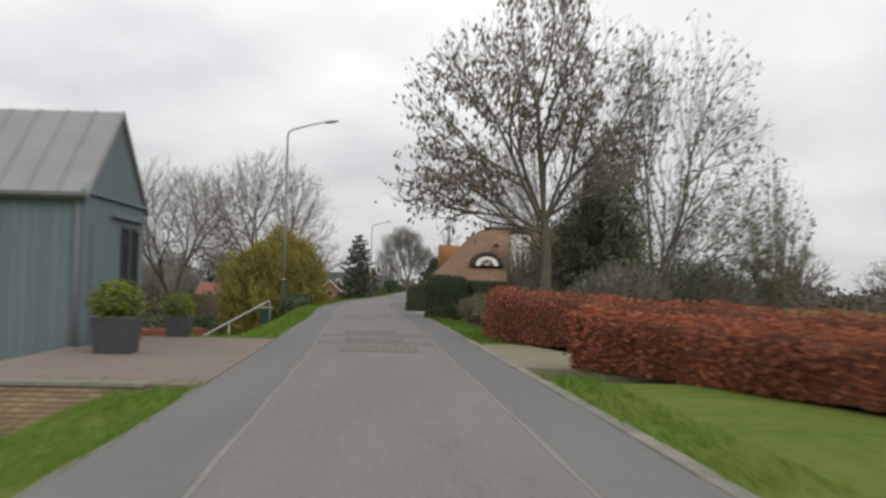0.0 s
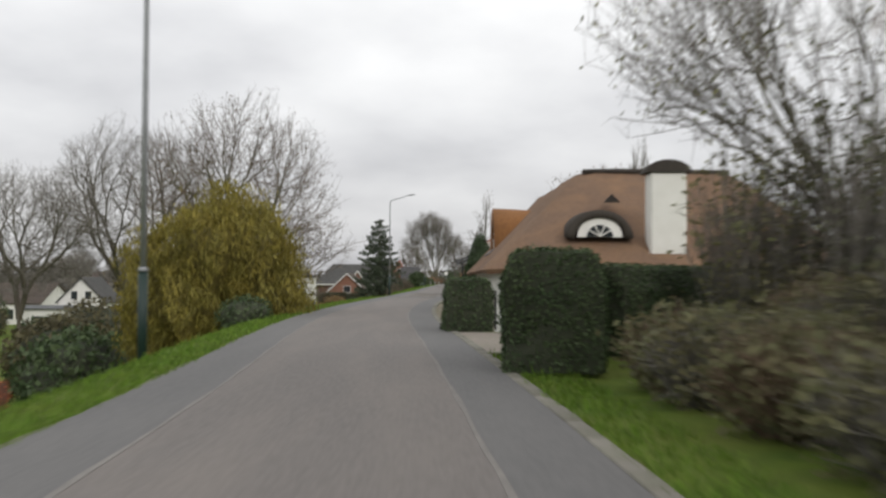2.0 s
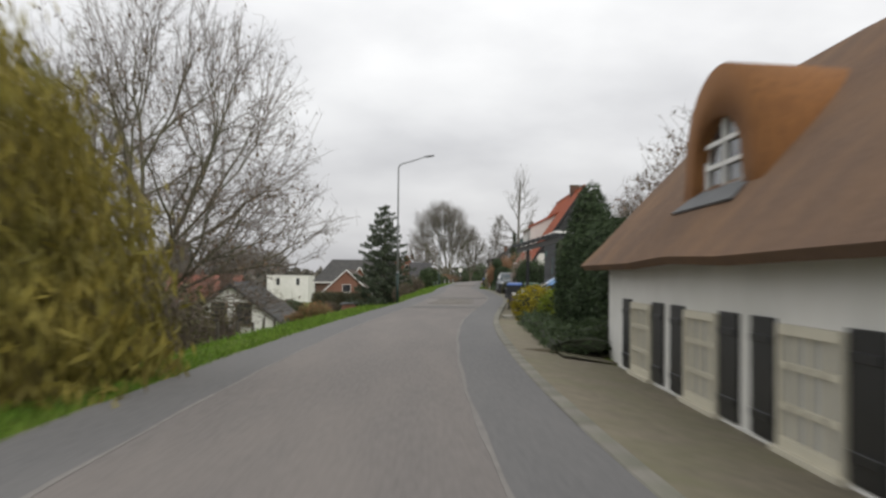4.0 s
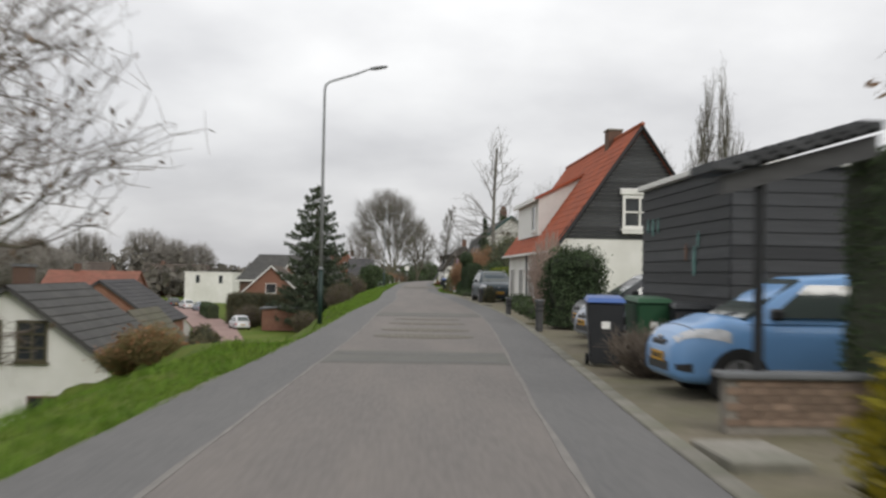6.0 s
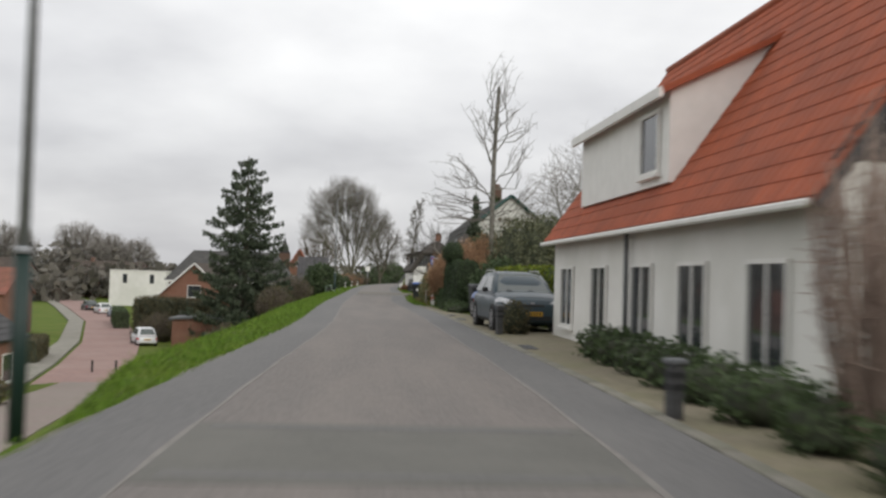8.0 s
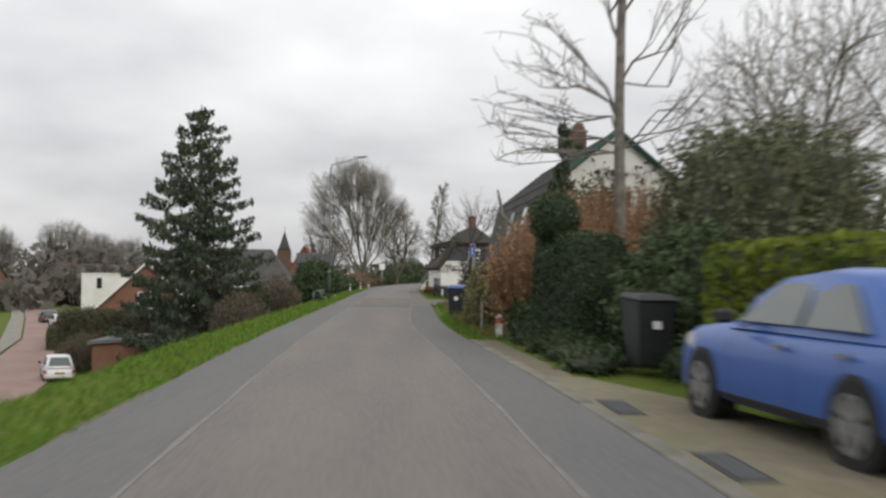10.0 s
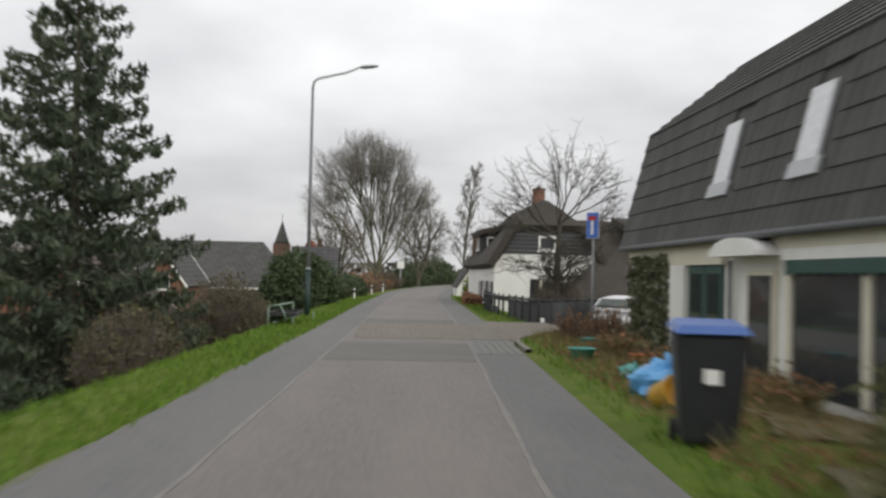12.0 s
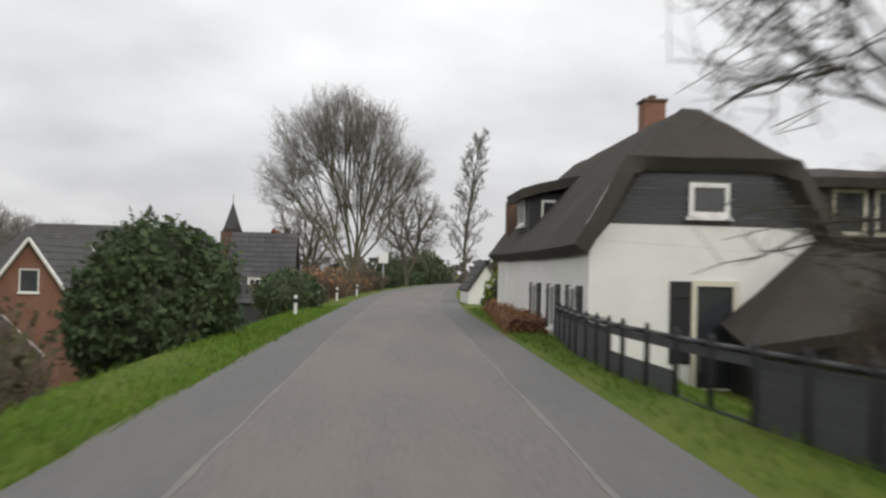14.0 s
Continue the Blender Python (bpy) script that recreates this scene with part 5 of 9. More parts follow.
    for j, (y, k, dz) in enumerate(((-2.35, 1.0, 0.0), (-1.2, 0.9, 0.12), (0.4, 0.3, 0.35))):
        for i in range(n + 1):
            a = math.pi * i / n
            V.append((5.9 + 0.92 * math.cos(a) * (1 if k > 0.5 else 0.7), y, 2.42 + dz + 0.78 * math.sin(a) * k))
    for j in range(2):
        for i in range(n):
            F.append((j * (n + 1) + i, j * (n + 1) + i + 1, (j + 1) * (n + 1) + i + 1, (j + 1) * (n + 1) + i))
    bm = bmesh.new(); bm.from_mesh(mesh_of(V, F))
    bmesh.ops.recalc_face_normals(bm, faces=list(bm.faces))
    bmesh.ops.solidify(bm, geom=list(bm.faces), thickness=0.22)
    part("eyebrow_hood", bm, M["thatch_dark"], t, smooth=True)
    we = new("window"); we.parent = t
    half = lambda r: [(5.9 + r * math.cos(math.pi * i / 12), 2.45 + r * 0.95 * math.sin(math.pi * i / 12)) for i in range(13)]
    prism("frame", half(0.62), "y", -2.3, -2.2, M["white_paint"], we)
    prism("pane", half(0.36), "y", -2.32, -2.305, M["glass"], we)
    for a in (0.6, 1.2, 1.94, 2.54):
        pipe("glazing_bar", [(5.9, -2.34, 2.47), (5.9 + 0.36 * math.cos(a), -2.34, 2.45 + 0.34 * math.sin(a))], 0.02, M["white_paint"], we, 4)
    V = [(6.25, -0.75, 3.52), (6.75, -0.75, 3.52), (6.5, -0.75, 3.78), (6.5, 0.1, 3.72)]
    put("roof_vent", mesh_of(V, [(0, 1, 2), (0, 2, 3), (1, 3, 2)], "roof_vent"), M["thatch_dark"], t, "small dark triangular roof vent")
    ch = box("chimney", 7.2, -2.75, 0, 8.18, -2.0, 4.2, M["white_wall"], t, 0.05)
    prism("chimney_hood", [(7.1 + 0.59 + 0.62 * math.cos(math.pi * i / 10), 4.2 + 0.35 * math.sin(math.pi * i / 10)) for i in range(11)], "y", -2.8, -1.9, M["thatch_dark"], ch)
    # road front: casements with black shutters
    for c in (12.23, 8.6, 5.0, 1.4):
        window(t, "x-", c, -0.2, xw, 1.5, 1.1, "cream", (4, 3), True, fw=0.09, glass="curtain", depth=0.075)
        for d in (-1.13, 1.3):
            shutter(t, "x-", c + d, -0.22, xw, 0.72, 1.16)
        box("brick_sill", xw - 0.2, c - 0.8, -0.36, xw - 0.002, c + 0.8, -0.28, M["brick"], t, 0.01)
    box("plinth", xw - 0.03, ys, -0.5, xw - 0.003, yn, -0.24, M["white_wall"], t)


# -- white house with orange roof and black boarded gable --
def build_orange_house():
    t = thing("house", 0, 0, 0, 0, "white house with an orange tiled roof and black boarded gable", "house")
    x0, x1, y0, y1, eave, ridge = 5.6, 11.25, 56.9, 71.5, 2.66, 6.72
    m = (x0 + x1) / 2
    prism("wall", [(x0, -0.2), (x1, -0.2), (x1, eave), (m, ridge - 0.12), (x0, eave)], "y", y0, y1, M["white_wall"], t)
    boards(t, "y-", y0, [(x0 - 0.1, eave), (x1 + 0.1, eave), (m, ridge - 0.1)], 0.145, M["black_board"], thick=0.016)
    k = (ridge - eave) / (m - x0)
    for xa, s in ((x0, -1), (x1, 1)):
        e = (xa + s * 0.28, eave - k * 0.28)
        pts = [(e[0], y0 - 0.12, e[1]), (e[0], y1 + 0.1, e[1]), (m, y1 + 0.1, ridge), (m, y0 - 0.12, ridge)]
        slab("roof", pts, 0.12, M["tile_red_j"], t)
        tiled_slab("roof_tiles", *[(p[0], p[1], p[2] + 0.015) for p in pts], M["tile_red_j"], t, 0.31, 0.26, 0.012)
        pipe("bargeboard", [(e[0], y0 - 0.15, e[1] - 0.1), (m, y0 - 0.15, ridge - 0.08)], 0.075, M["black_paint"], t, 4)
        box("gutter", min(e[0], e[0] + s * 0.11), y0, e[1] - 0.1, max(e[0], e[0] + s * 0.11), y1, e[1] - 0.01, M["white_paint"], t, 0.02)
    pipe("ridge_tile", [(m, y0 - 0.12, ridge + 0.03), (m, y1 + 0.1, ridge + 0.03)], 0.09, M["tile_red"], t, 8)
    ch = box("chimney", m - 0.3, 60.9, ridge - 0.6, m + 0.26, 61.6, ridge + 0.38, M["brick_dark"], t, 0.02, "brown brick chimney")
    box("chimney_cap", m - 0.34, 60.86, ridge + 0.383, m + 0.3, 61.64, ridge + 0.45, M["concrete"], ch, 0.01)
    # dormer with white cheeks
    d = new("dormer"); d.parent = t
    ya, yb, zt = 63.0, 69.3, 4.55
    xf = x0 + 0.12
    xr = x0 + (5.55 - eave) / k
    prism("cheek", [(xf, 3.0), (xf, zt), (xr, 5.5), (x0 + (3.0 - eave) / k + 0.1, 3.0)], "y", ya, yb, M["white_paint"], d)
    slab("dormer_roof", [(xf - 0.2, ya - 0.15, zt), (xf - 0.2, yb + 0.15, zt), (xr + 0.25, yb + 0.15, 5.72), (xr + 0.25, ya - 0.15, 5.72)], 0.1, M["tile_red_j"], d)
    box("fascia", xf - 0.24, ya - 0.15, zt - 0.16, xf - 0.16, yb + 0.15, zt + 0.01, M["white_paint"], d)
    for c in (64.0,):
        window(d, "x-", c, 3.2, xf, 1.1, 1.1, "white_paint", (1, 1), True)
    # gable window with a heavy lintel
    window(t, "y-", 8.38, 3.05, y0 - 0.04, 1.24, 1.16, "white_paint", (2, 2), True, fw=0.1, depth=0.09)
    box("lintel", 7.66, y0 - 0.16, 4.23, 9.1, y0 - 0.03, 4.46, M["white_paint"], t, 0.03)
    box("window_box", 7.74, y0 - 0.17, 2.86, 9.02, y0 - 0.13, 3.03, M["white_paint"], t, 0.01)
    window(t, "y-", 9.66, 0.62, y0, 0.95, 0.52, "white_paint", (2, 1), False)
    for c in (58.6, 61.3, 63.9, 66.9, 69.9):
        window(t, "x-", c, 0.25, x0, 1.25, 1.4, "white_paint", (2, 1), True)
    pipe("downpipe", [(x0 - 0.12, 64.6, eave - 0.2), (x0 - 0.1, 64.6, 0)], 0.045, M["lead"], t)
    # low wing with its own orange roof behind, and a flue
    w = new("wing"); w.parent = t
    prism("wall", [(58.2, -0.2), (64, -0.2), (64, 1.9), (61.1, 4.0), (58.2, 1.9)], "x", x1, 17.5, M["white_wall"], w)
    for ya2, s in ((58.2, -1), (64.0, 1)):
        slab("roof", [(x1 - 0.6, ya2 + s * 0.5, 1.55), (17.8, ya2 + s * 0.5, 1.55), (17.8, 61.1, 4.15), (x1 - 0.6, 61.1, 4.15)], 0.12, M["tile_red_j"], w)
        tiled_slab("roof_tiles", (x1 - 0.6, ya2 + s * 0.5, 1.57), (17.8, ya2 + s * 0.5, 1.57), (17.8, 61.1, 4.17), (x1 - 0.6, 61.1, 4.17), M["tile_red_j"], w, 0.31, 0.26, 0.035)
    box("chimney", 11.5, 58.6, 2.0, 12.2, 59.3, 4.2, M["brick_dark"], w, 0.02)
    pipe("flue", [(11.8, 58.95, 4.2), (11.8, 58.95, 5.1)], 0.07, M["rose"], w)
    pipe("cowl", [(11.8, 58.95, 5.05), (11.8, 58.95, 5.2), (11.8, 58.95, 5.4), (11.8, 58.95, 5.45)], [0.1, 0.19, 0.15, 0.03], M["plastic"], w)


# -- black boarded garage with a car port --
def build_shed():
    t = thing("garage", 0, 0, 0, 0, "black stained board garage with a pale roof edge", "garage")
    x0, x1, y0, y1, h = 4.55, 9.2, 36.4, 41.4, 3.0
    box("wall", x0, y0, -0.2, x1, y1, h, M["black_board"], t)
    boards(t, "x-", x0, [(y0, 0.05), (y1, 0.05), (y1, h), (y0, h)], 0.2, M["black_board"])
    boards(t, "y-", y0, [(x0, 0.05), (x1, 0.05), (x1, h), (x0, h)], 0.2, M["black_board"])
    box("roof", x0 - 0.12, y0 - 0.15, h + 0.003, x1, y1 + 0.12, h + 0.1, M["white_paint"], t, 0.01, "pale metal roof edge")
    # faded painted shapes on the boards
    for k, (u, z, w, hh, mt) in enumerate(((40.6, 2.25, 0.16, 0.34, "teal_paint"), (40.95, 2.3, 0.12, 0.28, "teal_paint"), (40.25, 2.28, 0.12, 0.3, "teal_paint"), (38.05, 1.6, 0.17, 0.5, "teal_paint"), (37.85, 1.95, 0.1, 0.3, "teal_paint"), (38.5, 1.75, 0.16, 0.3, "brick_dark"))):
        bm = blob(70 + k, 0.008, w / 2, hh / 2, 0.35, 2)
        bmesh.ops.translate(bm, verts=list(bm.verts), vec=(x0 - 0.042, u, z))
        part("painted_shape", bm, M[mt], t, "faded painted shape" if k == 0 else "")
    c = thing("carport", 0, 0, 0, 0, "black timber car port with stepped rafter ends", "carport")
    pipe("post", [(2.93, 31.0, -0.15), (2.93, 31.0, 2.2)], 0.06, M["black_paint"], c, 4)
    pipe("post", [(5.9, 31.0, 0), (5.9, 31.0, 2.45)], 0.06, M["black_paint"], c, 4)
    prism("beam", [(2.55, 2.08), (2.55, 2.25), (4.0, 2.67), (4.0, 2.47)], "y", 30.9, 31.1, M["weathered_board"], c, "weathered grey beam")
    for i in range(9):
        x, z = 2.42 + 0.165 * i, 2.29 + 0.05 * i
        box("roof_board", x, 30.75, z, x + 0.24, 31.5, z + 0.085, M["black_board"], c, 0.006)


# -- house with a grey tiled mansard roof --
MH = dict(x0=7.3, x1=12.5, y0=105.7, y1=119.6, eave=2.12, knee=4.5, ridge=6.3)


def build_mansard():
    q = MH
    t = thing("house", 0, 0, 0, 0, "white house with a dark grey tiled mansard roof", "house")
    x0, x1, y0, y1 = q["x0"], q["x1"], q["y0"], q["y1"]
    m = (x0 + x1) / 2
    k0, k1 = x0 + 0.48, x1 - 0.48
    prism("wall", [(x0, -0.8), (x1, -0.8), (x1, q["eave"]), (k1, q["knee"]), (m, q["ridge"] - 0.1), (k0, q["knee"]), (x0, q["eave"])], "y", y0, y1, M["white_wall"], t)
    for s, xa, kx in ((-1, x0, k0), (1, x1, k1)):
        e = xa + s * 0.22
        lower = [(e, y0 - 0.1, q["eave"] - 0.1), (e, y1 + 0.1, q["eave"] - 0.1), (kx + s * 0.06, y1 + 0.1, q["knee"] + 0.04), (kx + s * 0.06, y0 - 0.1, q["knee"] + 0.04)]
        upper = [(kx + s * 0.1, y0 - 0.1, q["knee"]), (kx + s * 0.1, y1 + 0.1, q["knee"]), (m, y1 + 0.1, q["ridge"]), (m, y0 - 0.1, q["ridge"])]
        slab("roof", lower, 0.1, M["tile_grey_j"], t)
        slab("roof", upper, 0.1, M["tile_grey_j"], t)
        tiled_slab("roof_tiles", *[(a + s * 0.01, b, c + 0.015) for a, b, c in upper], M["tile_grey_j"], t, 0.31, 0.3, 0.035)
        if s > 0:
            tiled_slab("roof_tiles", *[(a + s * 0.02, b, c) for a, b, c in lower], M["tile_grey_j"], t, 0.33, 0.3, 0.035)
        pipe("bargeboard", [(e, y0 - 0.14, q["eave"] - 0.1), (kx + s * 0.08, y0 - 0.14, q["knee"]), (m, y0 - 0.14, q["ridge"])], 0.11, M["teal"], t, 4, "teal-green bargeboard")
        pipe("gutter", [(e - 0.03 * -s, y0, q["eave"] - 0.12), (e - 0.03 * -s, y1 + 0.1, q["eave"] - 0.12)], 0.06, M["lead"], t, 6)
    ch = box("chimney", m - 0.15, 112.6, q["ridge"] - 0.5, m + 0.45, 113.2, 7.25, M["brick_dark"], t, 0.01)
    box("chimney_cap", m - 0.2, 112.55, 7.253, m + 0.5, 113.25, 7.32, M["concrete"], ch)
    prism("cowl", [(m - 0.12, 7.32), (m + 0.42, 7.32), (m + 0.28, 7.62), (m + 0.02, 7.62)], "y", 112.62, 113.18, M["brick_dark"], ch)
    # roof lights
    f = lambda z: x0 - 0.22 + (0.48 + 0.16) * (z - 2.02) / (4.54 - 2.02) - 0.07
    for yc in (110.2, 113.6):
        r = new("roof_light"); r.parent = t
        slab("pane", [(f(2.95), yc - 0.36, 2.95), (f(2.95), yc + 0.36, 2.95), (f(3.95), yc + 0.36, 3.95), (f(3.95), yc - 0.36, 3.95)], 0.05, M["lamp_clear"], r, "bright roof window")
        slab("apron", [(f(2.72) - 0.02, yc - 0.5, 2.72), (f(2.72) - 0.02, yc + 0.5, 2.72), (f(2.95), yc + 0.5, 2.95), (f(2.95), yc - 0.5, 2.95)], 0.05, M["zinc_pale"], r, "pale zinc apron")
    # ground floor on the road side
    box("fascia", x0 - 0.06, y0, q["eave"] - 0.4, x0 - 0.003, y1, q["eave"] - 0.14, M["cream"], t)
    window(t, "x-", 117.9, 0.55, x0, 1.0, 1.1, "white_paint", (2, 2), True)
    g = new("garage_front"); g.parent = t
    box("lintel", x0 - 0.1, 113.3, 1.6, x0 - 0.004, 117.0, 1.84, M["cream"], g)
    box("pillar", x0 - 0.12, 115.3, -0.6, x0 - 0.004, 116.2, 1.598, M["white_wall"], g, 0.02)
    for i in range(2):
        box("door_leaf", x0 - 0.05, 113.4 + i * 0.92, -0.6, x0 - 0.01, 114.28 + i * 0.92, 1.6, M["teal"], g, 0.01)
        box("pane", x0 - 0.065, 113.55 + i * 0.92, 0.2, x0 - 0.052, 114.14 + i * 0.92, 1.45, M["glass"], g)
        box("handle", x0 - 0.09, 114.2 + i * 0.1, 0.35, x0 - 0.067, 114.23 + i * 0.1, 0.5, M["alloy"], g)
    c = new("canopy"); c.parent = t
    arc = [(110.9 + 1.05 * (1 + math.cos(math.pi * i / 12)), 1.70 + 0.27 * math.sin(math.pi * i / 12)) for i in range(13)]
    prism("hood", arc, "x", x0 - 0.42, x0 - 0.004, M["white_paint"], c)
    d2 = new("front_door"); d2.parent = t
    box("frame", x0 - 0.07, 111.15, -0.6, x0 - 0.004, 112.2, 1.5, M["cream"], d2)
    box("leaf", x0 - 0.09, 111.25, -0.6, x0 - 0.072, 112.1, 1.42, M["glass"], d2)
    pipe("downpipe", [(x0 - 0.09, 112.9, 1.66), (x0 - 0.09, 112.9, -0.5)], 0.035, M["lead"], t)
    for yy in (110.62, 108.4, 106.3):
        box("window_post", x0 - 0.09, yy - 0.09, -0.1, x0 - 0.003, yy + 0.09, 1.55, M["cream"], t, 0.01)
    box("shop_window", x0 - 0.05, 106.4, -0.1, x0 - 0.004, 110.53, 1.55, M["glass"], t)
    box("lintel", x0 - 0.12, 106.1, 1.62, x0 - 0.004, 110.8, 1.78, M["white_paint"], t, 0.01)
    aw = [(106.2, 1.62)] + [(106.2 + 0.155 * i, 1.42 + (0.05 if i % 2 else 0.0)) for i in range(29)] + [(110.54, 1.62)]
    prism("awning_valance", aw, "x", x0 - 0.16, x0 - 0.125, M["teal"], t, "scalloped dark green awning edge")
    window(t, "y-", 9.9, 3.0, y0, 1.1, 1.3, "white_paint", (2, 2), True)
    # ivy on the wall by the corner
    rng = np.random.default_rng(5)
    P = np.stack([np.full(1500, x0 - 0.06) - rng.uniform(0, 0.14, 1500), rng.uniform(116.25, 119.2, 1500), rng.uniform(-0.6, 1.8, 1500)], 1)
    iv = thing("ivy", 0, 0, 0, 0, "dark green ivy climbing the white wall", "climbing plant")
    put("leaf_cover", quads_mesh(leaf_quads(P, 0.11, rng), "leaf_cover"), M["ivy_leaf"], iv)["kind"] = "stuff"
    for k in range(7):
        u = 116.8 + 0.4 * k
        pipe("stem", [(x0 - 0.02, u, -0.6), (x0 - 0.03, u + rng.normal(0, 0.1), 0.5), (x0 - 0.02, u + rng.normal(0, 0.2), 1.7)], [0.02, 0.014, 0.006], M["bark"], iv, 5)
    # leafless creeper over the gable, and ivy round the chimney
    cr = thing("creeper", 0, 0, 0, 0, "leafless brown creeper spread over the white gable", "climbing plant")
    n = 600
    top = lambda u: np.where(u < 0.48, 2.0 + 4.4 * u, 4.4 + (2.6 - np.abs(u - 2.6)) * 0.65)
    u = rng.uniform(0.3, 4.9, n)
    z = rng.uniform(0.8, 1, n) * 0 + rng.uniform(1.0, 5.2, n)
    ok = (z < np.minimum(top(u), 5.1)) & (rng.uniform(0, 1, n) < np.clip(1.6 - (z - 1.0) / 4.2, 0.5, 1))
    A = np.stack([x0 + u[ok], np.full(ok.sum(), y0 - 0.02), z[ok]], 1)
    B = A + rng.normal(0, 1, A.shape) * np.array([0.28, 0.03, 0.3]) - np.array([0, 0.03, 0])
    B[:, 1] = np.minimum(B[:, 1], y0 - 0.015)
    put("tangle", sticks_mesh(A, B, 0.008, 0.004, "tangle"), M["twig"], cr)
    put("foliage", quads_mesh(leaf_quads(np.repeat(B, 2, 0) + rng.normal(0, 0.05, (len(B) * 2, 3)) * np.array([1, 0.2, 1]), 0.09, rng), "foliage"), M["deadleaf"], cr)
    iv2 = thing("ivy", 0, 0, 0, 0, "dark ivy grown up round the brick chimney", "climbing plant")
    C = np.array([m + 0.05, 112.5, 6.3]) + rng.normal(0, 1, (170, 3)) * np.array([0.2, 0.1, 0.3])
    put("leaf_cover", quads_mesh(leaf_quads(C, 0.13, rng), "leaf_cover"), M["yew"], iv2)["kind"] = "stuff"
    for k in range(3):
        pipe("stem", [(m - 0.2 + 0.3 * k, 112.55, 5.7), (m - 0.15 + 0.25 * k, 112.52, 6.5), (m + 0.1 * k, 112.5, 7.1)], [0.03, 0.02, 0.008], M["bark"], iv2, 5)


# -- white farmhouse with dark thatch --
def build_farmhouse():
    t = thing("farmhouse", 0, 0, 0, 0, "white farmhouse with dark thatch and black boarded gable top", "house")
    x0, x1, y0, y1 = 6.41, 11.2, 140.3, 154.0
    prism("wall", [(x0, -1.3), (x1, -1.3), (x1, 1.75), (x0, 2.0)], "y", y0, y1, M["white_wall"], t)
    prism("gable_wall", [(x0, 2.003), (x1, 1.753), (10.95, 2.31), (10.3, 3.5), (7.08, 3.5), (x0, 2.31)], "y", y0, y0 + 0.3, M["white_wall"], t)
    boards(t, "y-", y0, [(x0 + 0.05, 2.31), (10.93, 2.31), (10.28, 3.5), (7.1, 3.5)], 0.17, M["black_board"], thick=0.012)
    V = [(6.08, y0 - 0.25, 1.8), (7.02, y0 - 0.28, 3.48), (10.36, y0 - 0.28, 3.5), (11.6, y0 - 0.25, 1.42), (11.6, y1 + 0.2, 1.42), (6.08, y1 + 0.2, 1.8), (8.7, 141.8, 4.9), (8.75, y1 - 1.4, 4.93), (7.3, y1 + 0.2, 3.5), (10.1, y1 + 0.2, 3.5)]
    F = [(1, 2, 6), (0, 1, 6, 7, 8, 5), (2, 3, 4, 9, 7, 6), (7, 9, 8)]
    thatch("thatched_roof", [(a, b, c + 0.08) for a, b, c in V], F, M["thatch_dark"], t, 0.3, 3, 1, 7, "dark weathered thatch")
    ch = box("chimney", 8.82, 145.5, 4.3, 9.34, 146.1, 5.56, M["brick"], t, 0.01, "red brick chimney")
    box("chimney_top", 8.78, 145.46, 5.563, 9.38, 146.14, 5.64, M["brick_dark"], ch, 0.01)
    pipe("chimney_pot", [(9.08, 145.8, 5.64), (9.08, 145.8, 5.76)], 0.1, M["brick_dark"], ch)
    window(t, "y-", 8.67, 2.48, y0 - 0.016, 0.78, 0.64, "white_paint", (1, 1), True, fw=0.09)
    shutter(t, "y-", 8.16, -0.3, y0, 0.4, 1.55)
    window(t, "y-", 8.82, -0.85, y0, 0.9, 2.12, "cream", (1, 1), False, fw=0.1, name="doorway")
    for c in (141.6, 143.9, 146.4):
        window(t, "x-", c, 0.15, x0, 0.55, 0.95, "white_paint", (1, 1), True)
        shutter(t, "x-", c + 0.55, 0.12, x0, 0.5, 1.0)
        shutter(t, "x-", c - 0.55, 0.12, x0, 0.5, 1.0)
    # dormer on the road side
    d = new("dormer"); d.parent = t
    box("cheek", 6.58, 148.8, 2.5, 8.0, 151.2, 3.55, M["black_board"], d)
    thatch("dormer_thatch", [(6.3, 148.5, 3.62), (6.3, 151.5, 3.62), (8.3, 151.5, 4.15), (8.3, 148.5, 4.15)], [(0, 1, 2, 3)], M["thatch_dark"], d, 0.26, 3, 0, 2)
    window(d, "x-", 150.0, 2.7, 6.58, 1.1, 0.7, "white_paint", (2, 1), True)
    window(d, "y-", 7.1, 2.85, 148.8, 0.4, 0.5, "white_paint", (1, 1), False)
    box("chimney", 6.55, 153.1, 2.2, 6.97, 153.55, 3.62, M["brick_dark"], t, 0.01)
    # rear wing across, with a dormer
    w = new("wing"); w.parent = t
    prism("wall", [(145.5, -1.3), (153.5, -1.3), (153.5, 1.1), (150.2, 4.1), (149.6, 4.1), (145.5, 1.0)], "x", x1, 18.2, M["black_board"], w)
    V = [(x1 - 1.6, 144.6, 0.75), (18.75, 144.6, 0.75), (18.75, 154.5, 0.7), (x1 - 1.6, 154.5, 0.7), (x1 - 1.6, 149.9, 4.5), (18.1, 149.9, 4.52)]
    thatch("thatched_roof", V, [(0, 1, 5, 4), (2, 3, 4, 5), (1, 2, 5)], M["thatch_dark"], w, 0.35, 3, 1, 11)
    dw = new("dormer"); dw.parent = w
    box("cheek", 14.05, 147.2, 2.3, 16.7, 149.8, 3.9, M["black_board"], dw)
    thatch("dormer_thatch", [(13.6, 146.7, 4.02), (17.1, 146.7, 4.02), (17.1, 150.0, 4.58), (13.6, 150.0, 4.58)], [(0, 1, 2, 3)], M["thatch_dark"], dw, 0.26, 3, 0, 4)
    for c in (14.76, 15.92):
        window(dw, "y-", c, 2.55, 147.2, 0.94, 1.2, "cream", (1, 1), True, fw=0.09)


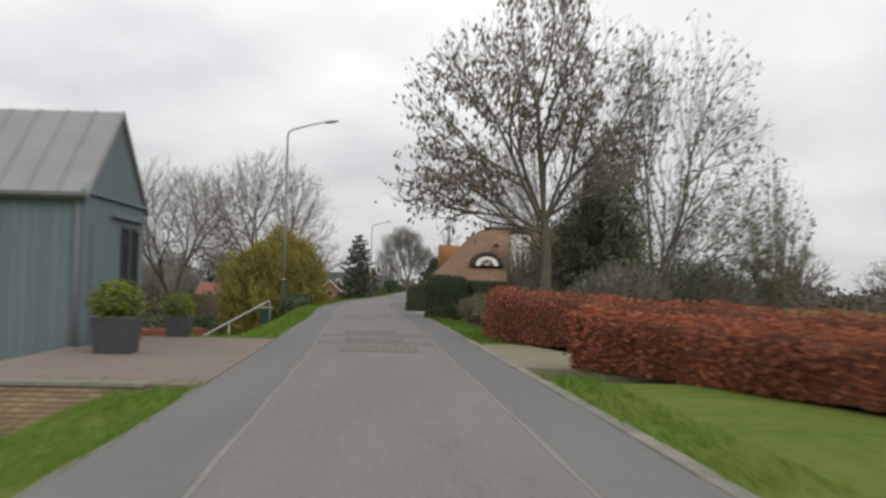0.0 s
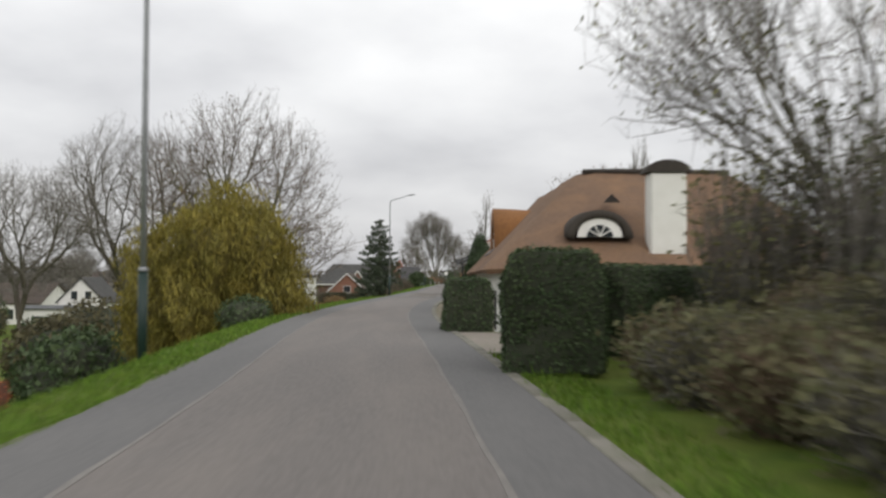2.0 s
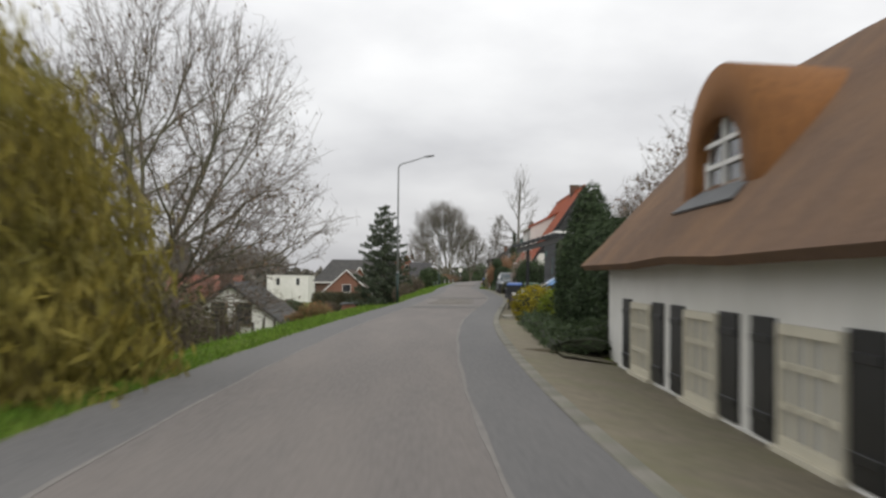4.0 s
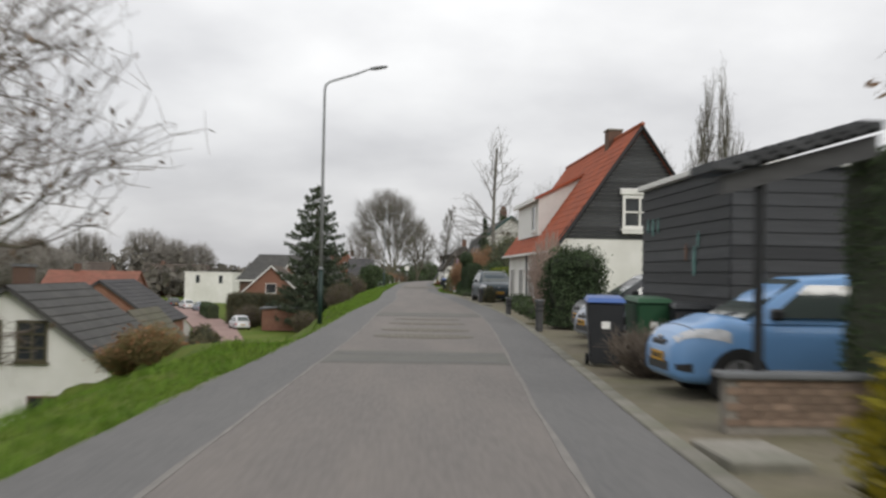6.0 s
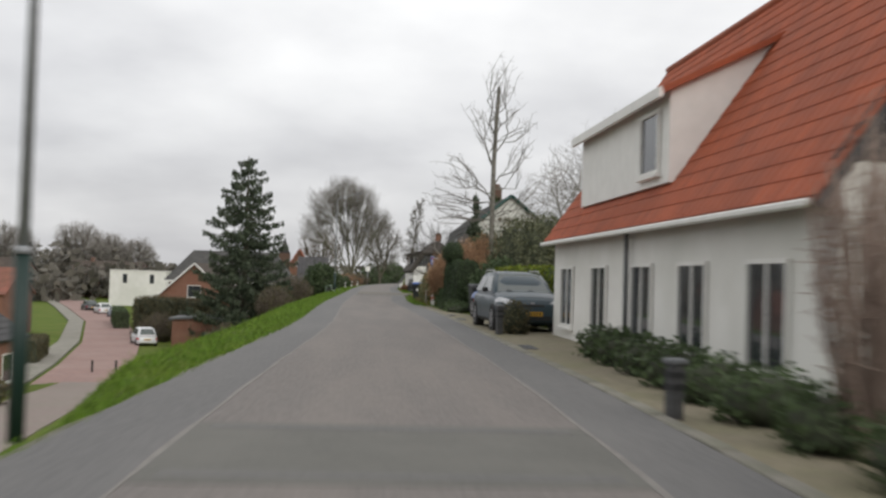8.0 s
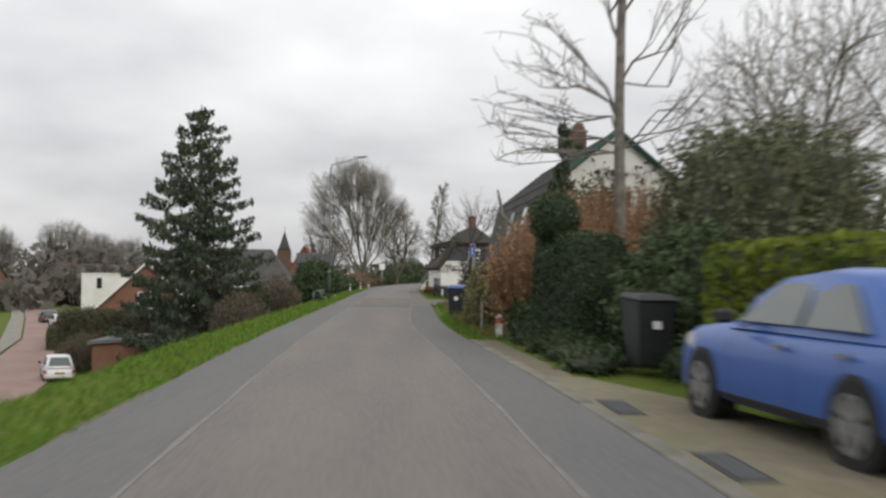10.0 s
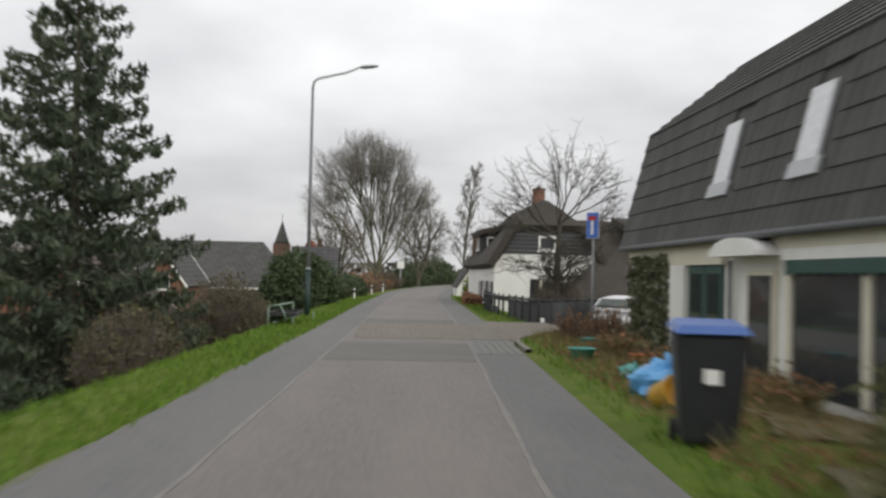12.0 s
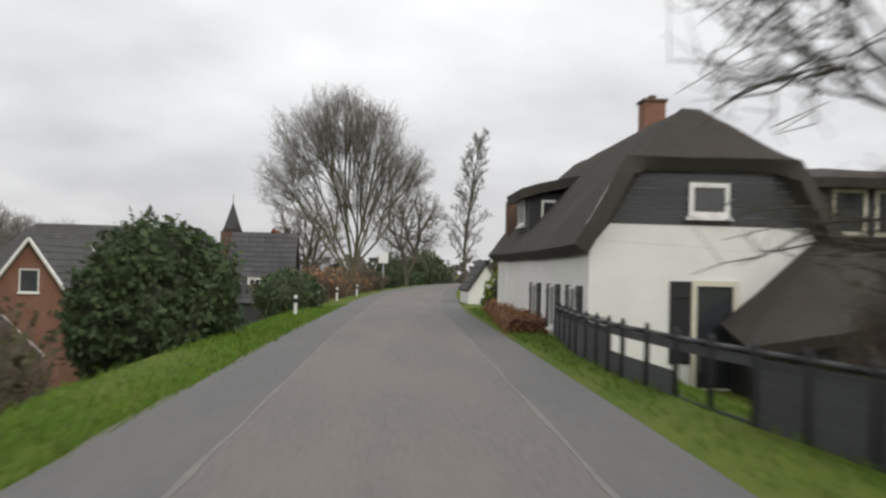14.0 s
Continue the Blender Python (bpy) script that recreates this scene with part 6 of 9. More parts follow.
def build_cart_barn():
    t = thing("cart_barn", 0, 0, 0, 0, "low thatched cart barn with black boarded doors", "barn")
    box("wall", 9.1, 138.75, -1.2, 13.9, 140.15, 0.5, M["black_paint"], t)
    V = [(8.6, 138.0, 0.2), (11.6, 137.8, 0.72), (14.2, 138.0, 0.3), (10.8, 140.2, 2.1), (11.8, 140.2, 2.14), (8.9, 140.2, 0.5), (14.3, 141.2, 0.35)]
    thatch("thatched_roof", V, [(0, 1, 4, 3), (1, 2, 4), (0, 3, 5), (2, 6, 4)], M["thatch_dark"], t, 0.26, 3, 1, 9, "dark weathered thatch")
    for k in range(4):
        d = box("door_leaf", 9.3 + 1.12 * k, 138.66, -1.0, 10.36 + 1.12 * k, 138.74, 0.28, M["black_paint"], t, 0.01)
        box("batten", 9.36 + 1.12 * k, 138.63, -0.1, 10.3 + 1.12 * k, 138.658, 0.02, M["weathered_board"], d)
    for x in (8.95, 11.55, 13.95):
        pipe("post", [(x, 138.25, -1.1), (x, 138.25, 0.5 if x > 10 and x < 13 else 0.12)], 0.06, M["bark_dark"], t, 6)


build_barn()
build_cart_barn()
build_cottage()
build_orange_house()
build_shed()
build_mansard()
build_farmhouse()

# ---- houses on the low land and beyond ----
simple_house("house", -15.1, 53.5, -9.0, 61.2, LOW, -1.5, 0.72, "y", "white_wall", "tile_grey_j", "white gabled house with a grey tiled roof", chimneys=((-13.4, 58.6, 0.6, 1.3),),
             windows=(("y-", -12.68, -1.62, 53.5, 0.95, 1.28, dict(frame_mat="olive_frame", bars=(2, 3), fw=0.08)), ("y-", -11.3, -1.62, 53.5, 0.95, 1.28, dict(frame_mat="olive_frame", bars=(2, 3), fw=0.08)),
                      ("y-", -13.2, -3.9, 53.5, 1.2, 1.25, dict(frame_mat="brick_dark", bars=(2, 1))), ("y-", -10.9, -3.9, 53.5, 1.0, 1.25, dict(frame_mat="brick_dark", bars=(2, 1)))))
simple_house("house", -23.4, 90.4, -15.8, 99.5, LOW, -2.15, 0.5, "y", "brick", "tile_slate_j", "brick house with a dark tiled roof and pale gutter", windows=(("x+", 92.5, -4.4, -15.8, 1.4, 1.4), ("x+", 97, -4.4, -15.8, 1.4, 1.4), ("y-", -19.6, -2.0, 90.4, 1.0, 1.0)))
simple_house("house", -15.4, 73.0, -11.2, 79.2, LOW, -2.95, -0.8, "y", "white_wall", "tile_moss_j", "low white outbuilding with a mossy grey-brown roof", windows=(("x+", 74.6, -4.5, -11.2, 0.7, 0.9), ("x+", 76.8, -4.5, -11.2, 0.7, 0.9)))
simple_house("house", -39, 136, -29, 144, LOW, -1.2, 1.0, "x", "brick", "tile_hazed_j", "brick house with a red tiled roof, its colour dulled as haze", chimneys=((-36, 140, 0.7, 1.8),), windows=(("y-", -32, -4, 136, 1.6, 1.5), ("y-", -36, -4, 136, 1.6, 1.5)), col=0.6)
for k, (hx, hy) in enumerate(((-92, 240), (-74, 236), (-58, 262))):
    simple_house("house", hx, hy, hx + 15, hy + 9, LOW, 0.2, 2.6, "x", "brick", "tile_brown_j", "distant brick terrace house with a brown roof", chimneys=((hx + 4, hy + 4.5, 0.8, 3.4),), windows=tuple(("y-", hx + 2.5 + 3.3 * i, z, hy, 1.5, 1.3) for i in range(4) for z in (-1.6, -4.2)), col=0.8)
simple_house("house", -44.6, 92, -38.9, 99, LOW, -1.7, 1.15, "y", "white_wall", "tile_grey_j", "white house with a steep grey roof", windows=(("y-", -42.6, -1.6, 92, 0.9, 1.1), ("y-", -40.9, -1.6, 92, 0.9, 1.1), ("y-", -41.7, -4.3, 92, 2.4, 1.4)))
simple_house("house", -47.2, 88, -41.3, 91.8, LOW, -2.5, -2.2, "x", "white_wall", "lead", "flat-roofed white annex of a house", windows=(("y-", -45, -4.8, 88, 2.4, 1.4),), col=0)
simple_house("house", -62, 100, -50, 112, LOW, -2.2, 0.3, "x", "white_wall", "tile_brown_j", "white house with a brown roof", windows=(("y-", -54, -4.4, 100, 1.6, 1.4),), col=0.6)
simple_house("house", -11.2, 238, -7.2, 247, LOW, 2.6, 5.9, "y", "brick", "tile_red_j", "red brick house with a tall narrow gable", windows=(("y-", -9.2, 2.6, 238, 0.9, 1.1), ("y-", -10.2, -0.4, 238, 1.0, 1.3), ("y-", -8.2, -0.4, 238, 1.0, 1.3)), chimneys=((-8.0, 243, 0.7, 6.2),), col=0.6)
simple_house("house", -6.5, 183.2, -2.7, 190.8, LOW, -0.6, 3.6, "x", "black_board", "tile_slate_j", "black house with a steep dark slate roof", col=0.5, over=0.2)
simple_house("house", -16.6, 174, -13.4, 184, LOW, 0.4, 2.6, "y", "brick", "tile_grey_j", "brick gable house with white bargeboards", trim="white_paint", windows=(("y-", -15.0, -0.2, 174, 1.0, 1.2),), col=0.6)
simple_house("house", -19.0, 147.5, -10.4, 161, LOW, -2.0, 2.0, "y", "brick", "tile_brown_j", "brick house with a big brown tiled roof", trim="white_paint", windows=(("y-", -14.7, -1.4, 147.5, 1.3, 1.2), ("x+", 151, -4.4, -10.4, 1.4, 1.4), ("x+", 156, -4.4, -10.4, 1.4, 1.4)), col=0.5)
simple_house("garage", -13.4, 128.2, -9.5, 133, -4.9, -2.55, -2.4, "y", "brick", "lead", "small brick garage with a flat grey roof", col=0)


def build_cube_house():
    t = thing("house", 0, 0, 0, 0, "modern white cube house with a flat roof", "house")
    box("wall", -39.4, 219, LOW, -30.2, 230, 0.85, M["white_wall"], t)
    box("parapet", -39.5, 218.9, 0.85, -30.1, 230.1, 0.97, M["white_paint"], t)
    for u in (-36.9, -32.5):
        window(t, "y-", u, -1.2, 219, 0.7, 1.5, "black_paint", (1, 1), False)


def build_hall():
    t = thing("hall", 0, 0, 0, 0, "long brick hall with a big dark tiled hipped roof", "hall")
    box("wall", -25, 192, LOW, -8, 203, -0.1, M["brick_dark"], t)
    e = [(-25.6, 191.4, -0.2), (-7.4, 191.4, -0.2), (-7.4, 203.6, -0.2), (-25.6, 203.6, -0.2)]
    r = [(-22.5, 197.5, 4.2), (-10.5, 197.5, 4.2)]
    for a, b, c, d in ((e[0], e[1], r[1], r[0]), (e[2], e[3], r[0], r[1])):
        slab("roof", [a, b, c, d], 0.14, M["tile_grey_j"], t)
        tiled_slab("roof_tiles", *[(p[0], p[1], p[2] + 0.012) for p in (a, b, c, d)], M["tile_grey_j"], t, 0.4, 0.5)
    for a, b, c in ((e[1], e[2], r[1]), (e[3], e[0], r[0])):
        slab("roof", [a, b, c], 0.14, M["tile_grey_j"], t)
    box("fascia", -25.6, 191.3, -0.42, -7.4, 191.42, -0.2, M["white_paint"], t)
    for u in (-22, -18, -14, -10.5):
        window(t, "y-", u, -2.4, 192, 1.6, 1.4, "white_paint", (2, 1), True)
    # roof window of the black house in front
    d = thing("roof_dormer", 0, 0, 0, 0, "white roof window set in a dark slate roof", "dormer")
    box("cheek", -5.3, 184.0, -0.1, -4.4, 185.6, 0.78, M["white_paint"], d, 0.01)
    box("lid", -5.4, 183.9, 0.783, -4.3, 185.8, 0.86, M["lead"], d, 0.01)
    window(d, "y-", -4.85, 0.0, 184.0, 0.7, 0.68, "white_paint", (2, 1), False)
    s = thing("church_spire", -10.2, 212, 0, 0, "slim slate church spire above the roofs", "church")
    box("tower", -0.9, -0.9, LOW, 0.9, 0.9, 4.5, M["brick_dark"], s)
    pipe("spire", [(0, 0, 4.45), (0, 0, 4.9), (0, 0, 7.1)], [0.95, 0.75, 0.03], M["tile_grey"], s, 8)
    pipe("weather_vane", [(0, 0, 7.0), (0, 0, 7.9)], 0.025, M["plastic"], s, 4)


build_cube_house()
build_hall()

# ---- paving, path and street ----
def line_ribbon(name, pts, w, z_up, mat, parent=None, step_l=1.0, label=""):
    """A paved strip that follows points (x, y, z)."""
    P = []
    for a, b in zip(pts, pts[1:]):
        a, b = Vector(a), Vector(b)
        k = max(1, int((b - a).length / step_l))
        P += [a.lerp(b, i / k) for i in range(k)]
    P.append(Vector(pts[-1]))
    V, F = [], []
    for i, p in enumerate(P):
        d = P[min(i + 2, len(P) - 1)] - P[max(i - 2, 0)]
        wide = w[0] + (w[1] - w[0]) * min(1, 2 * i / len(P)) if isinstance(w, tuple) else w
        n = Vector((d.y, -d.x, 0)).normalized() * (wide / 2)
        for q in (p - n - Vector((0, 0, 0.12)), p - n, p + n, p + n - Vector((0, 0, 0.12))):
            V.append(q + Vector((0, 0, z_up)))
    for i in range(len(P) - 1):
        for k in range(3):
            F.append((i * 4 + k, i * 4 + k + 1, (i + 1) * 4 + k + 1, (i + 1) * 4 + k))
    return put(name, mesh_of(V, F, name), mat, parent, label)


tagged(line_ribbon("path", PATH_DOWN, (1.15, 2.4), -0.015, M["path_brick"]), "reddish brick path running down the grass bank", "path", kind="structure")
tagged(line_ribbon("path", PATH_ARM, (0.8, 0.7), -0.02, M["path_brick"]), "grey-brown paved arm of the path towards the low garden", "path", kind="structure")
tagged(line_ribbon("street", [(x, y, LOW - 0.02) for x, y, z in STREET], 4.5, 0.13, M["klinker_red"]), "village street paved with pinkish red brick", "road", kind="structure")
tagged(line_ribbon("street_footway", [(x - 3.4, y, LOW - 0.02) for x, y, z in STREET], 1.6, 0.17, M["concrete"]), "pale slab footway along the village street", "pavement", kind="structure")


def flat(name, pts, z, mat, label, category="paving", kind="structure"):
    """Level paving with an outline of (x, y)."""
    ob = prism(name, pts, "z", z - 0.15, z, M[mat])
    return tagged(ob, label, category, kind=kind)


def between(fa, fb, y0, y1, n=12):
    ys = np.linspace(y0, y1, n)
    return [(float(fa(y)), float(y)) for y in ys] + [(float(fb(y)), float(y)) for y in reversed(ys)]


R = lambda d: (lambda y: right(y) + d)


def sloped(name, fa, fb, y0, y1, za, zb, mat):
    """Paving between two lines that lies at height za along the first and zb along the second."""
    V, F, ys = [], [], np.linspace(y0, y1, 14)
    for y in ys:
        a, b = float(fa(y)), float(fb(y))
        V += [(a, y, za - 0.15), (a, y, za), (b, y, zb), (b, y, zb - 0.15)]
    F = [(j * 4 + i, j * 4 + (i + 1) % 4, (j + 1) * 4 + (i + 1) % 4, (j + 1) * 4 + i) for j in range(len(ys) - 1) for i in range(4)]
    return put(name, mesh_of(V, F + [(0, 1, 2, 3), tuple(len(V) - 1 - k for k in range(4))], name), mat)


flat("driveway", between(lambda y: left(y) - 3.55, lambda y: left(y) - 0.02, -43.98, -33.4), 0.004, "yard_brick", "brownish brick yard in front of the barn")
flat("driveway", [(float(right(-39.6)), -39.6), (float(right(-33.6)), -33.6), (4.4, -32.9), (5.2, -36.2), (14, -40.0), (14, -42.5), (5.6, -41.6), (4.3, -40.0)], -0.03, "moss_pave", "brown gravelly drive between two beech hedges")
flat("driveway", between(R(0.0), R(2.6), -12.0, -5.3, 6), -0.004, "drive", "paved drive between dark hedges")
tagged(sloped("pavement", R(0.15), lambda y: 3.19, -0.5, 15.4, -0.03, -0.27, M["moss_pave"]), "mossy slab pavement sloping to the cottage wall", "pavement", kind="structure")
flat("pavement", between(R(0.15), R(0.95), 15.4, 28.6), -0.05, "moss_pave", "mossy narrow pavement beside the gardens", "pavement")
flat("forecourt", [(float(right(28.6)) + 0.15, 28.6), (float(right(38)) + 0.15, 38.0), (float(right(46.6)) + 0.15, 46.6), (float(right(50.5)) + 0.15, 50.5), (12.5, 50.5), (12.5, 31.2), (3.6, 31.2), (3.5, 28.6)], -0.075, "moss_pave", "worn brown brick forecourt with parked cars")
flat("pavement", between(R(0.15), lambda y: float(np.interp(y, [46, 56, 72, 82, 85.5], [0.5, 1.2, 2.6, 1.7, 0.7])) + right(y), 50.5, 85.5), -0.03, "moss_pave", "mossy brown slab pavement with parked cars", "pavement")
flat("pavement", between(R(0.15), R(0.62), 85.5, 93), -0.03, "moss_pave", "narrow mossy brown strip behind the kerb", "pavement")
flat("side_road", [(float(right(116.4)) - 0.02, 116.4), (4.52, 118.4), (4.97, 119.85), (5.65, 121.65), (6.4, 123.3), (6.5, 126.9), (float(right(126.9)) - 0.02, 126.9), (float(right(121)) - 0.02, 121.0)], -0.006, "side_brick", "brown brick side turning by the farmhouse")
t = thing("yard_ramp", 0, 0, 0, 0, "brown brick ramp from the turning down into the yard", "paving", kind="structure")
slab("paving", [(6.39, 123.3, -0.008), (6.49, 126.9, -0.008), (9.4, 128.6, -0.615), (8.9, 124.0, -0.615)], 0.12, M["side_brick"], t)
flat("yard", [(6.0, 124.5), (7.0, 122.0), (13.0, 124), (14.5, 138.8), (9.0, 138.8), (6.9, 128.5)], -0.62, "side_brick", "brown brick yard before the thatched barn")
# dark patches, drains and the raised tables
for y in (79.2, 82.4, 66.5):
    d = thing("drain_cover", float(right(y)) + 0.42, y, -0.028, -2, "dark wet iron gully grate by the kerb", "drain")
    box("frame", -0.14, -0.55, -0.03, 0.14, 0.55, 0.008, M["plastic"], d, 0.004)
    for k in range(9):
        box("bar", -0.1, -0.5 + 0.115 * k, 0.009, 0.1, -0.45 + 0.115 * k, 0.014, M["lead"], d)
for y0, y1 in ((112.8, 116.8), (125.0, 127.0), (36.6, 38.8), (53.0, 55.5), (-34.6, -33.9), (-31.2, -30.5)):
    ribbon("dark_band", lambda y: LANE_L(y) + 0.02, lambda y: LANE_R(y) - 0.02, y0, y1, 0.005, M["patch"], road, (y1 - y0) / 4, 0.02)
def bed(name, y0, y1, fa, fb, dz, mat, label):
    """A bed of earth that follows the ground."""
    ys, V, F = np.arange(y0, y1 + 0.01, 0.75), [], []
    for y in ys:
        xs = np.linspace(float(fa(y)), float(fb(y)), 7)
        V += [(x, y, z + dz + 0.03 * noise.noise((x * 2, y * 2, 1))) for x, z in zip(xs, ground_z(xs, np.full(7, y)))]
    F = [(j * 7 + i, j * 7 + i + 1, (j + 1) * 7 + i + 1, (j + 1) * 7 + i) for j in range(len(ys) - 1) for i in range(6)]
    tagged(put(name, mesh_of(V, F, name), M[mat], smooth=True), label, "garden bed", kind="structure")


bed("garden_bed", 106, 119.4, lambda y: right(y) + 1.5 + 0.3 * math.sin(y * 1.3), lambda y: 7.3, 0.05, "soil", "bare brown earth of the neglected front garden")
bed("garden_bed", 94, 104.5, lambda y: right(y) + 1.0 + 0.2 * math.sin(y * 1.7), lambda y: 9.5, 0.04, "soil", "shaded brown earth under the hedge and bushes")
bed("garden_bed", 14.4, 29.0, lambda y: right(y) + 0.97, lambda y: 8.0, 0.06, "soil", "brown earth under the garden shrubs")
for k in range(6):
    ribbon("brick_course", lambda y, k=k: right(y) - 0.86 + 0.144 * k, lambda y, k=k: right(y) - 0.735 + 0.144 * k, 114.4, 119.6, 0.003, M["klinker_grey"], road, 0.4, 0.02)
tagged(line_ribbon("kerb", [(4.44, 115.6, 0.0), (4.46, 116.4, 0.0), (4.57, 118.4, 0.0), (4.7, 119.1, 0.0)], 0.11, 0.01, M["kerb"]), "pale concrete kerb curving into the side turning", "kerb", kind="structure")

# ---- things along the road ----
def lamp(x, y, z, top, ex, ey, ez):
    t = thing("street_lamp", x, y, z, 0, "tall galvanised street lamp with dark green foot on the verge", "street lamp", "street lamps")
    dx, dy = ex - x, ey - y
    h = top - z
    pipe("foot", [(0, 0, -0.4), (0, 0, 1.5)], 0.085, M["green_paint"], t, 12, "dark green foot")
    pipe("collar", [(0, 0, 1.5), (0, 0, 1.58)], [0.1, 0.07], M["steel"], t, 12)
    pts = [(0, 0, 1.56), (0, 0, 4.5), (0, 0, h - 0.25), (dx * 0.02, dy * 0.02, h - 0.08), (dx * 0.08, dy * 0.08, h + 0.03), (dx * 0.5, dy * 0.5, h + 0.27), (dx * 0.74, dy * 0.74, ez - z - 0.03)]
    pipe("pole", pts, [0.062, 0.055, 0.042, 0.04, 0.038, 0.034, 0.03], M["steel"], t, 10)
    d = Vector((dx, dy, 0)).normalized()
    s = Vector((-d.y, d.x, 0))
    bm = bmesh.new()
    prof = [(0.72, 0.05, -0.02, 0.05), (0.80, 0.11, -0.045, 0.06), (0.93, 0.12, -0.03, 0.055), (1.0, 0.05, 0.0, 0.03)]
    rings = []
    for f, w, lo, hi in prof:
        c = Vector((dx * f, dy * f, ez - z - 0.02 + (f - 0.9) * 0.25))
        rings.append([bm.verts.new(c + s * a * w + Vector((0, 0, b))) for a, b in ((-1, lo * 0.4), (-0.6, hi), (0.6, hi), (1, lo * 0.4), (0.6, lo), (-0.6, lo))])
    for a, b in zip(rings, rings[1:]):
        for k in range(6):
            bm.faces.new((a[k], a[(k + 1) % 6], b[(k + 1) % 6], b[k]))
    bm.faces.new(rings[0]); bm.faces.new(rings[-1])
    bmesh.ops.recalc_face_normals(bm, faces=list(bm.faces))
    part("lantern", bm, M["lead"], t, "grey lantern")
    return t


lamp(-3.85, -11.65, -0.1, 8.1, -1.55, -12.1, 8.5)
lamp(-2.78, 57.3, -0.1, 7.97, -0.58, 56.6, 8.45)
lamp(-0.71, 129.8, -0.1, 7.55, 1.38, 130.1, 8.08)


# ---- cars ----
def car(name, x, y, z, rz, label, paint, L=4.0, W=1.7, H=1.48, belt=0.92, hood=0.86, base=2.5, front=0.78, wr=0.3, ws=0.28, rf=0.08, rb=-0.36, rear=-0.49, deck=0.0, group="parked cars", rails=False, tail_h=0.75, plate_rear=True):
    """A car that points along its own +x. ws, rf, rb, rear: foot of the windscreen, front and back of the roof, foot of the rear
    window, as parts of its length from the middle; deck: the height of a boot behind, if any."""
    t = thing(name, x, y, z, rz, label, "car", group)
    h = L / 2
    hw = W / 2
    bz = 0.2
    # body below the windows, lofted from the tail to the nose
    dk = deck or belt
    st = [(-h, 0.70, 0.36, dk - 0.30), (-h + 0.035, 0.84, 0.29, dk - 0.16), (-h + 0.12, 0.92, 0.24, dk - 0.06), (-h + 0.34, 0.98, 0.2, dk), (rear * L + 0.15, 1.0, bz, belt), (-0.1 * L, 1.0, bz, belt - 0.01), (ws * L - 0.1, 1.0, bz, belt - 0.015),
          (ws * L + 0.25, 0.99, bz, hood + 0.05), (h - 0.5, 0.965, 0.2, hood), (h - 0.26, 0.93, 0.2, hood - 0.075), (h - 0.11, 0.87, 0.21, hood - 0.15), (h - 0.035, 0.79, 0.25, hood - 0.235), (h, 0.66, 0.31, hood - 0.34)]
    sx, sk, sl, sh = (np.array([q[i] for q in st]) for i in range(4))
    X = np.unique(np.concatenate([np.linspace(-h, h, 38), sx]))
    soft = lambda v: np.convolve(np.pad(np.interp(np.linspace(-h, h, 161), sx, v), 2, mode="edge"), np.ones(5) / 5, "valid")
    at_k, at_l, at_h = ((lambda x, u=soft(v): np.interp(x, np.linspace(-h, h, 161), u)) for v in (sk, sl, sh))
    RU = [-0.86, -0.97, -1.0, -1.0, -0.985, -0.945, -0.86, -0.6, -0.25, 0.25, 0.6, 0.86, 0.945, 0.985, 1.0, 1.0, 0.97, 0.86]
    RV = [0.0, 0.06, 0.16, 0.5, 0.72, 0.88, 0.965, 1.0, 1.02, 1.02, 1.0, 0.965, 0.88, 0.72, 0.5, 0.16, 0.06, 0.0]
    n = len(RU)

    def spot(x, k):
        """A place on the body: x along it, k round its section from sill to sill."""
        w, lo, hi = hw * float(at_k(x)), float(at_l(x)), float(at_h(x))
        return Vector((x, w * float(np.interp(k, range(n), RU)), lo + (hi - lo) * float(np.interp(k, range(n), RV))))

    V, F = [], []
    for xx in X:
        V += [spot(float(xx), k) for k in range(n)]
    for i in range(len(X) - 1):
        for k in range(n):
            q = (k + 1) % n
            F.append((i * n + k, i * n + q, (i + 1) * n + q, (i + 1) * n + k))
    F += [tuple(range(n)), tuple((len(X) - 1) * n + k for k in range(n))]
    bm = bmesh.new(); bm.from_mesh(mesh_of(V, F))
    bmesh.ops.recalc_face_normals(bm, faces=list(bm.faces))
    part("body", bm, paint, t, smooth=True)

    def skin(nm, x0, x1, ka, kb, mat, out=0.007, nx=6, nk=4, label="", side=1):
        """A panel that lies on the body: from x0 to x1, between the section places ka(f) and kb(f), on one side or the other."""
        V, F = [], []
        for lay in (out, -0.02):
            for i in range(nx + 1):
                f = i / nx
                x = x0 + (x1 - x0) * f
                for j in range(nk + 1):
                    k = ka(f) + (kb(f) - ka(f)) * j / nk
                    p = spot(x, k)
                    nrm = (spot(x + 0.02, k) - spot(x - 0.02, k)).cross(spot(x, k + 0.15) - spot(x, k - 0.15)).normalized()
                    c = Vector((x * 0.55, 0, 0.5))
                    nrm = nrm if nrm.dot(p - c) > 0 else -nrm
                    p = p + nrm * lay
                    V.append((p.x, p.y * side, p.z))
        m = nk + 1
        g = (nx + 1) * m
        for i in range(nx):
            for j in range(nk):
                F.append((i * m + j, (i + 1) * m + j, (i + 1) * m + j + 1, i * m + j + 1))
        edge = [i * m for i in range(nx + 1)] + [nx * m + j for j in range(1, nk + 1)] + [i * m + nk for i in range(nx - 1, -1, -1)] + [j for j in range(nk - 1, 0, -1)]
        for i, e in enumerate(edge):
            q = edge[(i + 1) % len(edge)]
            F.append((e, q, g + q, g + e))
        bm = bmesh.new(); bm.from_mesh(mesh_of(V, F))
        bmesh.ops.recalc_face_normals(bm, faces=list(bm.faces))
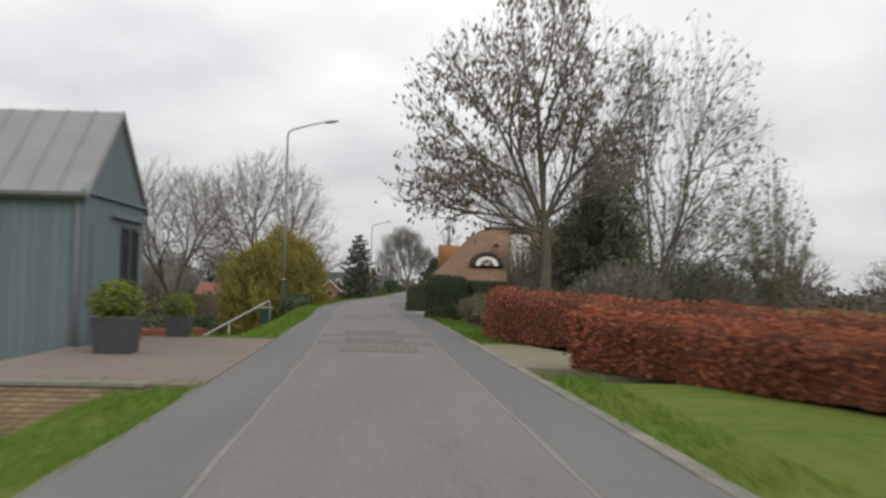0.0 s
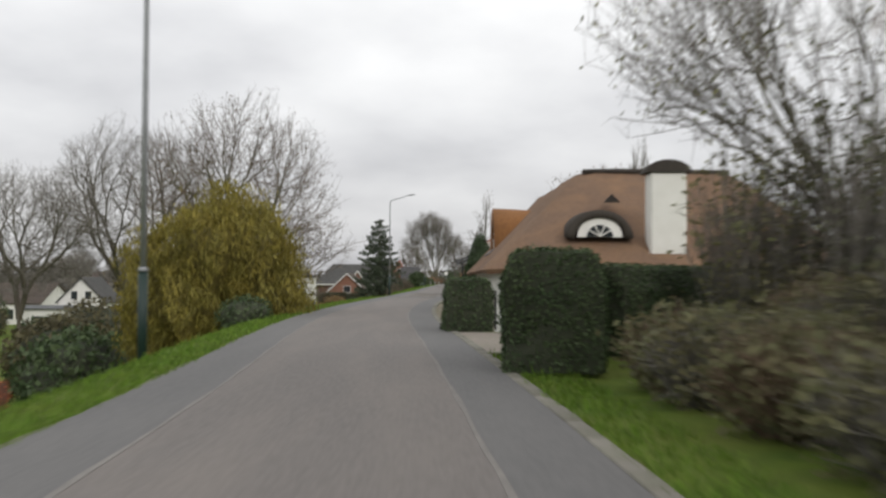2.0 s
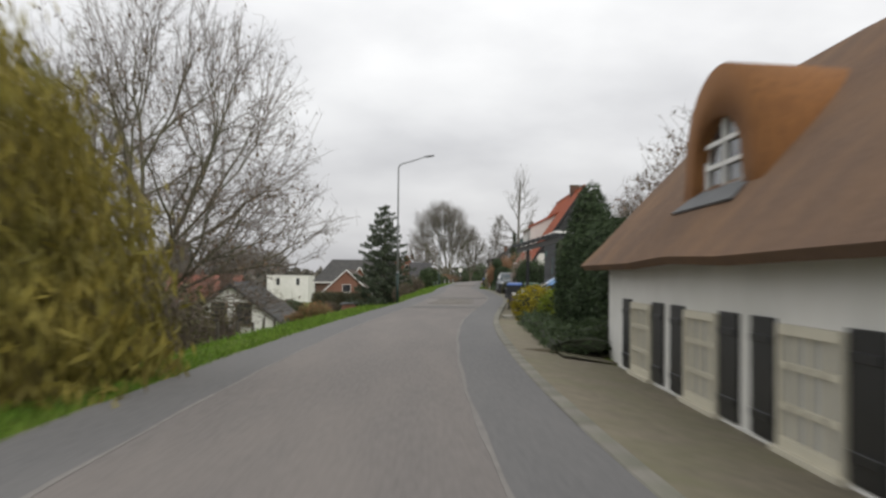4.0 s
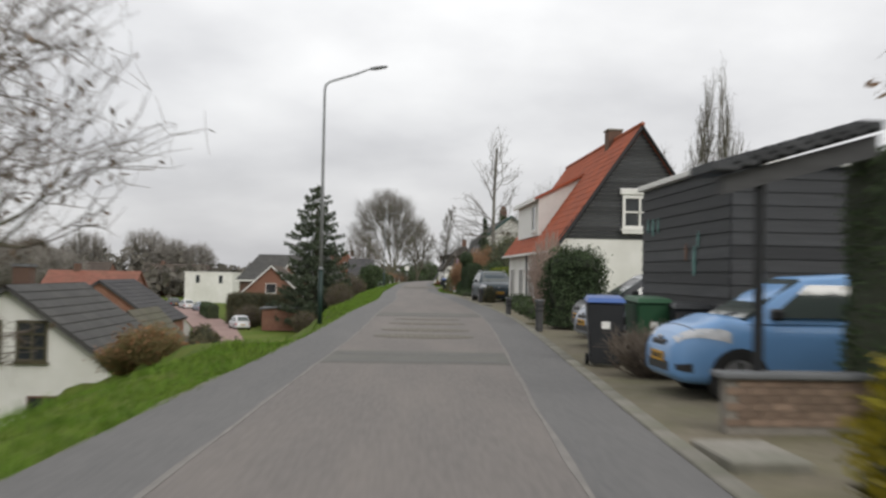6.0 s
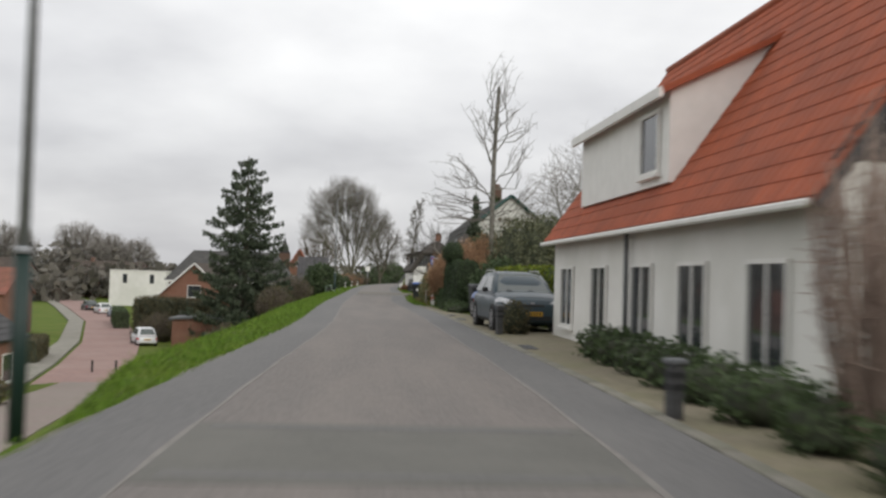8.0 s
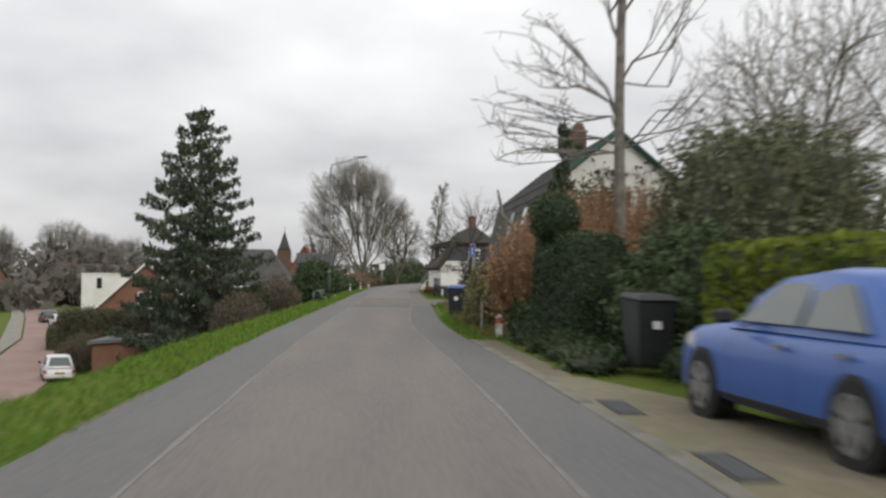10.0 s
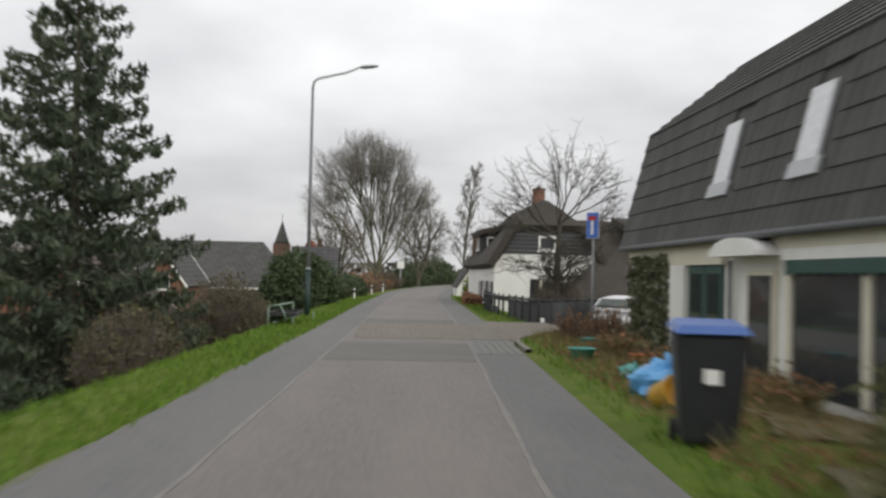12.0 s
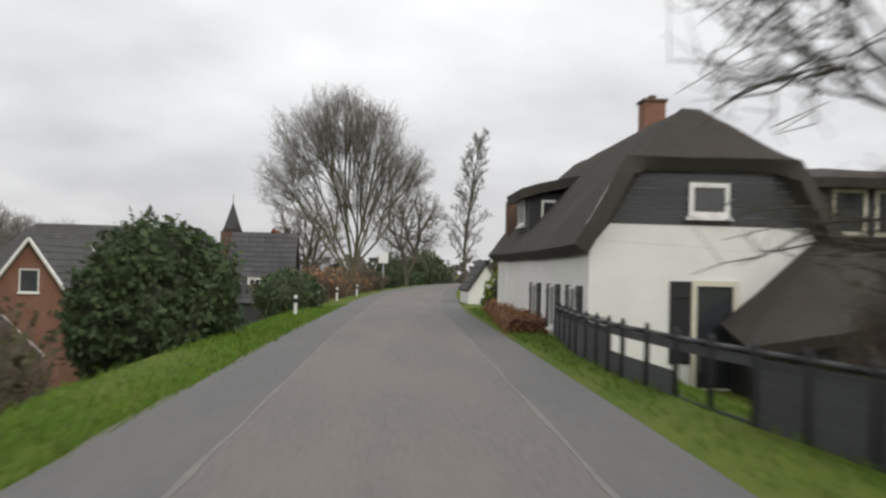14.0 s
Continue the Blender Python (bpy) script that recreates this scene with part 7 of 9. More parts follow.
        part(nm, bm, mat if not isinstance(mat, str) else M[mat], t, label, smooth=False)

    for s in (-1, 1):
        skin("headlight", h - 0.62, h - 0.055, lambda f: 13.0 - 1.2 * f + 0.5 * (1 - f), lambda f: 12.05 - 1.9 * f + 0.6 * (1 - f), "lamp_clear", side=s, nx=8)
        skin("fog_light_surround", h - 0.2, h - 0.035, lambda f: 14.85 - 0.1 * f, lambda f: 14.35, "plastic", 0.006, side=s)
        skin("tail_light", -h + 0.03, -h + 0.36, lambda f: 13.9 - 0.3 * f, lambda f: 12.3 + 0.8 * f, "lamp_red", side=s)
        mid_x = (ws + rear) / 2 * L + 0.02
        for xx in (ws * L - 0.12, mid_x, rear * L + 0.62):
            skin("door_seam", xx, xx + 0.011, lambda f: 15.2, lambda f: 12.2, "plastic", 0.002, 1, 8, side=s)
        skin("sill_trim", -base / 2 + wr - 0.16, base / 2 - wr + 0.12, lambda f: 16.2, lambda f: 15.15, "plastic", 0.008, 4, 2, side=s)
    skin("bonnet_seam", h - 0.235, h - 0.222, lambda f: 6.4, lambda f: 11.6, "plastic", 0.002, 1, 10)
    # cabin
    wb, wt = hw * 0.91, hw * 0.72
    zb = belt - 0.03
    A = [(ws * L, wb * 0.93, zb), ((ws + rf) / 2 * L, wb * 0.9, (zb + H) / 2 + 0.03), (rf * L, wt, H - 0.05), ((rf + rb) / 2 * L, wt * 1.02, H), (rb * L, wt * 0.96, H - 0.05), (rear * L, wb * 0.9, (deck or belt) - 0.03)]
    lowx = [ws * L, (ws + rf) / 2 * L, rf * L, (rf + rb) / 2 * L, rb * L, rear * L]
    V, F = [], []
    for (xx, w, zz), lx in zip(A, lowx):
        V += [(lx, -wb, zb - 0.02), (xx, -w, zz - 0.03), (xx, -w * 0.6, zz + 0.015), (xx, w * 0.6, zz + 0.015), (xx, w, zz - 0.03), (lx, wb, zb - 0.02)]
    for i in range(len(A) - 1):
        for k in range(5):
            F.append((i * 6 + k, i * 6 + k + 1, (i + 1) * 6 + k + 1, (i + 1) * 6 + k))
    F += [tuple(range(6)), tuple(30 + k for k in range(6))]
    bm = bmesh.new(); bm.from_mesh(mesh_of(V, F))
    bmesh.ops.recalc_face_normals(bm, faces=list(bm.faces))
    part("roof", bm, paint, t, smooth=True)

    def pane(nm, pts, out, mat="car_glass", label=""):
        P = [Vector(p) for p in pts]
        c = sum(P, Vector()) / len(P)
        nrm = (P[1] - P[0]).cross(P[2] - P[0]).normalized()
        if nrm.dot(Vector(out)) < 0:
            nrm = -nrm
        V = [p + nrm * 0.016 for p in P] + [p - nrm * 0.03 for p in P]
        k = len(P)
        F = [tuple(range(k)), tuple(range(2 * k - 1, k - 1, -1))] + [(i, (i + 1) % k, k + (i + 1) % k, k + i) for i in range(k)]
        bm = bmesh.new(); bm.from_mesh(mesh_of(V, F))
        bmesh.ops.recalc_face_normals(bm, faces=list(bm.faces))
        part(nm, bm, M[mat], t, label)

    mix = lambda a, b, f: tuple(a[i] + (b[i] - a[i]) * f for i in range(3))
    wl = [(ws * L + 0.02, -wb * 0.86, zb + 0.03), (ws * L + 0.02, wb * 0.86, zb + 0.03), (rf * L + 0.06, wt * 0.84, H - 0.075), (rf * L + 0.06, -wt * 0.84, H - 0.075)]
    pane("windscreen", wl, (1, 0, 0.5))
    zr = (deck or belt) + 0.02
    pane("rear_window", [(rear * L - 0.005 + (0 if deck else 0.03), -wb * 0.76, zr + (0 if deck else 0.06)), (rear * L - 0.005 + (0 if deck else 0.03), wb * 0.76, zr + (0 if deck else 0.06)), (rb * L - 0.05, wt * 0.78, H - 0.1), (rb * L - 0.05, -wt * 0.78, H - 0.1)], (-1, 0, 0.5))
    mid = (ws + rear) / 2 * L + 0.02
    for s in (-1, 1):
        lo = lambda xx: (xx, s * (wb + 0.004), zb + 0.05)
        hi = lambda xx: (xx, s * (wt + 0.02), H - 0.13)
        pane("side_window", [lo(ws * L - 0.26), lo(mid + 0.04), hi(mid + 0.02), hi(rf * L + 0.02)], (0, s, 0.2))
        pane("side_window", [lo(mid - 0.05), lo(rear * L + 0.42), hi(rb * L + 0.16), hi(mid - 0.07)], (0, s, 0.2))
        box("mirror", ws * L - 0.34, s * (hw + 0.02) if s > 0 else -(hw + 0.17), belt, ws * L - 0.2, hw + 0.17 if s > 0 else -(hw + 0.02), belt + 0.13, M["plastic"], t, 0.03)
        for d in (mid + 0.12, mid - 0.85):
            box("door_handle", d, s * hw if s > 0 else -hw - 0.03, belt - 0.17, d + 0.16, s * hw + 0.03 if s > 0 else -hw, belt - 0.135, M["alloy"], t)
        if rails:
            pipe("roof_rail", [(rb * L + 0.1, s * wt * 0.93, H - 0.03), (rb * L + 0.4, s * wt * 0.96, H + 0.03), (rf * L - 0.3, s * wt * 0.96, H + 0.03), (rf * L, s * wt * 0.93, H - 0.04)], 0.02, M["alloy"], t, 6)
    fx = h - front
    for ax in (fx, fx - base):
        for s in (-1, 1):
            w = new("wheel"); w.parent = t
            yo = s * (hw - 0.02)
            rot = Matrix.Translation((ax, 0, wr)) @ Matrix.Rotation(math.pi / 2, 4, "X")

            def disc(nm, r, y0, y1, mat, seg=20):
                bm = bmesh.new()
                bmesh.ops.create_cone(bm, cap_ends=True, segments=seg, radius1=r, radius2=r, depth=abs(y1 - y0), matrix=Matrix.Translation((0, (y0 + y1) / 2, 0)) @ rot)
                return part(nm, bm, M[mat], w)
            disc("arch", wr + 0.045, yo - s * 0.2, yo + s * 0.026, "plastic")
            disc("tyre", wr, yo - s * 0.18, yo + s * 0.034, "rubber", 26)
            disc("rim", wr * 0.7, yo - s * 0.02, yo + s * 0.042, "alloy")
            disc("hub_cap", wr * 0.16, yo, yo + s * 0.056, "alloy", 12)
            for k in range(5):
                a = 2 * math.pi * k / 5 + 0.3
                p0, p1 = (ax + wr * 0.26 * math.cos(a), yo + s * 0.03, wr + wr * 0.26 * math.sin(a)), (ax + wr * 0.6 * math.cos(a), yo + s * 0.03, wr + wr * 0.6 * math.sin(a))
                Vt, Ft = tube([p0, p1], [0.018, 0.034], 5)
                put("rim_gap", mesh_of(Vt, Ft), M["plastic"], w)
    box("grille", h - 0.09, -hw * 0.36, hood - 0.33, h + 0.004, hw * 0.36, hood - 0.25, M["plastic"], t, 0.02)
    box("lower_grille", h - 0.12, -hw * 0.56, 0.3, h + 0.006, hw * 0.56, 0.46, M["plastic"], t, 0.03)
    box("badge", h - 0.05, -0.05, hood - 0.25, h - 0.004, 0.05, hood - 0.205, M["alloy"], t, 0.01)
    for s, xx, zz in ((1, h + 0.008, 0.43), (-1, -h - 0.022, 0.52)):
        p = box("number_plate", min(xx, xx + s * 0.015), -0.26, zz, max(xx, xx + s * 0.015), 0.26, zz + 0.11, M["plate"], t)
        bm = bmesh.new()
        for k in range(6):
            u = -0.19 + 0.076 * k
            box_bm(min(xx + s * 0.015, xx + s * 0.019), u - 0.022, zz + 0.025, max(xx + s * 0.015, xx + s * 0.019), u + 0.022, zz + 0.085, bm=bm)
        part("plate_marks", bm, M["plastic"], p)
    box("rear_bumper", -h - 0.02, -hw * 0.8, 0.3, -h + 0.12, hw * 0.8, 0.48, paint, t, 0.04)
    for s in (-1, 1):
        pipe("wiper", [(ws * L + 0.04, s * 0.1 - 0.1, zb + 0.05), (ws * L - 0.04, s * 0.35 - 0.1, zb + 0.1)], 0.01, M["plastic"], t, 4)
    return t


P_sky, P_dark = car_paint("pale_blue_paint", (0.16, 0.33, 0.60)), car_paint("dark_grey_paint", (0.035, 0.037, 0.042))
P_silver = car_paint("silver_blue_paint", (0.25, 0.29, 0.36))
P_slate = material("slate_blue_paint", (0.02, 0.042, 0.056), 0.32, (0.015, 0.032, 0.044), 1.5, 0.4, spec=0.5, coat=0.1)
P_blue, P_white = car_paint("mid_blue_paint", (0.028, 0.105, 0.38)), car_paint("white_car_paint", (0.66, 0.67, 0.69))
car("car", 4.6, 33.9, -0.09, 180, "light blue small hatchback parked under the car port", P_sky, 3.6, 1.6, 1.48, 0.95, 0.93, 2.38, 0.72, 0.29, ws=0.27, rf=0.06, rb=-0.38, rear=-0.49)
car("car", 5.5, 41.85, -0.07, 183, "silver-blue saloon parked on the forecourt", P_silver, 4.2, 1.74, 1.42, 0.9, 0.88, 2.66, 0.75, 0.31, ws=0.2, rf=0.02, rb=-0.3, rear=-0.44)
car("car", 5.75, 44.8, -0.06, 180, "dark grey hatchback parked beside a clipped bush", P_dark, 3.75, 1.69, 1.5, 0.97, 0.93, 2.38, 0.78, 0.3, ws=0.27, rf=0.08, rb=-0.38, rear=-0.49)
car("car", 5.1, 74.25, -0.04, 272, "slate blue crossover parked on the pavement", P_slate, 4.36, 1.8, 1.56, 1.0, 0.98, 2.7, 0.86, 0.33, ws=0.23, rf=0.04, rb=-0.36, rear=-0.48, rails=True)
car("car", 5.8, 80.5, -0.04, 94, "bright blue saloon parked on the pavement", P_blue, 4.5, 1.78, 1.44, 0.95, 0.9, 2.7, 0.9, 0.32, ws=0.2, rf=0.02, rb=-0.26, rear=-0.41, deck=0.97)
car("car", 9.68, 129.4, -0.66, 60, "white hatchback parked in the farm yard", P_white, 3.9, 1.62, 1.46, 1.06, 0.96, 2.46, 0.78, 0.3, ws=0.26, rf=0.06, rb=-0.38, rear=-0.49)
car("car", -16.2, 131.5, LOW + 0.0, 110, "white hatchback parked on the village street", P_white, 3.9, 1.68, 1.5)
for k, (cx, cy, pp, lb) in enumerate(((-28.5, 176.5, P_silver, "silver car parked on the village street"), (-32.5, 186, P_white, "white car parked on the village street"), (-36.5, 195, P_dark, "dark car parked on the village street"))):
    car("car", cx, cy, LOW, 115, lb, pp, 4.2, 1.75, 1.5)


# ---- wheelie bins ----
def wheelie_bin(x, y, z, rz, label, body="bin_grey", lid="bin_grey", h=1.05, sticker=True):
    t = thing("wheelie_bin", x, y, z, rz, label, "bin", "wheelie bins")
    V = [(-0.22, -0.24, 0.06), (0.22, -0.24, 0.06), (0.22, 0.2, 0.06), (-0.22, 0.2, 0.06), (-0.29, -0.34, h - 0.12), (0.29, -0.34, h - 0.12), (0.29, 0.3, h - 0.08), (-0.29, 0.3, h - 0.08)]
    F = [(3, 2, 1, 0), (4, 5, 6, 7), (0, 1, 5, 4), (1, 2, 6, 5), (2, 3, 7, 6), (3, 0, 4, 7)]
    bm = bmesh.new(); bm.from_mesh(mesh_of(V, F))
    bmesh.ops.bevel(bm, geom=list(bm.edges), offset=0.02, segments=2, affect="EDGES")
    part("body", bm, M[body], t)
    V = [(-0.31, -0.38, h - 0.11), (0.31, -0.38, h - 0.11), (0.31, 0.33, h - 0.07), (-0.31, 0.33, h - 0.07), (-0.26, -0.3, h - 0.035), (0.26, -0.3, h - 0.035), (0.26, 0.27, h), (-0.26, 0.27, h)]
    bm = bmesh.new(); bm.from_mesh(mesh_of(V, F))
    bmesh.ops.bevel(bm, geom=list(bm.edges), offset=0.012, segments=1, affect="EDGES")
    part("lid", bm, M[lid], t)
    pipe("handle", [(-0.24, 0.36, h - 0.1), (0.24, 0.36, h - 0.1)], 0.016, M["plastic"], t, 6)
    for s in (-1, 1):
        bm = bmesh.new()
        bmesh.ops.create_cone(bm, cap_ends=True, segments=16, radius1=0.1, radius2=0.1, depth=0.05, matrix=Matrix.Translation((s * 0.25, 0.22, 0.1)) @ Matrix.Rotation(math.pi / 2, 4, "Y"))
        part("wheel", bm, M["rubber"], t)
    if sticker:
        ob = box("sticker", -0.065, -0.006, -0.13, 0.065, 0, 0.13, M["white_paint"], t, 0, "white sticker")
        ob.matrix_basis = pose(0, -0.302, h - 0.38, -6.5)
    return t


wheelie_bin(2.93, 37.5, -0.09, -8, "dark grey wheelie bin with a blue lid", lid="bin_blue", h=1.12)
wheelie_bin(3.66, 37.7, -0.09, 6, "green wheelie bin beside the garage", "bin_green", "bin_green", h=1.12)
wheelie_bin(4.2, 37.3, -0.09, -4, "dark wheelie bin with a black lid", "bin_grey", "bin_grey")
wheelie_bin(5.55, 86.3, 0, 10, "black wheelie bin standing before the hedge", "bin_grey", "bin_grey", 1.1)
wheelie_bin(4.5, 105.6, -0.05, -10, "dark grey wheelie bin with a blue lid", lid="bin_blue")

# ---- trees, hedges and shrubs in their places ----
def gz(x, y):
    return float(ground_z(np.array([x]), np.array([y]))[0])


def twig_bush(seed, x, y, z, r, h, n, label, mat="twig_grey", leaves=None, leaf_n=0, size=0.06, name="shrub", group=""):
    """A leafless bush: many stems fanning out of the ground, each with side twigs."""
    rng = np.random.default_rng(seed)
    t = thing(name, x, y, z, 0, label, "shrub", group)
    a, f = rng.uniform(0, 2 * math.pi, n), np.sqrt(rng.uniform(0, 1, n))
    base = np.stack([np.cos(a) * f * r * 0.35, np.sin(a) * f * r * 0.35, np.zeros(n) - 0.1], 1)
    top = np.stack([np.cos(a) * f * r, np.sin(a) * f * r, h * (1 - 0.35 * f ** 2) * rng.uniform(0.65, 1.05, n)], 1)
    mid = (base + top) / 2 + rng.normal(0, 0.06 * r, (n, 3))
    A, B = [base, mid], [mid, top]
    for k in range(4):
        s = rng.uniform(0.25, 0.95, (n, 1))
        p = np.where(s < 0.5, base + (mid - base) * s * 2, mid + (top - mid) * (s - 0.5) * 2)
        d = rng.normal(size=(n, 3)) * 0.8 + np.array([0, 0, 0.5])
        A.append(p); B.append(p + d / np.linalg.norm(d, axis=1, keepdims=True) * rng.uniform(0.12, 0.35, (n, 1)) * min(1.2, r + 0.2))
    A, B = np.concatenate(A), np.concatenate(B)
    B[:, 2] = np.maximum(B[:, 2], 0.02)
    w = np.concatenate([np.full(2 * n, 0.011), np.full(4 * n, 0.006)])
    k = 2 * n
    put("stemwork", sticks_mesh(A[:k], B[:k], w[:k], w[:k] * 0.6, "stemwork"), M[mat], t)["kind"] = "stuff"
    put("tangle", sticks_mesh(A[k:], B[k:], w[k:], w[k:] * 0.6, "tangle"), M[mat], t)["kind"] = "stuff"
    if leaves:
        k = rng.integers(0, len(B), leaf_n)
        put("foliage", quads_mesh(leaf_quads(B[k] + rng.normal(0, 0.07, (leaf_n, 3)), size, rng), "foliage"), M[leaves], t)
    return t


def bush(seed, x, y, r, h, leaves, label, n=2500, size=0.06, z=None, ry=None, **kw):
    return shrub(seed, x, y, gz(x, y) - 0.05 if z is None else z, r, ry or r, h / 1.8, leaves, label, n, size, **kw)


# first stretch
crown_tree(3, 6.1, -24.0, -0.1, (3.9, 0.22), ((3.4, -2.3, 0, 7.2, 2.8, 3.2, 3.0, 400), (3.8, 0.0, 0.3, 9.5, 2.0, 2.6, 4.2, 330), (3.6, 1.9, -0.3, 7.4, 2.1, 2.8, 3.0, 260), (3.2, -3.2, -0.5, 4.7, 2.1, 2.0, 1.6, 230), (3.7, 2.4, 0.4, 5.6, 1.4, 1.8, 1.0, 60)), "big forked maple hung with clusters of dead brown leaves", bark="bark_green", twig="twig_grey", leaves="deadleaf", leaf_n=5000, leaf_size=0.1, extra=1, power=0.44)
crown_tree(5, 8.9, -26.6, -0.1, (0.5, 0.2), ((0.4, 0.7, 0, 5.9, 3.3, 3.6, 3.9, 420), (0.45, 2.2, -1.0, 3.2, 2.2, 2.4, 1.6, 130)), "many-stemmed bare tree with ivy leaves on its stems", bark="bark_green", twig="twig_grey", leaves="ivy_leaf", leaf_n=1900, leaf_size=0.08, step=0.26)
bush(7, 8.55, -20.4, 1.2, 5.0, "ivy_leaf", "ivy-covered tree stump thick with grey-green leaves", 17000, 0.085, name="ivy_clump", lump=0.8, push=0.3, core="ivycore")
crown_tree(8, 8.7, -13.2, -0.1, (0.5, 0.14), ((0.5, -3.2, 0, 5.4, 1.7, 2.2, 1.9, 170), (0.5, -0.2, 0, 6.3, 4.3, 3.3, 3.1, 560), (0.4, 2.2, 0.3, 3.6, 2.6, 2.2, 2.0, 260)), "bare willow with fine drooping twigs over the garden", twig="twig_grey", bark="bark_green", leaves="thuja", leaf_n=1300, leaf_size=0.06, step=0.26, spray=0.6)
for k, (x, y, r, h) in enumerate(((13.4, -24.6, 1.4, 6.0), (11.8, -17.6, 1.5, 4.2))):
    twig_bush(664 + k, x, y, -0.1, r, h, 90, "tall many-stemmed thicket hung with ivy", "bark_green", "ivy_leaf", 900, 0.08, group="scrub behind the hedge")
bare_tree(9, 17.9, -13.0, -0.9, 4.3, 1.7, 0.12, "small bare tree in the scrub", twig="twig", leaders=4, fork=0.1, limbs=14, kids=(5, 4, 3))
for k, (x, y, r, h) in enumerate(((8.0, -27.5, 1.5, 2.2), (10.6, -26.5, 1.6, 2.3), (12.4, -20, 1.9, 2.6), (10.2, -19, 1.8, 2.6), (7.2, -20.0, 1.4, 2.2), (9.5, -16, 1.8, 2.4))):
    twig_bush(400 + k, x, y, gz(x, y), r, h, 700, "tangled olive-brown bare scrub behind the hedge", "twig_grey", "ivy_leaf", 2200, 0.09, group="scrub behind the hedge")
for k, (x, y, r, h) in enumerate(((5.3, -28.6, 0.7, 0.8), (5.2, -27.0, 0.9, 0.85), (5.1, -25.0, 1.0, 0.9), (5.0, -23.0, 1.0, 0.95), (4.8, -21.0, 1.0, 0.95), (4.6, -19.0, 0.95, 1.0), (4.5, -17.4, 0.8, 1.0), (6.2, -22, 1.2, 1.25), (6.3, -25.6, 1.2, 1.2), (6.0, -19.0, 1.1, 1.3), (6.9, -16.4, 1.2, 1.5), (7.8, -23.6, 1.4, 1.5))):
    twig_bush(420 + k, x, y, -0.05, r, h, 520, "brown bramble thicket with dull green leaves on the verge", "twig_grey" if k % 2 else "bramble", "bramble_leaf", 3600, 0.065, group="brambles")
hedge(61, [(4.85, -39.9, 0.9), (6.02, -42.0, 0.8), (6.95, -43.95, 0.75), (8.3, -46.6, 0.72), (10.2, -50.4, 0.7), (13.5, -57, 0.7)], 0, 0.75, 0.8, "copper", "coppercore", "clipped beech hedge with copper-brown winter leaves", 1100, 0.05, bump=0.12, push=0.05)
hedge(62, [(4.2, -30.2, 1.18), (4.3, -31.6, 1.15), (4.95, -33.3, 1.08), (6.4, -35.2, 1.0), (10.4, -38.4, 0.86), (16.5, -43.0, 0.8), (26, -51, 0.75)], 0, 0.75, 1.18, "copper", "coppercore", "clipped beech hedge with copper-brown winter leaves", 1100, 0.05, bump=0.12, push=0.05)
hedge(63, [(3.1, -15.9), (3.3, -13.2), (3.7, -12.5)], 0, 1.35, 1.68, "yew", "yewcore", "tall dark clipped evergreen hedge", 900, 0.04, round_top=0.2)
hedge(71, [(4.2, -12.6), (8.6, -7.2)], 0, 1.1, 1.5, "yew", "yewcore", "dark clipped evergreen hedge before the cottage", 900, 0.04, round_top=0.2)
hedge(64, [(2.25, -5.1), (2.2, -3.6)], 0, 1.15, 1.25, "yew", "yewcore", "dark clipped evergreen hedge", 420, 0.05, round_top=0.2)
for k, (x, y, r, h) in enumerate(((6.9, -12.6, 1.2, 4.3), (8.2, -13.4, 1.4, 4.7), (9.5, -12.8, 1.5, 4.6))):
    twig_bush(660 + k, x, y, -0.1, r, h, 240, "tall tangled olive-brown shrub before the cottage", "twig_grey", "ivy_leaf" if k % 2 else "thuja", 2200, 0.075, group="scrub behind the hedge")
twig_bush(430, 8.5, -10.5, 0, 1.3, 2.0, 500, "bare grey garden shrub before the cottage", "twig_grey")
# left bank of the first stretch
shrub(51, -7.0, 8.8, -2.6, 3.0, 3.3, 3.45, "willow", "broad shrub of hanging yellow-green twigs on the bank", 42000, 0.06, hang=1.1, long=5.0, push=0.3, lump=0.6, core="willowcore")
bush(52, -5.0, 3.9, 0.9, 1.1, "yew", "dark low evergreen on the bank", 1500, 0.07)
crown_tree(11, -13.2, 39.9, LOW, (4.6, 0.36), ((4.4, 0.5, 0, 11.9, 7.3, 7.2, 7.2, 2500), (3.4, 2.0, -2.0, 5.0, 5.0, 3.5, 2.0, 560), (3.8, 4.4, -1.0, 8.6, 4.8, 4.0, 2.8, 520)), "large spreading bare tree on the low land", tip=0.0088, bark="bark_green", leaves="deadleaf", leaf_n=3600, leaf_size=0.085, spray=0.6)
round_tree(12, -24.8, 57, LOW, 19.6, 8.2, "large bare tree behind the gardens", 3000, 0.2, 0.34, twig="twig_grey", tip=0.011, spray=0.7)
round_tree(13, -30.5, 47, LOW, 15, 6.8, "bare tree behind the gardens", 2200, 0.2, 0.28, twig="twig_grey", tip=0.011, spray=0.7)
hedge(66, [(-14.5, -10.5), (-10.2, -8.8), (-8.2, -7.4)], -3.6, 1.2, 2.55, "copper", "coppercore", "reddish-brown clipped hedge below the bank", 300, 0.06)
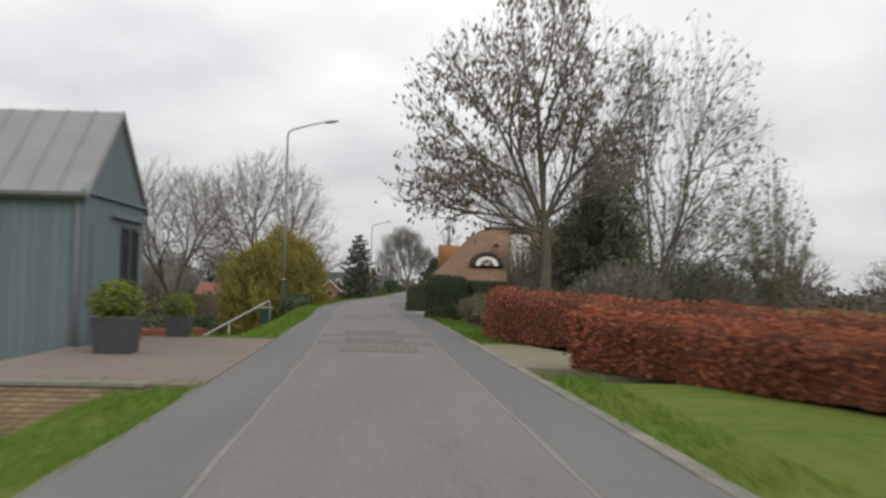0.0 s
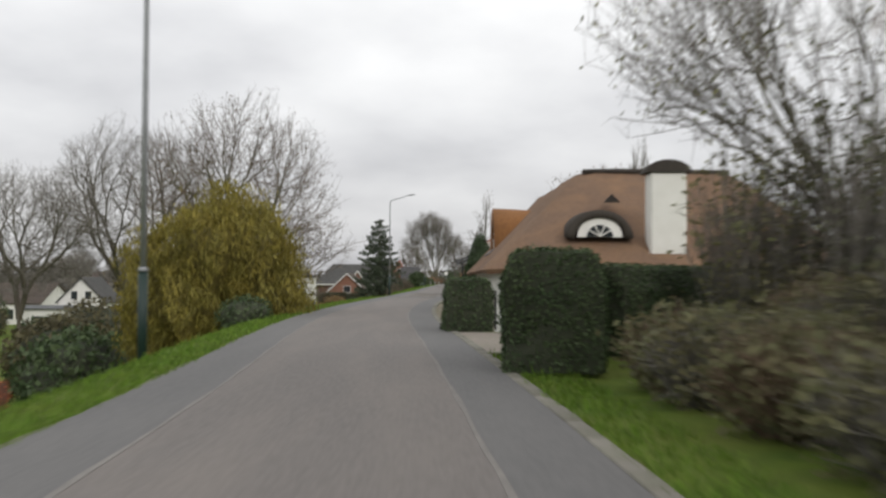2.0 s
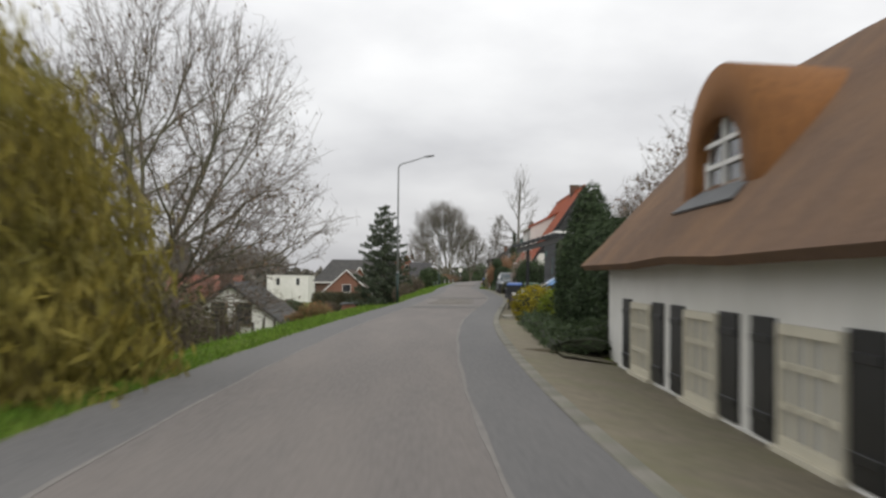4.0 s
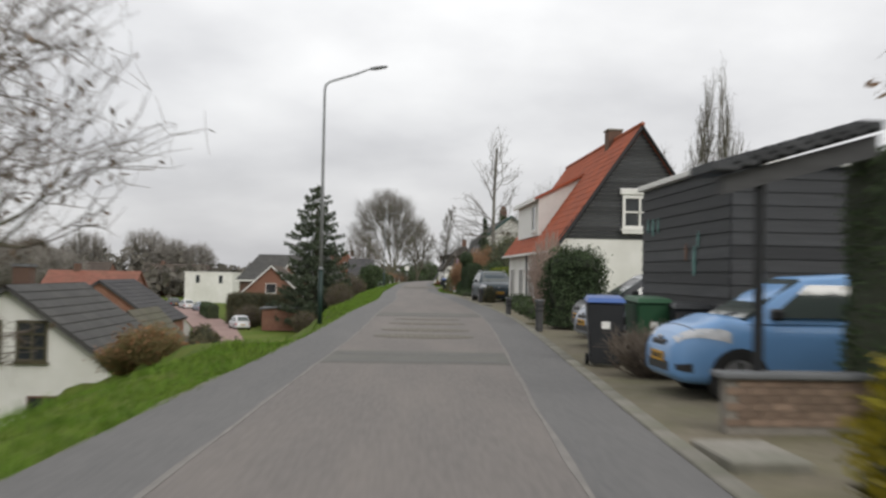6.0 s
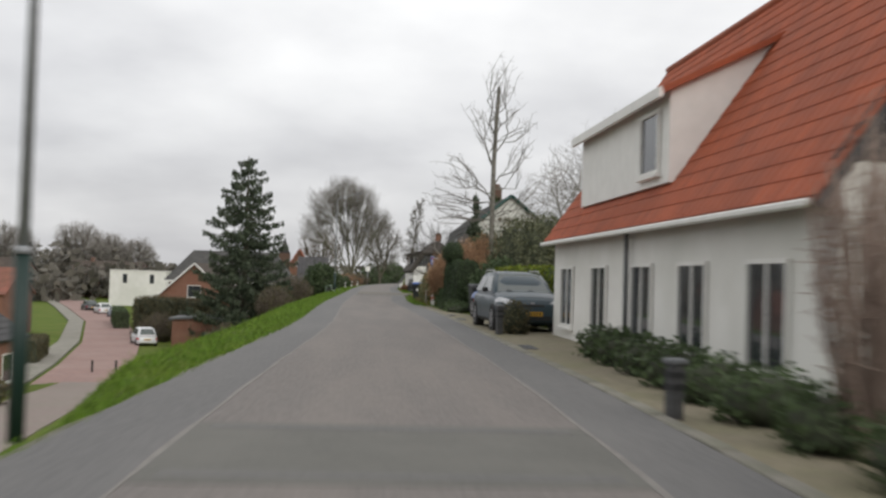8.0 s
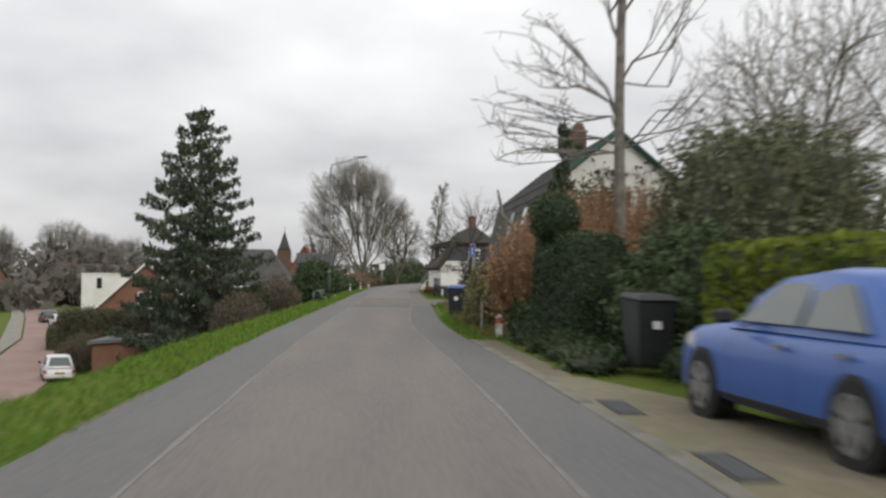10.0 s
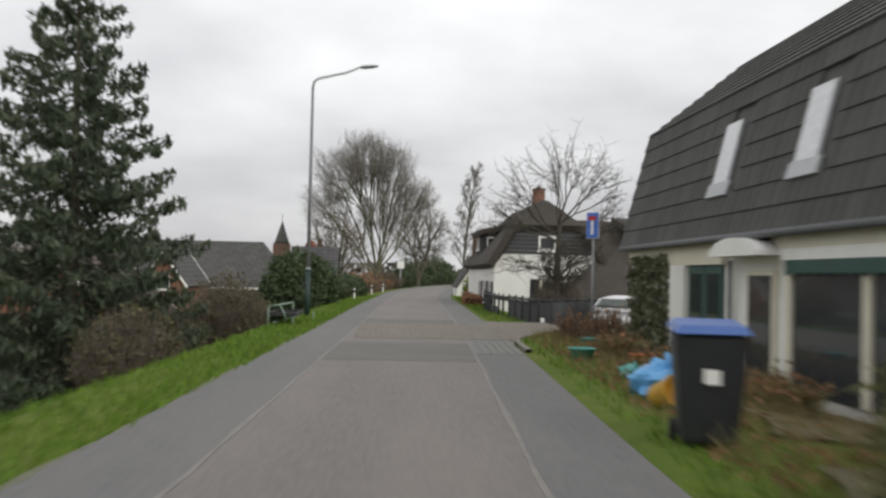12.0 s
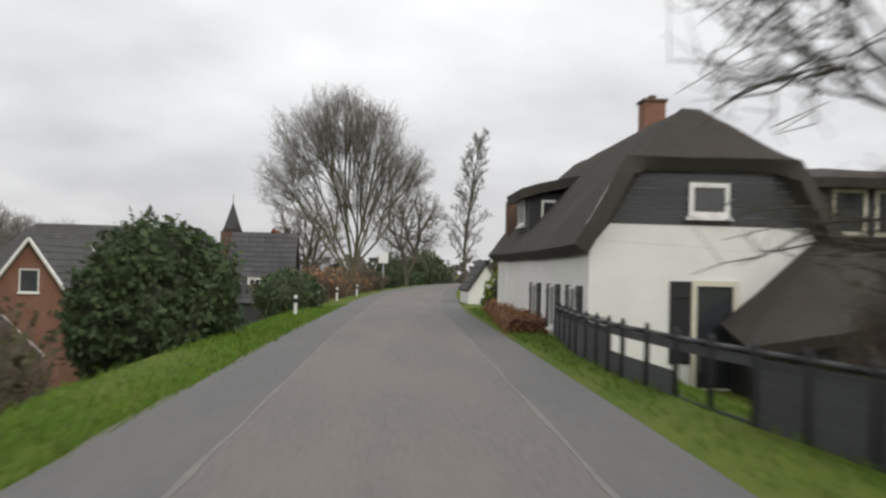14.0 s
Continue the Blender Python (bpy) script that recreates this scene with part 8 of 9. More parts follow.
for k, (x, y, r, h, lf) in enumerate(((-30, 22, 3.2, 4.8, "olive"), (-24, 14, 2.6, 4.0, "yew"), (-36, 34, 3.6, 5.2, "yew"), (-17, 20, 2.4, 4.2, "olive"), (-13.5, 12.5, 2.2, 3.8, "yew"), (-44, 52, 4, 5.6, "olive"), (-20, 34, 3.0, 4.4, "olive"), (-56, 62, 4.5, 6, "yew"), (-31, 70, 3.0, 2.4, "olive"), (-35, 66, 3.4, 2.0, "yew"), (-48, 74, 4.2, 3.4, "olive"), (-52, 84, 4.0, 5.4, "yew"))):
    bush(440 + k, x, y, r, h, lf, "loose evergreen garden shrubs on the low land", 3200, 0.2, LOW, push=0.2, lump=0.4)
hedge(73, [(-18.6, 141.0), (-15.0, 140.0), (-11.2, 139.4)], LOW, 1.8, 3.5, "olive", "yewcore", "rough olive-green hedge beside the street", 220, 0.09, bump=0.35, push=0.12)
hedge(74, [(-22.5, 152), (-26.0, 166)], LOW, 1.4, 1.8, "yew", "yewcore", "dark garden hedge along the street", 130, 0.1)
hedge(75, [(-19.5, 112), (-20.8, 119)], LOW, 1.2, 1.5, "olive", "yewcore", "rough brown garden hedge along the street", 160, 0.09)
for k, (x, y, r, h) in enumerate(((-18.5, 56, 2.2, 4.6), (-21.5, 60, 2.6, 5.2), (-17.4, 62, 1.6, 4.0), (-24, 66, 2.6, 5.0), (-20, 71, 2.2, 4.4))):
    twig_bush(450 + k, x, y, LOW - 0.1, r, h, 800, "dense brown garden thicket on the low land", "twig", "olive", 3200, 0.14, group="low garden thicket")
# the low gardens of the second stretch
for k, (x, y, r, h, lf) in enumerate(((-9.6, 30.5, 1.9, 4.6, "olive"), (-11.8, 33.0, 2.3, 6.2, "olive"), (-8.9, 36.5, 1.4, 3.4, "olive"), (-7.6, 24.5, 1.4, 3.4, "olive"), (-12.5, 27, 2.4, 6.4, "olive"), (-14.8, 34.0, 2.4, 6.6, "olive"), (-10.0, 21.5, 1.8, 5.0, "olive"))):
    twig_bush(460 + k, x, y, gz(x, y) - 0.2, r, h, 700, "dense brown thicket at the foot of the bank", "twig", lf, 3600, 0.11, group="thicket")
for k, (x, y, r, h) in enumerate(((-6.6, 48.7, 0.9, 0.95), (-7.7, 50.2, 0.8, 0.8))):
    twig_bush(470 + k, x, y, gz(x, y) - 0.05, r, h, 420, "orange-brown dry shrub on the bank", "straw", "rust", 1300, 0.06, group="dry bank shrubs")
for k, (x, y, r, h) in enumerate(((-9.0, 44.6, 1.0, 1.2), (-7.0, 45.5, 0.7, 0.8))):
    bush(474 + k, x, y, r, h, "laurel", "low green leafy garden shrub", 1400, 0.09)
for k, (x, y, r, h) in enumerate(((-10.3, 72.6, 0.8, 1.4), (-10.2, 75.0, 0.7, 1.2), (-10.4, 77.6, 0.8, 1.5))):
    bush(476 + k, x, y, r, h, "olive", "low olive-green shrub beside the outbuilding", 1600, 0.09, lump=0.4)
conifer(21, -7.96, 129.1, -4.2, 14.9, 5.2, "tall dark spruce with drooping branches", skirt=0.02, rings=22, per=12, shape=0.55)
for k, (x, y, r, h, lf) in enumerate(((-15.8, 136, 1.8, 2.8, "olive"), (-5.2, 125.5, 1.6, 3.2, "olive"), (-6.4, 133.5, 2.0, 4.3, "olive"), (-4.2, 136.5, 1.6, 3.6, "olive"), (-5.0, 140.0, 1.9, 4.0, "olive"), (-3.6, 148.5, 1.5, 2.6, "olive"), (-8.4, 121.5, 1.4, 2.4, "olive"))):
    twig_bush(480 + k, x, y, gz(x, y) - 0.2, r, h, 800, "bare brown garden thicket below the bank", "twig", lf, 2600, 0.11, group="garden thicket")
bush(495, -2.2, 143.5, 1.45, 3.35, "laurel", "big dense rounded evergreen bush on the bank", 9000, 0.12, z=-1.35, lump=0.5, push=0.13)
bush(496, -0.6, 158.0, 1.1, 1.6, "yew", "dark low evergreen bush on the bank", 2200, 0.1)
for k, (x, y) in enumerate(((-0.6, 166), (0.2, 172), (0.6, 180), (1.2, 188), (2.4, 196))):
    twig_bush(500 + k, x - 0.6, y, gz(x - 0.6, y) - 0.2, 1.8, 2.4, 600, "bare brown roadside scrub", "twig", "rust" if k % 2 else "olive", 1500, 0.12, group="roadside scrub")
# garden side of the second stretch
for k, (x, y, r, h, tp) in enumerate(((3.55, 20.4, 0.78, 3.75, 0.5), (3.75, 18.9, 0.85, 2.95, 0.22), (4.5, 17.2, 1.1, 3.05, 0.2), (4.9, 19.6, 1.1, 3.1, 0.25), (3.95, 16.9, 0.8, 2.75, 0.2), (6.3, 17.8, 1.3, 4.6, 0.5))):
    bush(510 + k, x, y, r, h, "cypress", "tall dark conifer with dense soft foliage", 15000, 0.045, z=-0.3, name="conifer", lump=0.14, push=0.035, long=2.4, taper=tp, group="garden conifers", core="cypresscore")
hedge(67, [(2.55, 15.3, 0.16), (2.65, 16.2), (2.7, 19), (2.85, 25.2)], -0.08, 1.0, 0.24, "laurel", "yewcore", "low creeping evergreen along the pavement", 420, 0.05, bump=0.16, push=0.06)
hedge(65, [(3.95, 31.0, 2.45), (4.5, 30.95, 2.65), (6, 30.8, 2.72), (7.5, 30.7, 2.76), (12.5, 30.2, 2.76)], 0, 1.2, 2.45, "yew", "yewcore", "tall clipped evergreen hedge", 900, 0.04, round_top=0.18)
bush(519, 2.75, 16.6, 0.6, 0.36, "laurel", "low creeping grey-green plant by the cottage wall", 1800, 0.045, z=-0.1, push=0.06)
bush(524, 3.2, 16.2, 0.5, 0.5, "laurel", "low creeping grey-green plant by the cottage wall", 1500, 0.045, z=-0.1, push=0.06)
bush(520, 2.85, 27.3, 0.6, 1.0, "gold", "rounded yellow variegated shrub", 3600, 0.055, z=-0.05, lump=0.2)
bush(521, 3.55, 24.3, 0.8, 0.95, "lime", "spreading yellow-green shrub beside the pavement", 3200, 0.07, z=-0.05, lump=0.4)
bush(522, 3.75, 22.3, 0.8, 0.8, "lime", "spreading yellow-green shrub beside the pavement", 2400, 0.07, z=-0.05, lump=0.4)
bush(523, 3.2, 25.6, 0.5, 0.45, "laurel", "low grey-green leafy shrub", 1200, 0.05, z=-0.05)
twig_bush(530, 3.35, 35.9, 0, 0.75, 0.62, 420, "low dry brown shrub by the bins", "twig")
twig_bush(531, 4.2, 35.9, 0, 0.6, 0.6, 300, "low dry brown shrub by the bins", "twig")
hedge(72, [(4.0, 48.75, 1.7), (4.4, 48.65, 1.85), (5.05, 48.5, 1.8)], 0, 1.4, 1.8, "cypress", "cypresscore", "dense dark evergreen bush, ragged at the top", 1300, 0.045, name="clipped_bush", bump=0.3, push=0.1, round_top=0.16)
twig_bush(532, 4.6, 48.7, 0.9, 0.75, 1.35, 120, "upright evergreen shoots above the bush", "bark_dark", "yew", 1500, 0.05)
twig_bush(533, 4.35, 51.2, 0, 0.8, 2.6, 190, "pale pinkish bare climbing shrub before the white wall", "rose_pale")
twig_bush(534, 4.75, 54.4, 0, 0.7, 2.9, 200, "pale pinkish bare climbing shrub before the white wall", "rose_pale")
for k in range(9):
    bush(540 + k, 4.35 + 0.09 * k, 51.5 + 1.6 * k, 0.45, 0.5, "laurel", "low green border plant", 700, 0.06, z=-0.05, group="border plants")
bush(552, 4.6, 71.3, 0.3, 0.8, "olive", "small green shrub against the corner post", 1200, 0.045, z=-0.05)
hedge(68, [(6.55, 85.4), (7.2, 79), (7.9, 72.2)], 0, 1.0, 1.72, "lime", "yewcore", "clipped laurel hedge with yellow-green new leaves", 300, 0.09)
for k, (x, y, r, h) in enumerate(((4.85, 86.6, 0.4, 0.3), (4.95, 88.4, 0.45, 0.35), (4.85, 90.2, 0.4, 0.28), (4.95, 92.0, 0.45, 0.4), (6.2, 86.0, 0.5, 0.5))):
    bush(556 + k, x, y, r, h, "laurel", "low ragged green plant at the foot of the hedge", 900, 0.05, z=-0.1, push=0.08, lump=0.5, group="hedge-foot plants")
hedge(69, [(5.15, 91.2, 2.1), (5.5, 89.0, 2.0)], 0, 1.0, 2.1, "cypress", "cypresscore", "tall dark clipped hedge block", 1100, 0.042, round_top=0.2, bump=0.1)
shrub(74, 4.95, 90.4, 2.05, 0.42, 0.42, 0.44, "cypress", "dark ball-shaped yew top above the hedge", 2600, 0.04, core="cypresscore", lump=0.15, push=0.03, name="clipped_ball")
conifer(75, 7.3, 101.7, -0.1, 6.2, 0.8, "thin straggly spruce behind the birch", rings=13, per=6, shape=0.8)
for k, (x, y, r, h) in enumerate(((7.9, 89.2, 1.3, 4.0), (9.3, 90.0, 1.4, 4.0), (6.6, 87.6, 0.9, 1.9), (8.6, 91.5, 1.3, 2.6), (6.9, 92.9, 0.8, 1.4))):
    bush(560 + k, x, y, r, h, "ivy_leaf" if k < 2 else "yew", "loose dark green garden conifer", 9000, 0.075, z=-0.05, lump=0.4, push=0.16, name="conifer")
crown_tree(41, 7.4, 94.8, 0, (10.6, 0.15), ((8.2, 0.3, 0.1, 11.0, 0.9, 1.0, 1.4, 20), (6.7, -1.1, -0.2, 9.0, 0.9, 1.0, 1.2, 14), (7.4, 1.3, 0.5, 9.2, 0.9, 1.0, 1.0, 12), (4.9, -2.0, -0.3, 6.5, 1.1, 0.9, 0.9, 20), (4.4, -2.5, 0.2, 5.2, 1.2, 0.9, 0.7, 18), (4.2, -2.3, 0.6, 4.2, 1.3, 0.9, 0.5, 14), (4.3, 1.9, 0.2, 5.6, 0.9, 0.9, 0.9, 10), (5.8, 1.2, -0.8, 7.4, 0.9, 0.9, 0.8, 12)), "pale-barked birch with open sinuous bare branches", bark="bark_pale", twig="twig_grey", tip=0.013, wander=0.34, step=0.24, extra=2, spray=0.5)
fallen = thing("fallen_branch", 0, 0, 0, 0, "pale broken branch lodged across the bushes", "branch")
pipe("branch", [(4.36, 94.1, 3.2), (4.42, 94.1, 2.95), (4.46, 94.0, 2.65), (4.65, 94.0, 2.45), (4.9, 94.0, 2.25), (5.1, 94.2, 1.6)], [0.025, 0.035, 0.04, 0.04, 0.035, 0.03], M["bark_pale"], fallen, 6)
pipe("side_shoot", [(4.46, 94.0, 2.65), (4.3, 93.9, 2.75), (4.1, 93.8, 2.72)], [0.02, 0.014, 0.006], M["bark_pale"], fallen, 5)
round_tree(42, 11.5, 95, 0, 7.8, 3.3, "light rounded bare tree in the garden", 420, 0.16, 0.12, bark="bark_pale", twig="twig_hazed", tip=0.008)
crown_tree(44, 15.1, 99, -0.2, (1.6, 0.24), ((1.5, 0, 0, 6.6, 5.0, 4.6, 3.7, 1000),), "bare spreading tree in the garden", twig="twig_grey", bark="bark_green", tip=0.0085)
bare_tree(45, 19, 88, -1, 9.0, 4.5, 0.2, "bare tree in the garden", twig="twig", leaders=3, fork=0.15, limbs=18, kids=(5, 4, 3))
crown_tree(43, 30.8, 116.3, -2.3, (10.0, 0.3), ((2.5, 0, 0, 13.4, 2.2, 2.2, 11.2, 1000), (2.0, 2.1, 0, 10.2, 1.5, 1.7, 8.0, 460), (2.0, -2.0, 0.5, 10.2, 1.4, 1.6, 7.8, 420)), "narrow upright bare poplar", twig="twig_grey", tip=0.014, wander=0.08, spray=0.7)
round_tree(46, 24, 70, -1.5, 9.0, 5.0, "bare tree behind the houses", 700, 0.15, 0.2, twig="twig", tip=0.01)
round_tree(47, 17, 47, -0.5, 8.5, 4.0, "bare brown tree behind the garage", 700, 0.15, 0.2, twig="twig_red", tip=0.009, leaves="deadleaf", leaf_n=2500, leaf_size=0.09)
round_tree(48, 12.3, 35.5, -0.3, 8.9, 5.1, "bare brown tree behind the hedge", 900, 0.15, 0.2, twig="twig", tip=0.009, leaves="deadleaf", leaf_n=2600, leaf_size=0.09)
bush(566, 11.5, 19.5, 1.6, 5.6, "laurel", "tall evergreen behind the cottage", 4500, 0.14, z=0, lump=0.4, push=0.2)
for k, (x, y, r, h) in enumerate(((5.1, 93.6, 1.0, 2.6), (5.9, 94.6, 1.2, 3.2), (7.0, 95.6, 1.4, 3.5), (8.4, 96.4, 1.5, 3.6), (6.6, 97.4, 1.1, 2.6), (5.6, 101.2, 0.8, 1.2), (9.8, 103.4, 1.7, 1.8))):
    twig_bush(570 + k, x, y, gz(x, y), r, h, 900, "feathery bush of pale rust-brown stems and leaves", "reed", "reedleaf", 8500, 0.05, group="rust-brown bushes")
for k, (x, y, r, h) in enumerate(((7.4, 98.0, 0.75, 3.9), (5.3, 92.9, 0.7, 0.85))):
    bush(580 + k, x, y, r, h, "yew", "dark evergreen bush among brown shrubs", 2600, 0.08, z=gz(x, y) - 0.05, lump=0.35, push=0.08)
for k, (x, y, r, h) in enumerate(((4.85, 98.6, 0.5, 1.1), (5.1, 100.2, 0.7, 1.5))):
    bush(584 + k, x, y, r, h, "thuja", "leafy olive-green bush beside the road", 4200, 0.085, lump=0.4, push=0.09)
for k, (x, y, r, h) in enumerate(((6.1, 99.4, 1.0, 2.1), (7.1, 100.6, 1.2, 2.5), (8.3, 101.6, 1.2, 2.6), (5.5, 102.6, 0.6, 1.3))):
    bush(586 + k, x, y, r, h, "thuja", "loose feathery green conifer bush", 7000, 0.07, z=gz(x, y) - 0.05, lump=0.5, push=0.14, long=3.2, name="conifer", group="feathery conifers")
for k, (x, y, r, h) in enumerate(((6.3, 108.6, 0.6, 0.4), (6.6, 110.6, 0.6, 0.45), (6.1, 112.6, 0.6, 0.35), (6.7, 114.6, 0.7, 0.5), (6.2, 116.2, 0.6, 0.45), (6.8, 118.0, 0.7, 0.6), (6.9, 120.2, 0.6, 0.7))):
    twig_bush(650 + k, x, y, gz(x, y), r, h, 220, "dry brown weeds and brambles in the front garden", "bramble" if k % 2 else "straw", "rust" if k % 2 == 0 else "bramble_leaf", 420, 0.055, group="dry weeds")
for k, (x, y, r, h) in enumerate(((6.6, 119.3, 0.6, 1.05), (7.2, 121.3, 0.6, 1.2), (6.2, 120.6, 0.4, 0.75))):
    twig_bush(680 + k, x, y, gz(x, y), r, h, 120, "upright brown brush beside the sign", "bramble", "rust", 260, 0.055, group="dry weeds")
twig_bush(658, 6.9, 122.5, gz(6.9, 122.5), 0.4, 0.75, 260, "small leafy shrub at the corner of the turning", "twig", "olive", 900, 0.05)
arch = thing("bramble", 6.4, 120.2, gz(6.4, 120.2), 0, "long dark bramble stems arching beside the sign", "shrub")
arng = random.Random(12)
for k in range(9):
    a, l, h = arng.uniform(0, 6.28), arng.uniform(0.5, 1.0), arng.uniform(0.7, 1.3)
    pipe("stem", [(l * f * math.cos(a), l * f * math.sin(a), h * math.sin(2.5 * f)) for f in (0, 0.2, 0.4, 0.6, 0.8, 1.0)], [0.012, 0.011, 0.009, 0.008, 0.006, 0.004], M["bark_dark"], arch, 5)
crown_tree(52, 7.42, 130.0, -0.7, (3.9, 0.14), ((3.4, -1.6, 0.2, 4.9, 1.2, 1.3, 1.0, 40), (3.7, -0.5, -0.3, 5.7, 1.0, 1.2, 1.1, 30), (3.9, 0.6, 0, 5.9, 0.8, 1.2, 1.2, 30), (3.8, 1.5, -0.2, 5.0, 0.9, 1.2, 1.3, 46), (3.0, 1.9, 0.4, 4.0, 0.7, 0.9, 0.8, 40), (3.2, -1.9, -0.6, 3.8, 0.9, 0.8, 0.7, 40), (2.3, -1.6, -0.3, 2.3, 0.9, 0.8, 0.5, 30), (2.0, 1.1, 0.2, 2.9, 0.8, 0.8, 0.8, 60), (1.8, 0.1, 0, 2.4, 1.0, 0.9, 0.9, 190)), "old bare apple tree with long upright shoots", twig="bark_dark", bark="bark_dark", tip=0.0085, wander=0.2, step=0.3, extra=2, spray=0.5, power=0.37)
twig_bush(598, 7.5, 130.5, gz(7.5, 130.5), 0.9, 2.2, 420, "dark twigs round the foot of the apple trunk", "twig", "yew", 500, 0.06)
hedge(70, [(6.0, 144.5), (6.4, 150), (6.9, 158)], -0.35, 0.9, 0.62, "rust", "coppercore", "low brown heather border along the road", 300, 0.05, bump=0.12, push=0.05)
for k, (x, y, r, h) in enumerate(((15.5, 134.0, 1.3, 1.3), (18.0, 136.5, 1.5, 1.5), (17.0, 131.0, 1.2, 1.1), (21.5, 139.0, 1.8, 1.7), (13.5, 131.2, 0.9, 0.9))):
    twig_bush(670 + k, x, y, gz(x, y), r, h, 300, "rough orange-brown brush at the edge of the meadow", "reed" if k % 2 else "twig", "rust" if k % 2 else "bramble_leaf", 900, 0.08, group="meadow brush")
bush(600, 7.6, 157.5, 1.2, 2.0, "lime", "loose yellow-green garden shrub beside the road", 1600, 0.1)
bush(601, 8.6, 153.5, 1.0, 1.8, "olive", "leafy green garden shrub by the white shed", 1600, 0.1)
# far end of the road
crown_tree(31, 0.7, 207, -1.0, (2.6, 0.42), ((1.5, -5.9, 0, 9.6, 3.0, 4, 2.6, 300), (2.0, -4.2, 0, 13.0, 3.4, 4.5, 3.4, 560), (2.4, -1.3, 0.5, 15.0, 3.4, 4.5, 3.4, 700), (2.6, 1.5, 0, 13.6, 3.0, 4, 3.6, 520), (2.6, 4.2, 0, 11.0, 2.6, 3.5, 2.1, 380), (2.0, 0.3, 0, 9.0, 3, 3.5, 2.5, 400)), "large round bare tree beside the road", twig="twig_grey", bark="bark_green", tip=0.0115, spray=1.0, extra=3, power=0.38)
bare_tree(33, 10.4, 210, -1.0, 14.7, 2.0, 0.2, "slender bare tree beside the road", twig="twig_grey", limbs=26, kids=(6, 4), first=0.18, rise=1.5, twig_r=0.022)
round_tree(34, 6.0, 232, -1.0, 12.5, 4.8, "bare tree beyond the bend", 900, 0.15, 0.3, twig="twig_grey", tip=0.018, spray=0.9)
round_tree(35, -5.0, 238, -3, 13, 4.8, "bare tree beyond the bend", 900, 0.15, 0.3, twig="twig", tip=0.018, spray=0.9)
for k, (x, y, r, h, lf) in enumerate(((5, 246, 3.2, 6.5, "yew"), (9, 252, 3.0, 5.5, "yew"), (-1, 250, 3.5, 6, "olive"), (14.5, 216, 2.0, 3.4, "olive"), (12, 186, 1.6, 2.2, "olive"), (18.5, 236, 3.2, 4.8, "yew"), (24, 250, 4, 6, "olive"), (-8, 236, 3.0, 5.0, "olive"), (10.4, 176, 1.4, 2.0, "yew"))):
    bush(610 + k, x, y, r, h, lf, "dense dark trees and scrub closing the view", 3600, 0.22, lump=0.4, push=0.2, name="tree", category="tree")
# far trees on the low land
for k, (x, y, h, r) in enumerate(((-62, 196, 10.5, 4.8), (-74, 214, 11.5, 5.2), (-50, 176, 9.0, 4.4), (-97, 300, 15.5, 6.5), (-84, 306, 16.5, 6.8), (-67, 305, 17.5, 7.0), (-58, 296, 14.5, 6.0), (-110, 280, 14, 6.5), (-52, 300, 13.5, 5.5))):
    round_tree(620 + k, x, y, LOW, h, r, "distant round bare tree", 1700, 0.14, 0.35, twig="twig_hazed", tip=0.03, spray=1.3, group="distant trees")
for k, (x, y, h, r) in enumerate(((36, 12, 6.5, 3.6), (46, 2, 6, 3.2), (30, -6, 5.5, 3.0), (52, 26, 7, 4), (41, 44, 8, 4))):
    round_tree(640 + k, x, y, -2.4, h, r, "small bare tree standing in the meadow", 420, 0.15, 0.2, twig="twig", tip=0.014, spray=0.7, group="meadow trees")


def far_woods():
    """The hazy belts of trees that close the horizon all round: clumps of brush, past counting."""
    rng = np.random.default_rng(77)
    C, S = [], []
    def belt(x0, y0, x1, y1, base, h, n, depth):
        t = rng.uniform(0, 1, n)
        prof = 0.55 + 0.45 * np.sin(t * 37 + x0) * np.sin(t * 13 + 1)
        C.append(np.stack([x0 + (x1 - x0) * t + rng.normal(0, depth, n), y0 + (y1 - y0) * t + rng.normal(0, depth, n), base + h * prof * rng.uniform(0, 1, n) ** 0.7], 1))
    belt(-420, 330, -20, 420, LOW, 13, 9000, 8)
    belt(-260, 80, -130, 330, LOW, 12, 5000, 8)
    belt(-200, -40, -120, 90, LOW, 10, 3000, 8)
    belt(10, 330, 300, 300, -3, 10, 7000, 8)
    belt(110, -120, 220, 300, -3, 8, 6000, 8)
    belt(-60, 255, 30, 290, -4, 8, 4500, 6)
    belt(-150, 285, -40, 302, LOW, 12, 6000, 5)
    belt(-95, 205, -55, 232, LOW, 6.5, 2600, 4)
    belt(150, 120, 130, 330, -3, 5, 3000, 5)
    P = np.concatenate(C)
    ob = put("far_woods", quads_mesh(leaf_quads(P, 1.5, rng, long=1.5), "far_woods"), M["farwood"])
    tagged(ob, "distant belts of bare brownish woodland", "woods", kind="stuff")


M["farwood"] = foliage("far_wood_brush", (0.15, 0.138, 0.115), (0.11, 0.103, 0.086), 0.25)
far_woods()


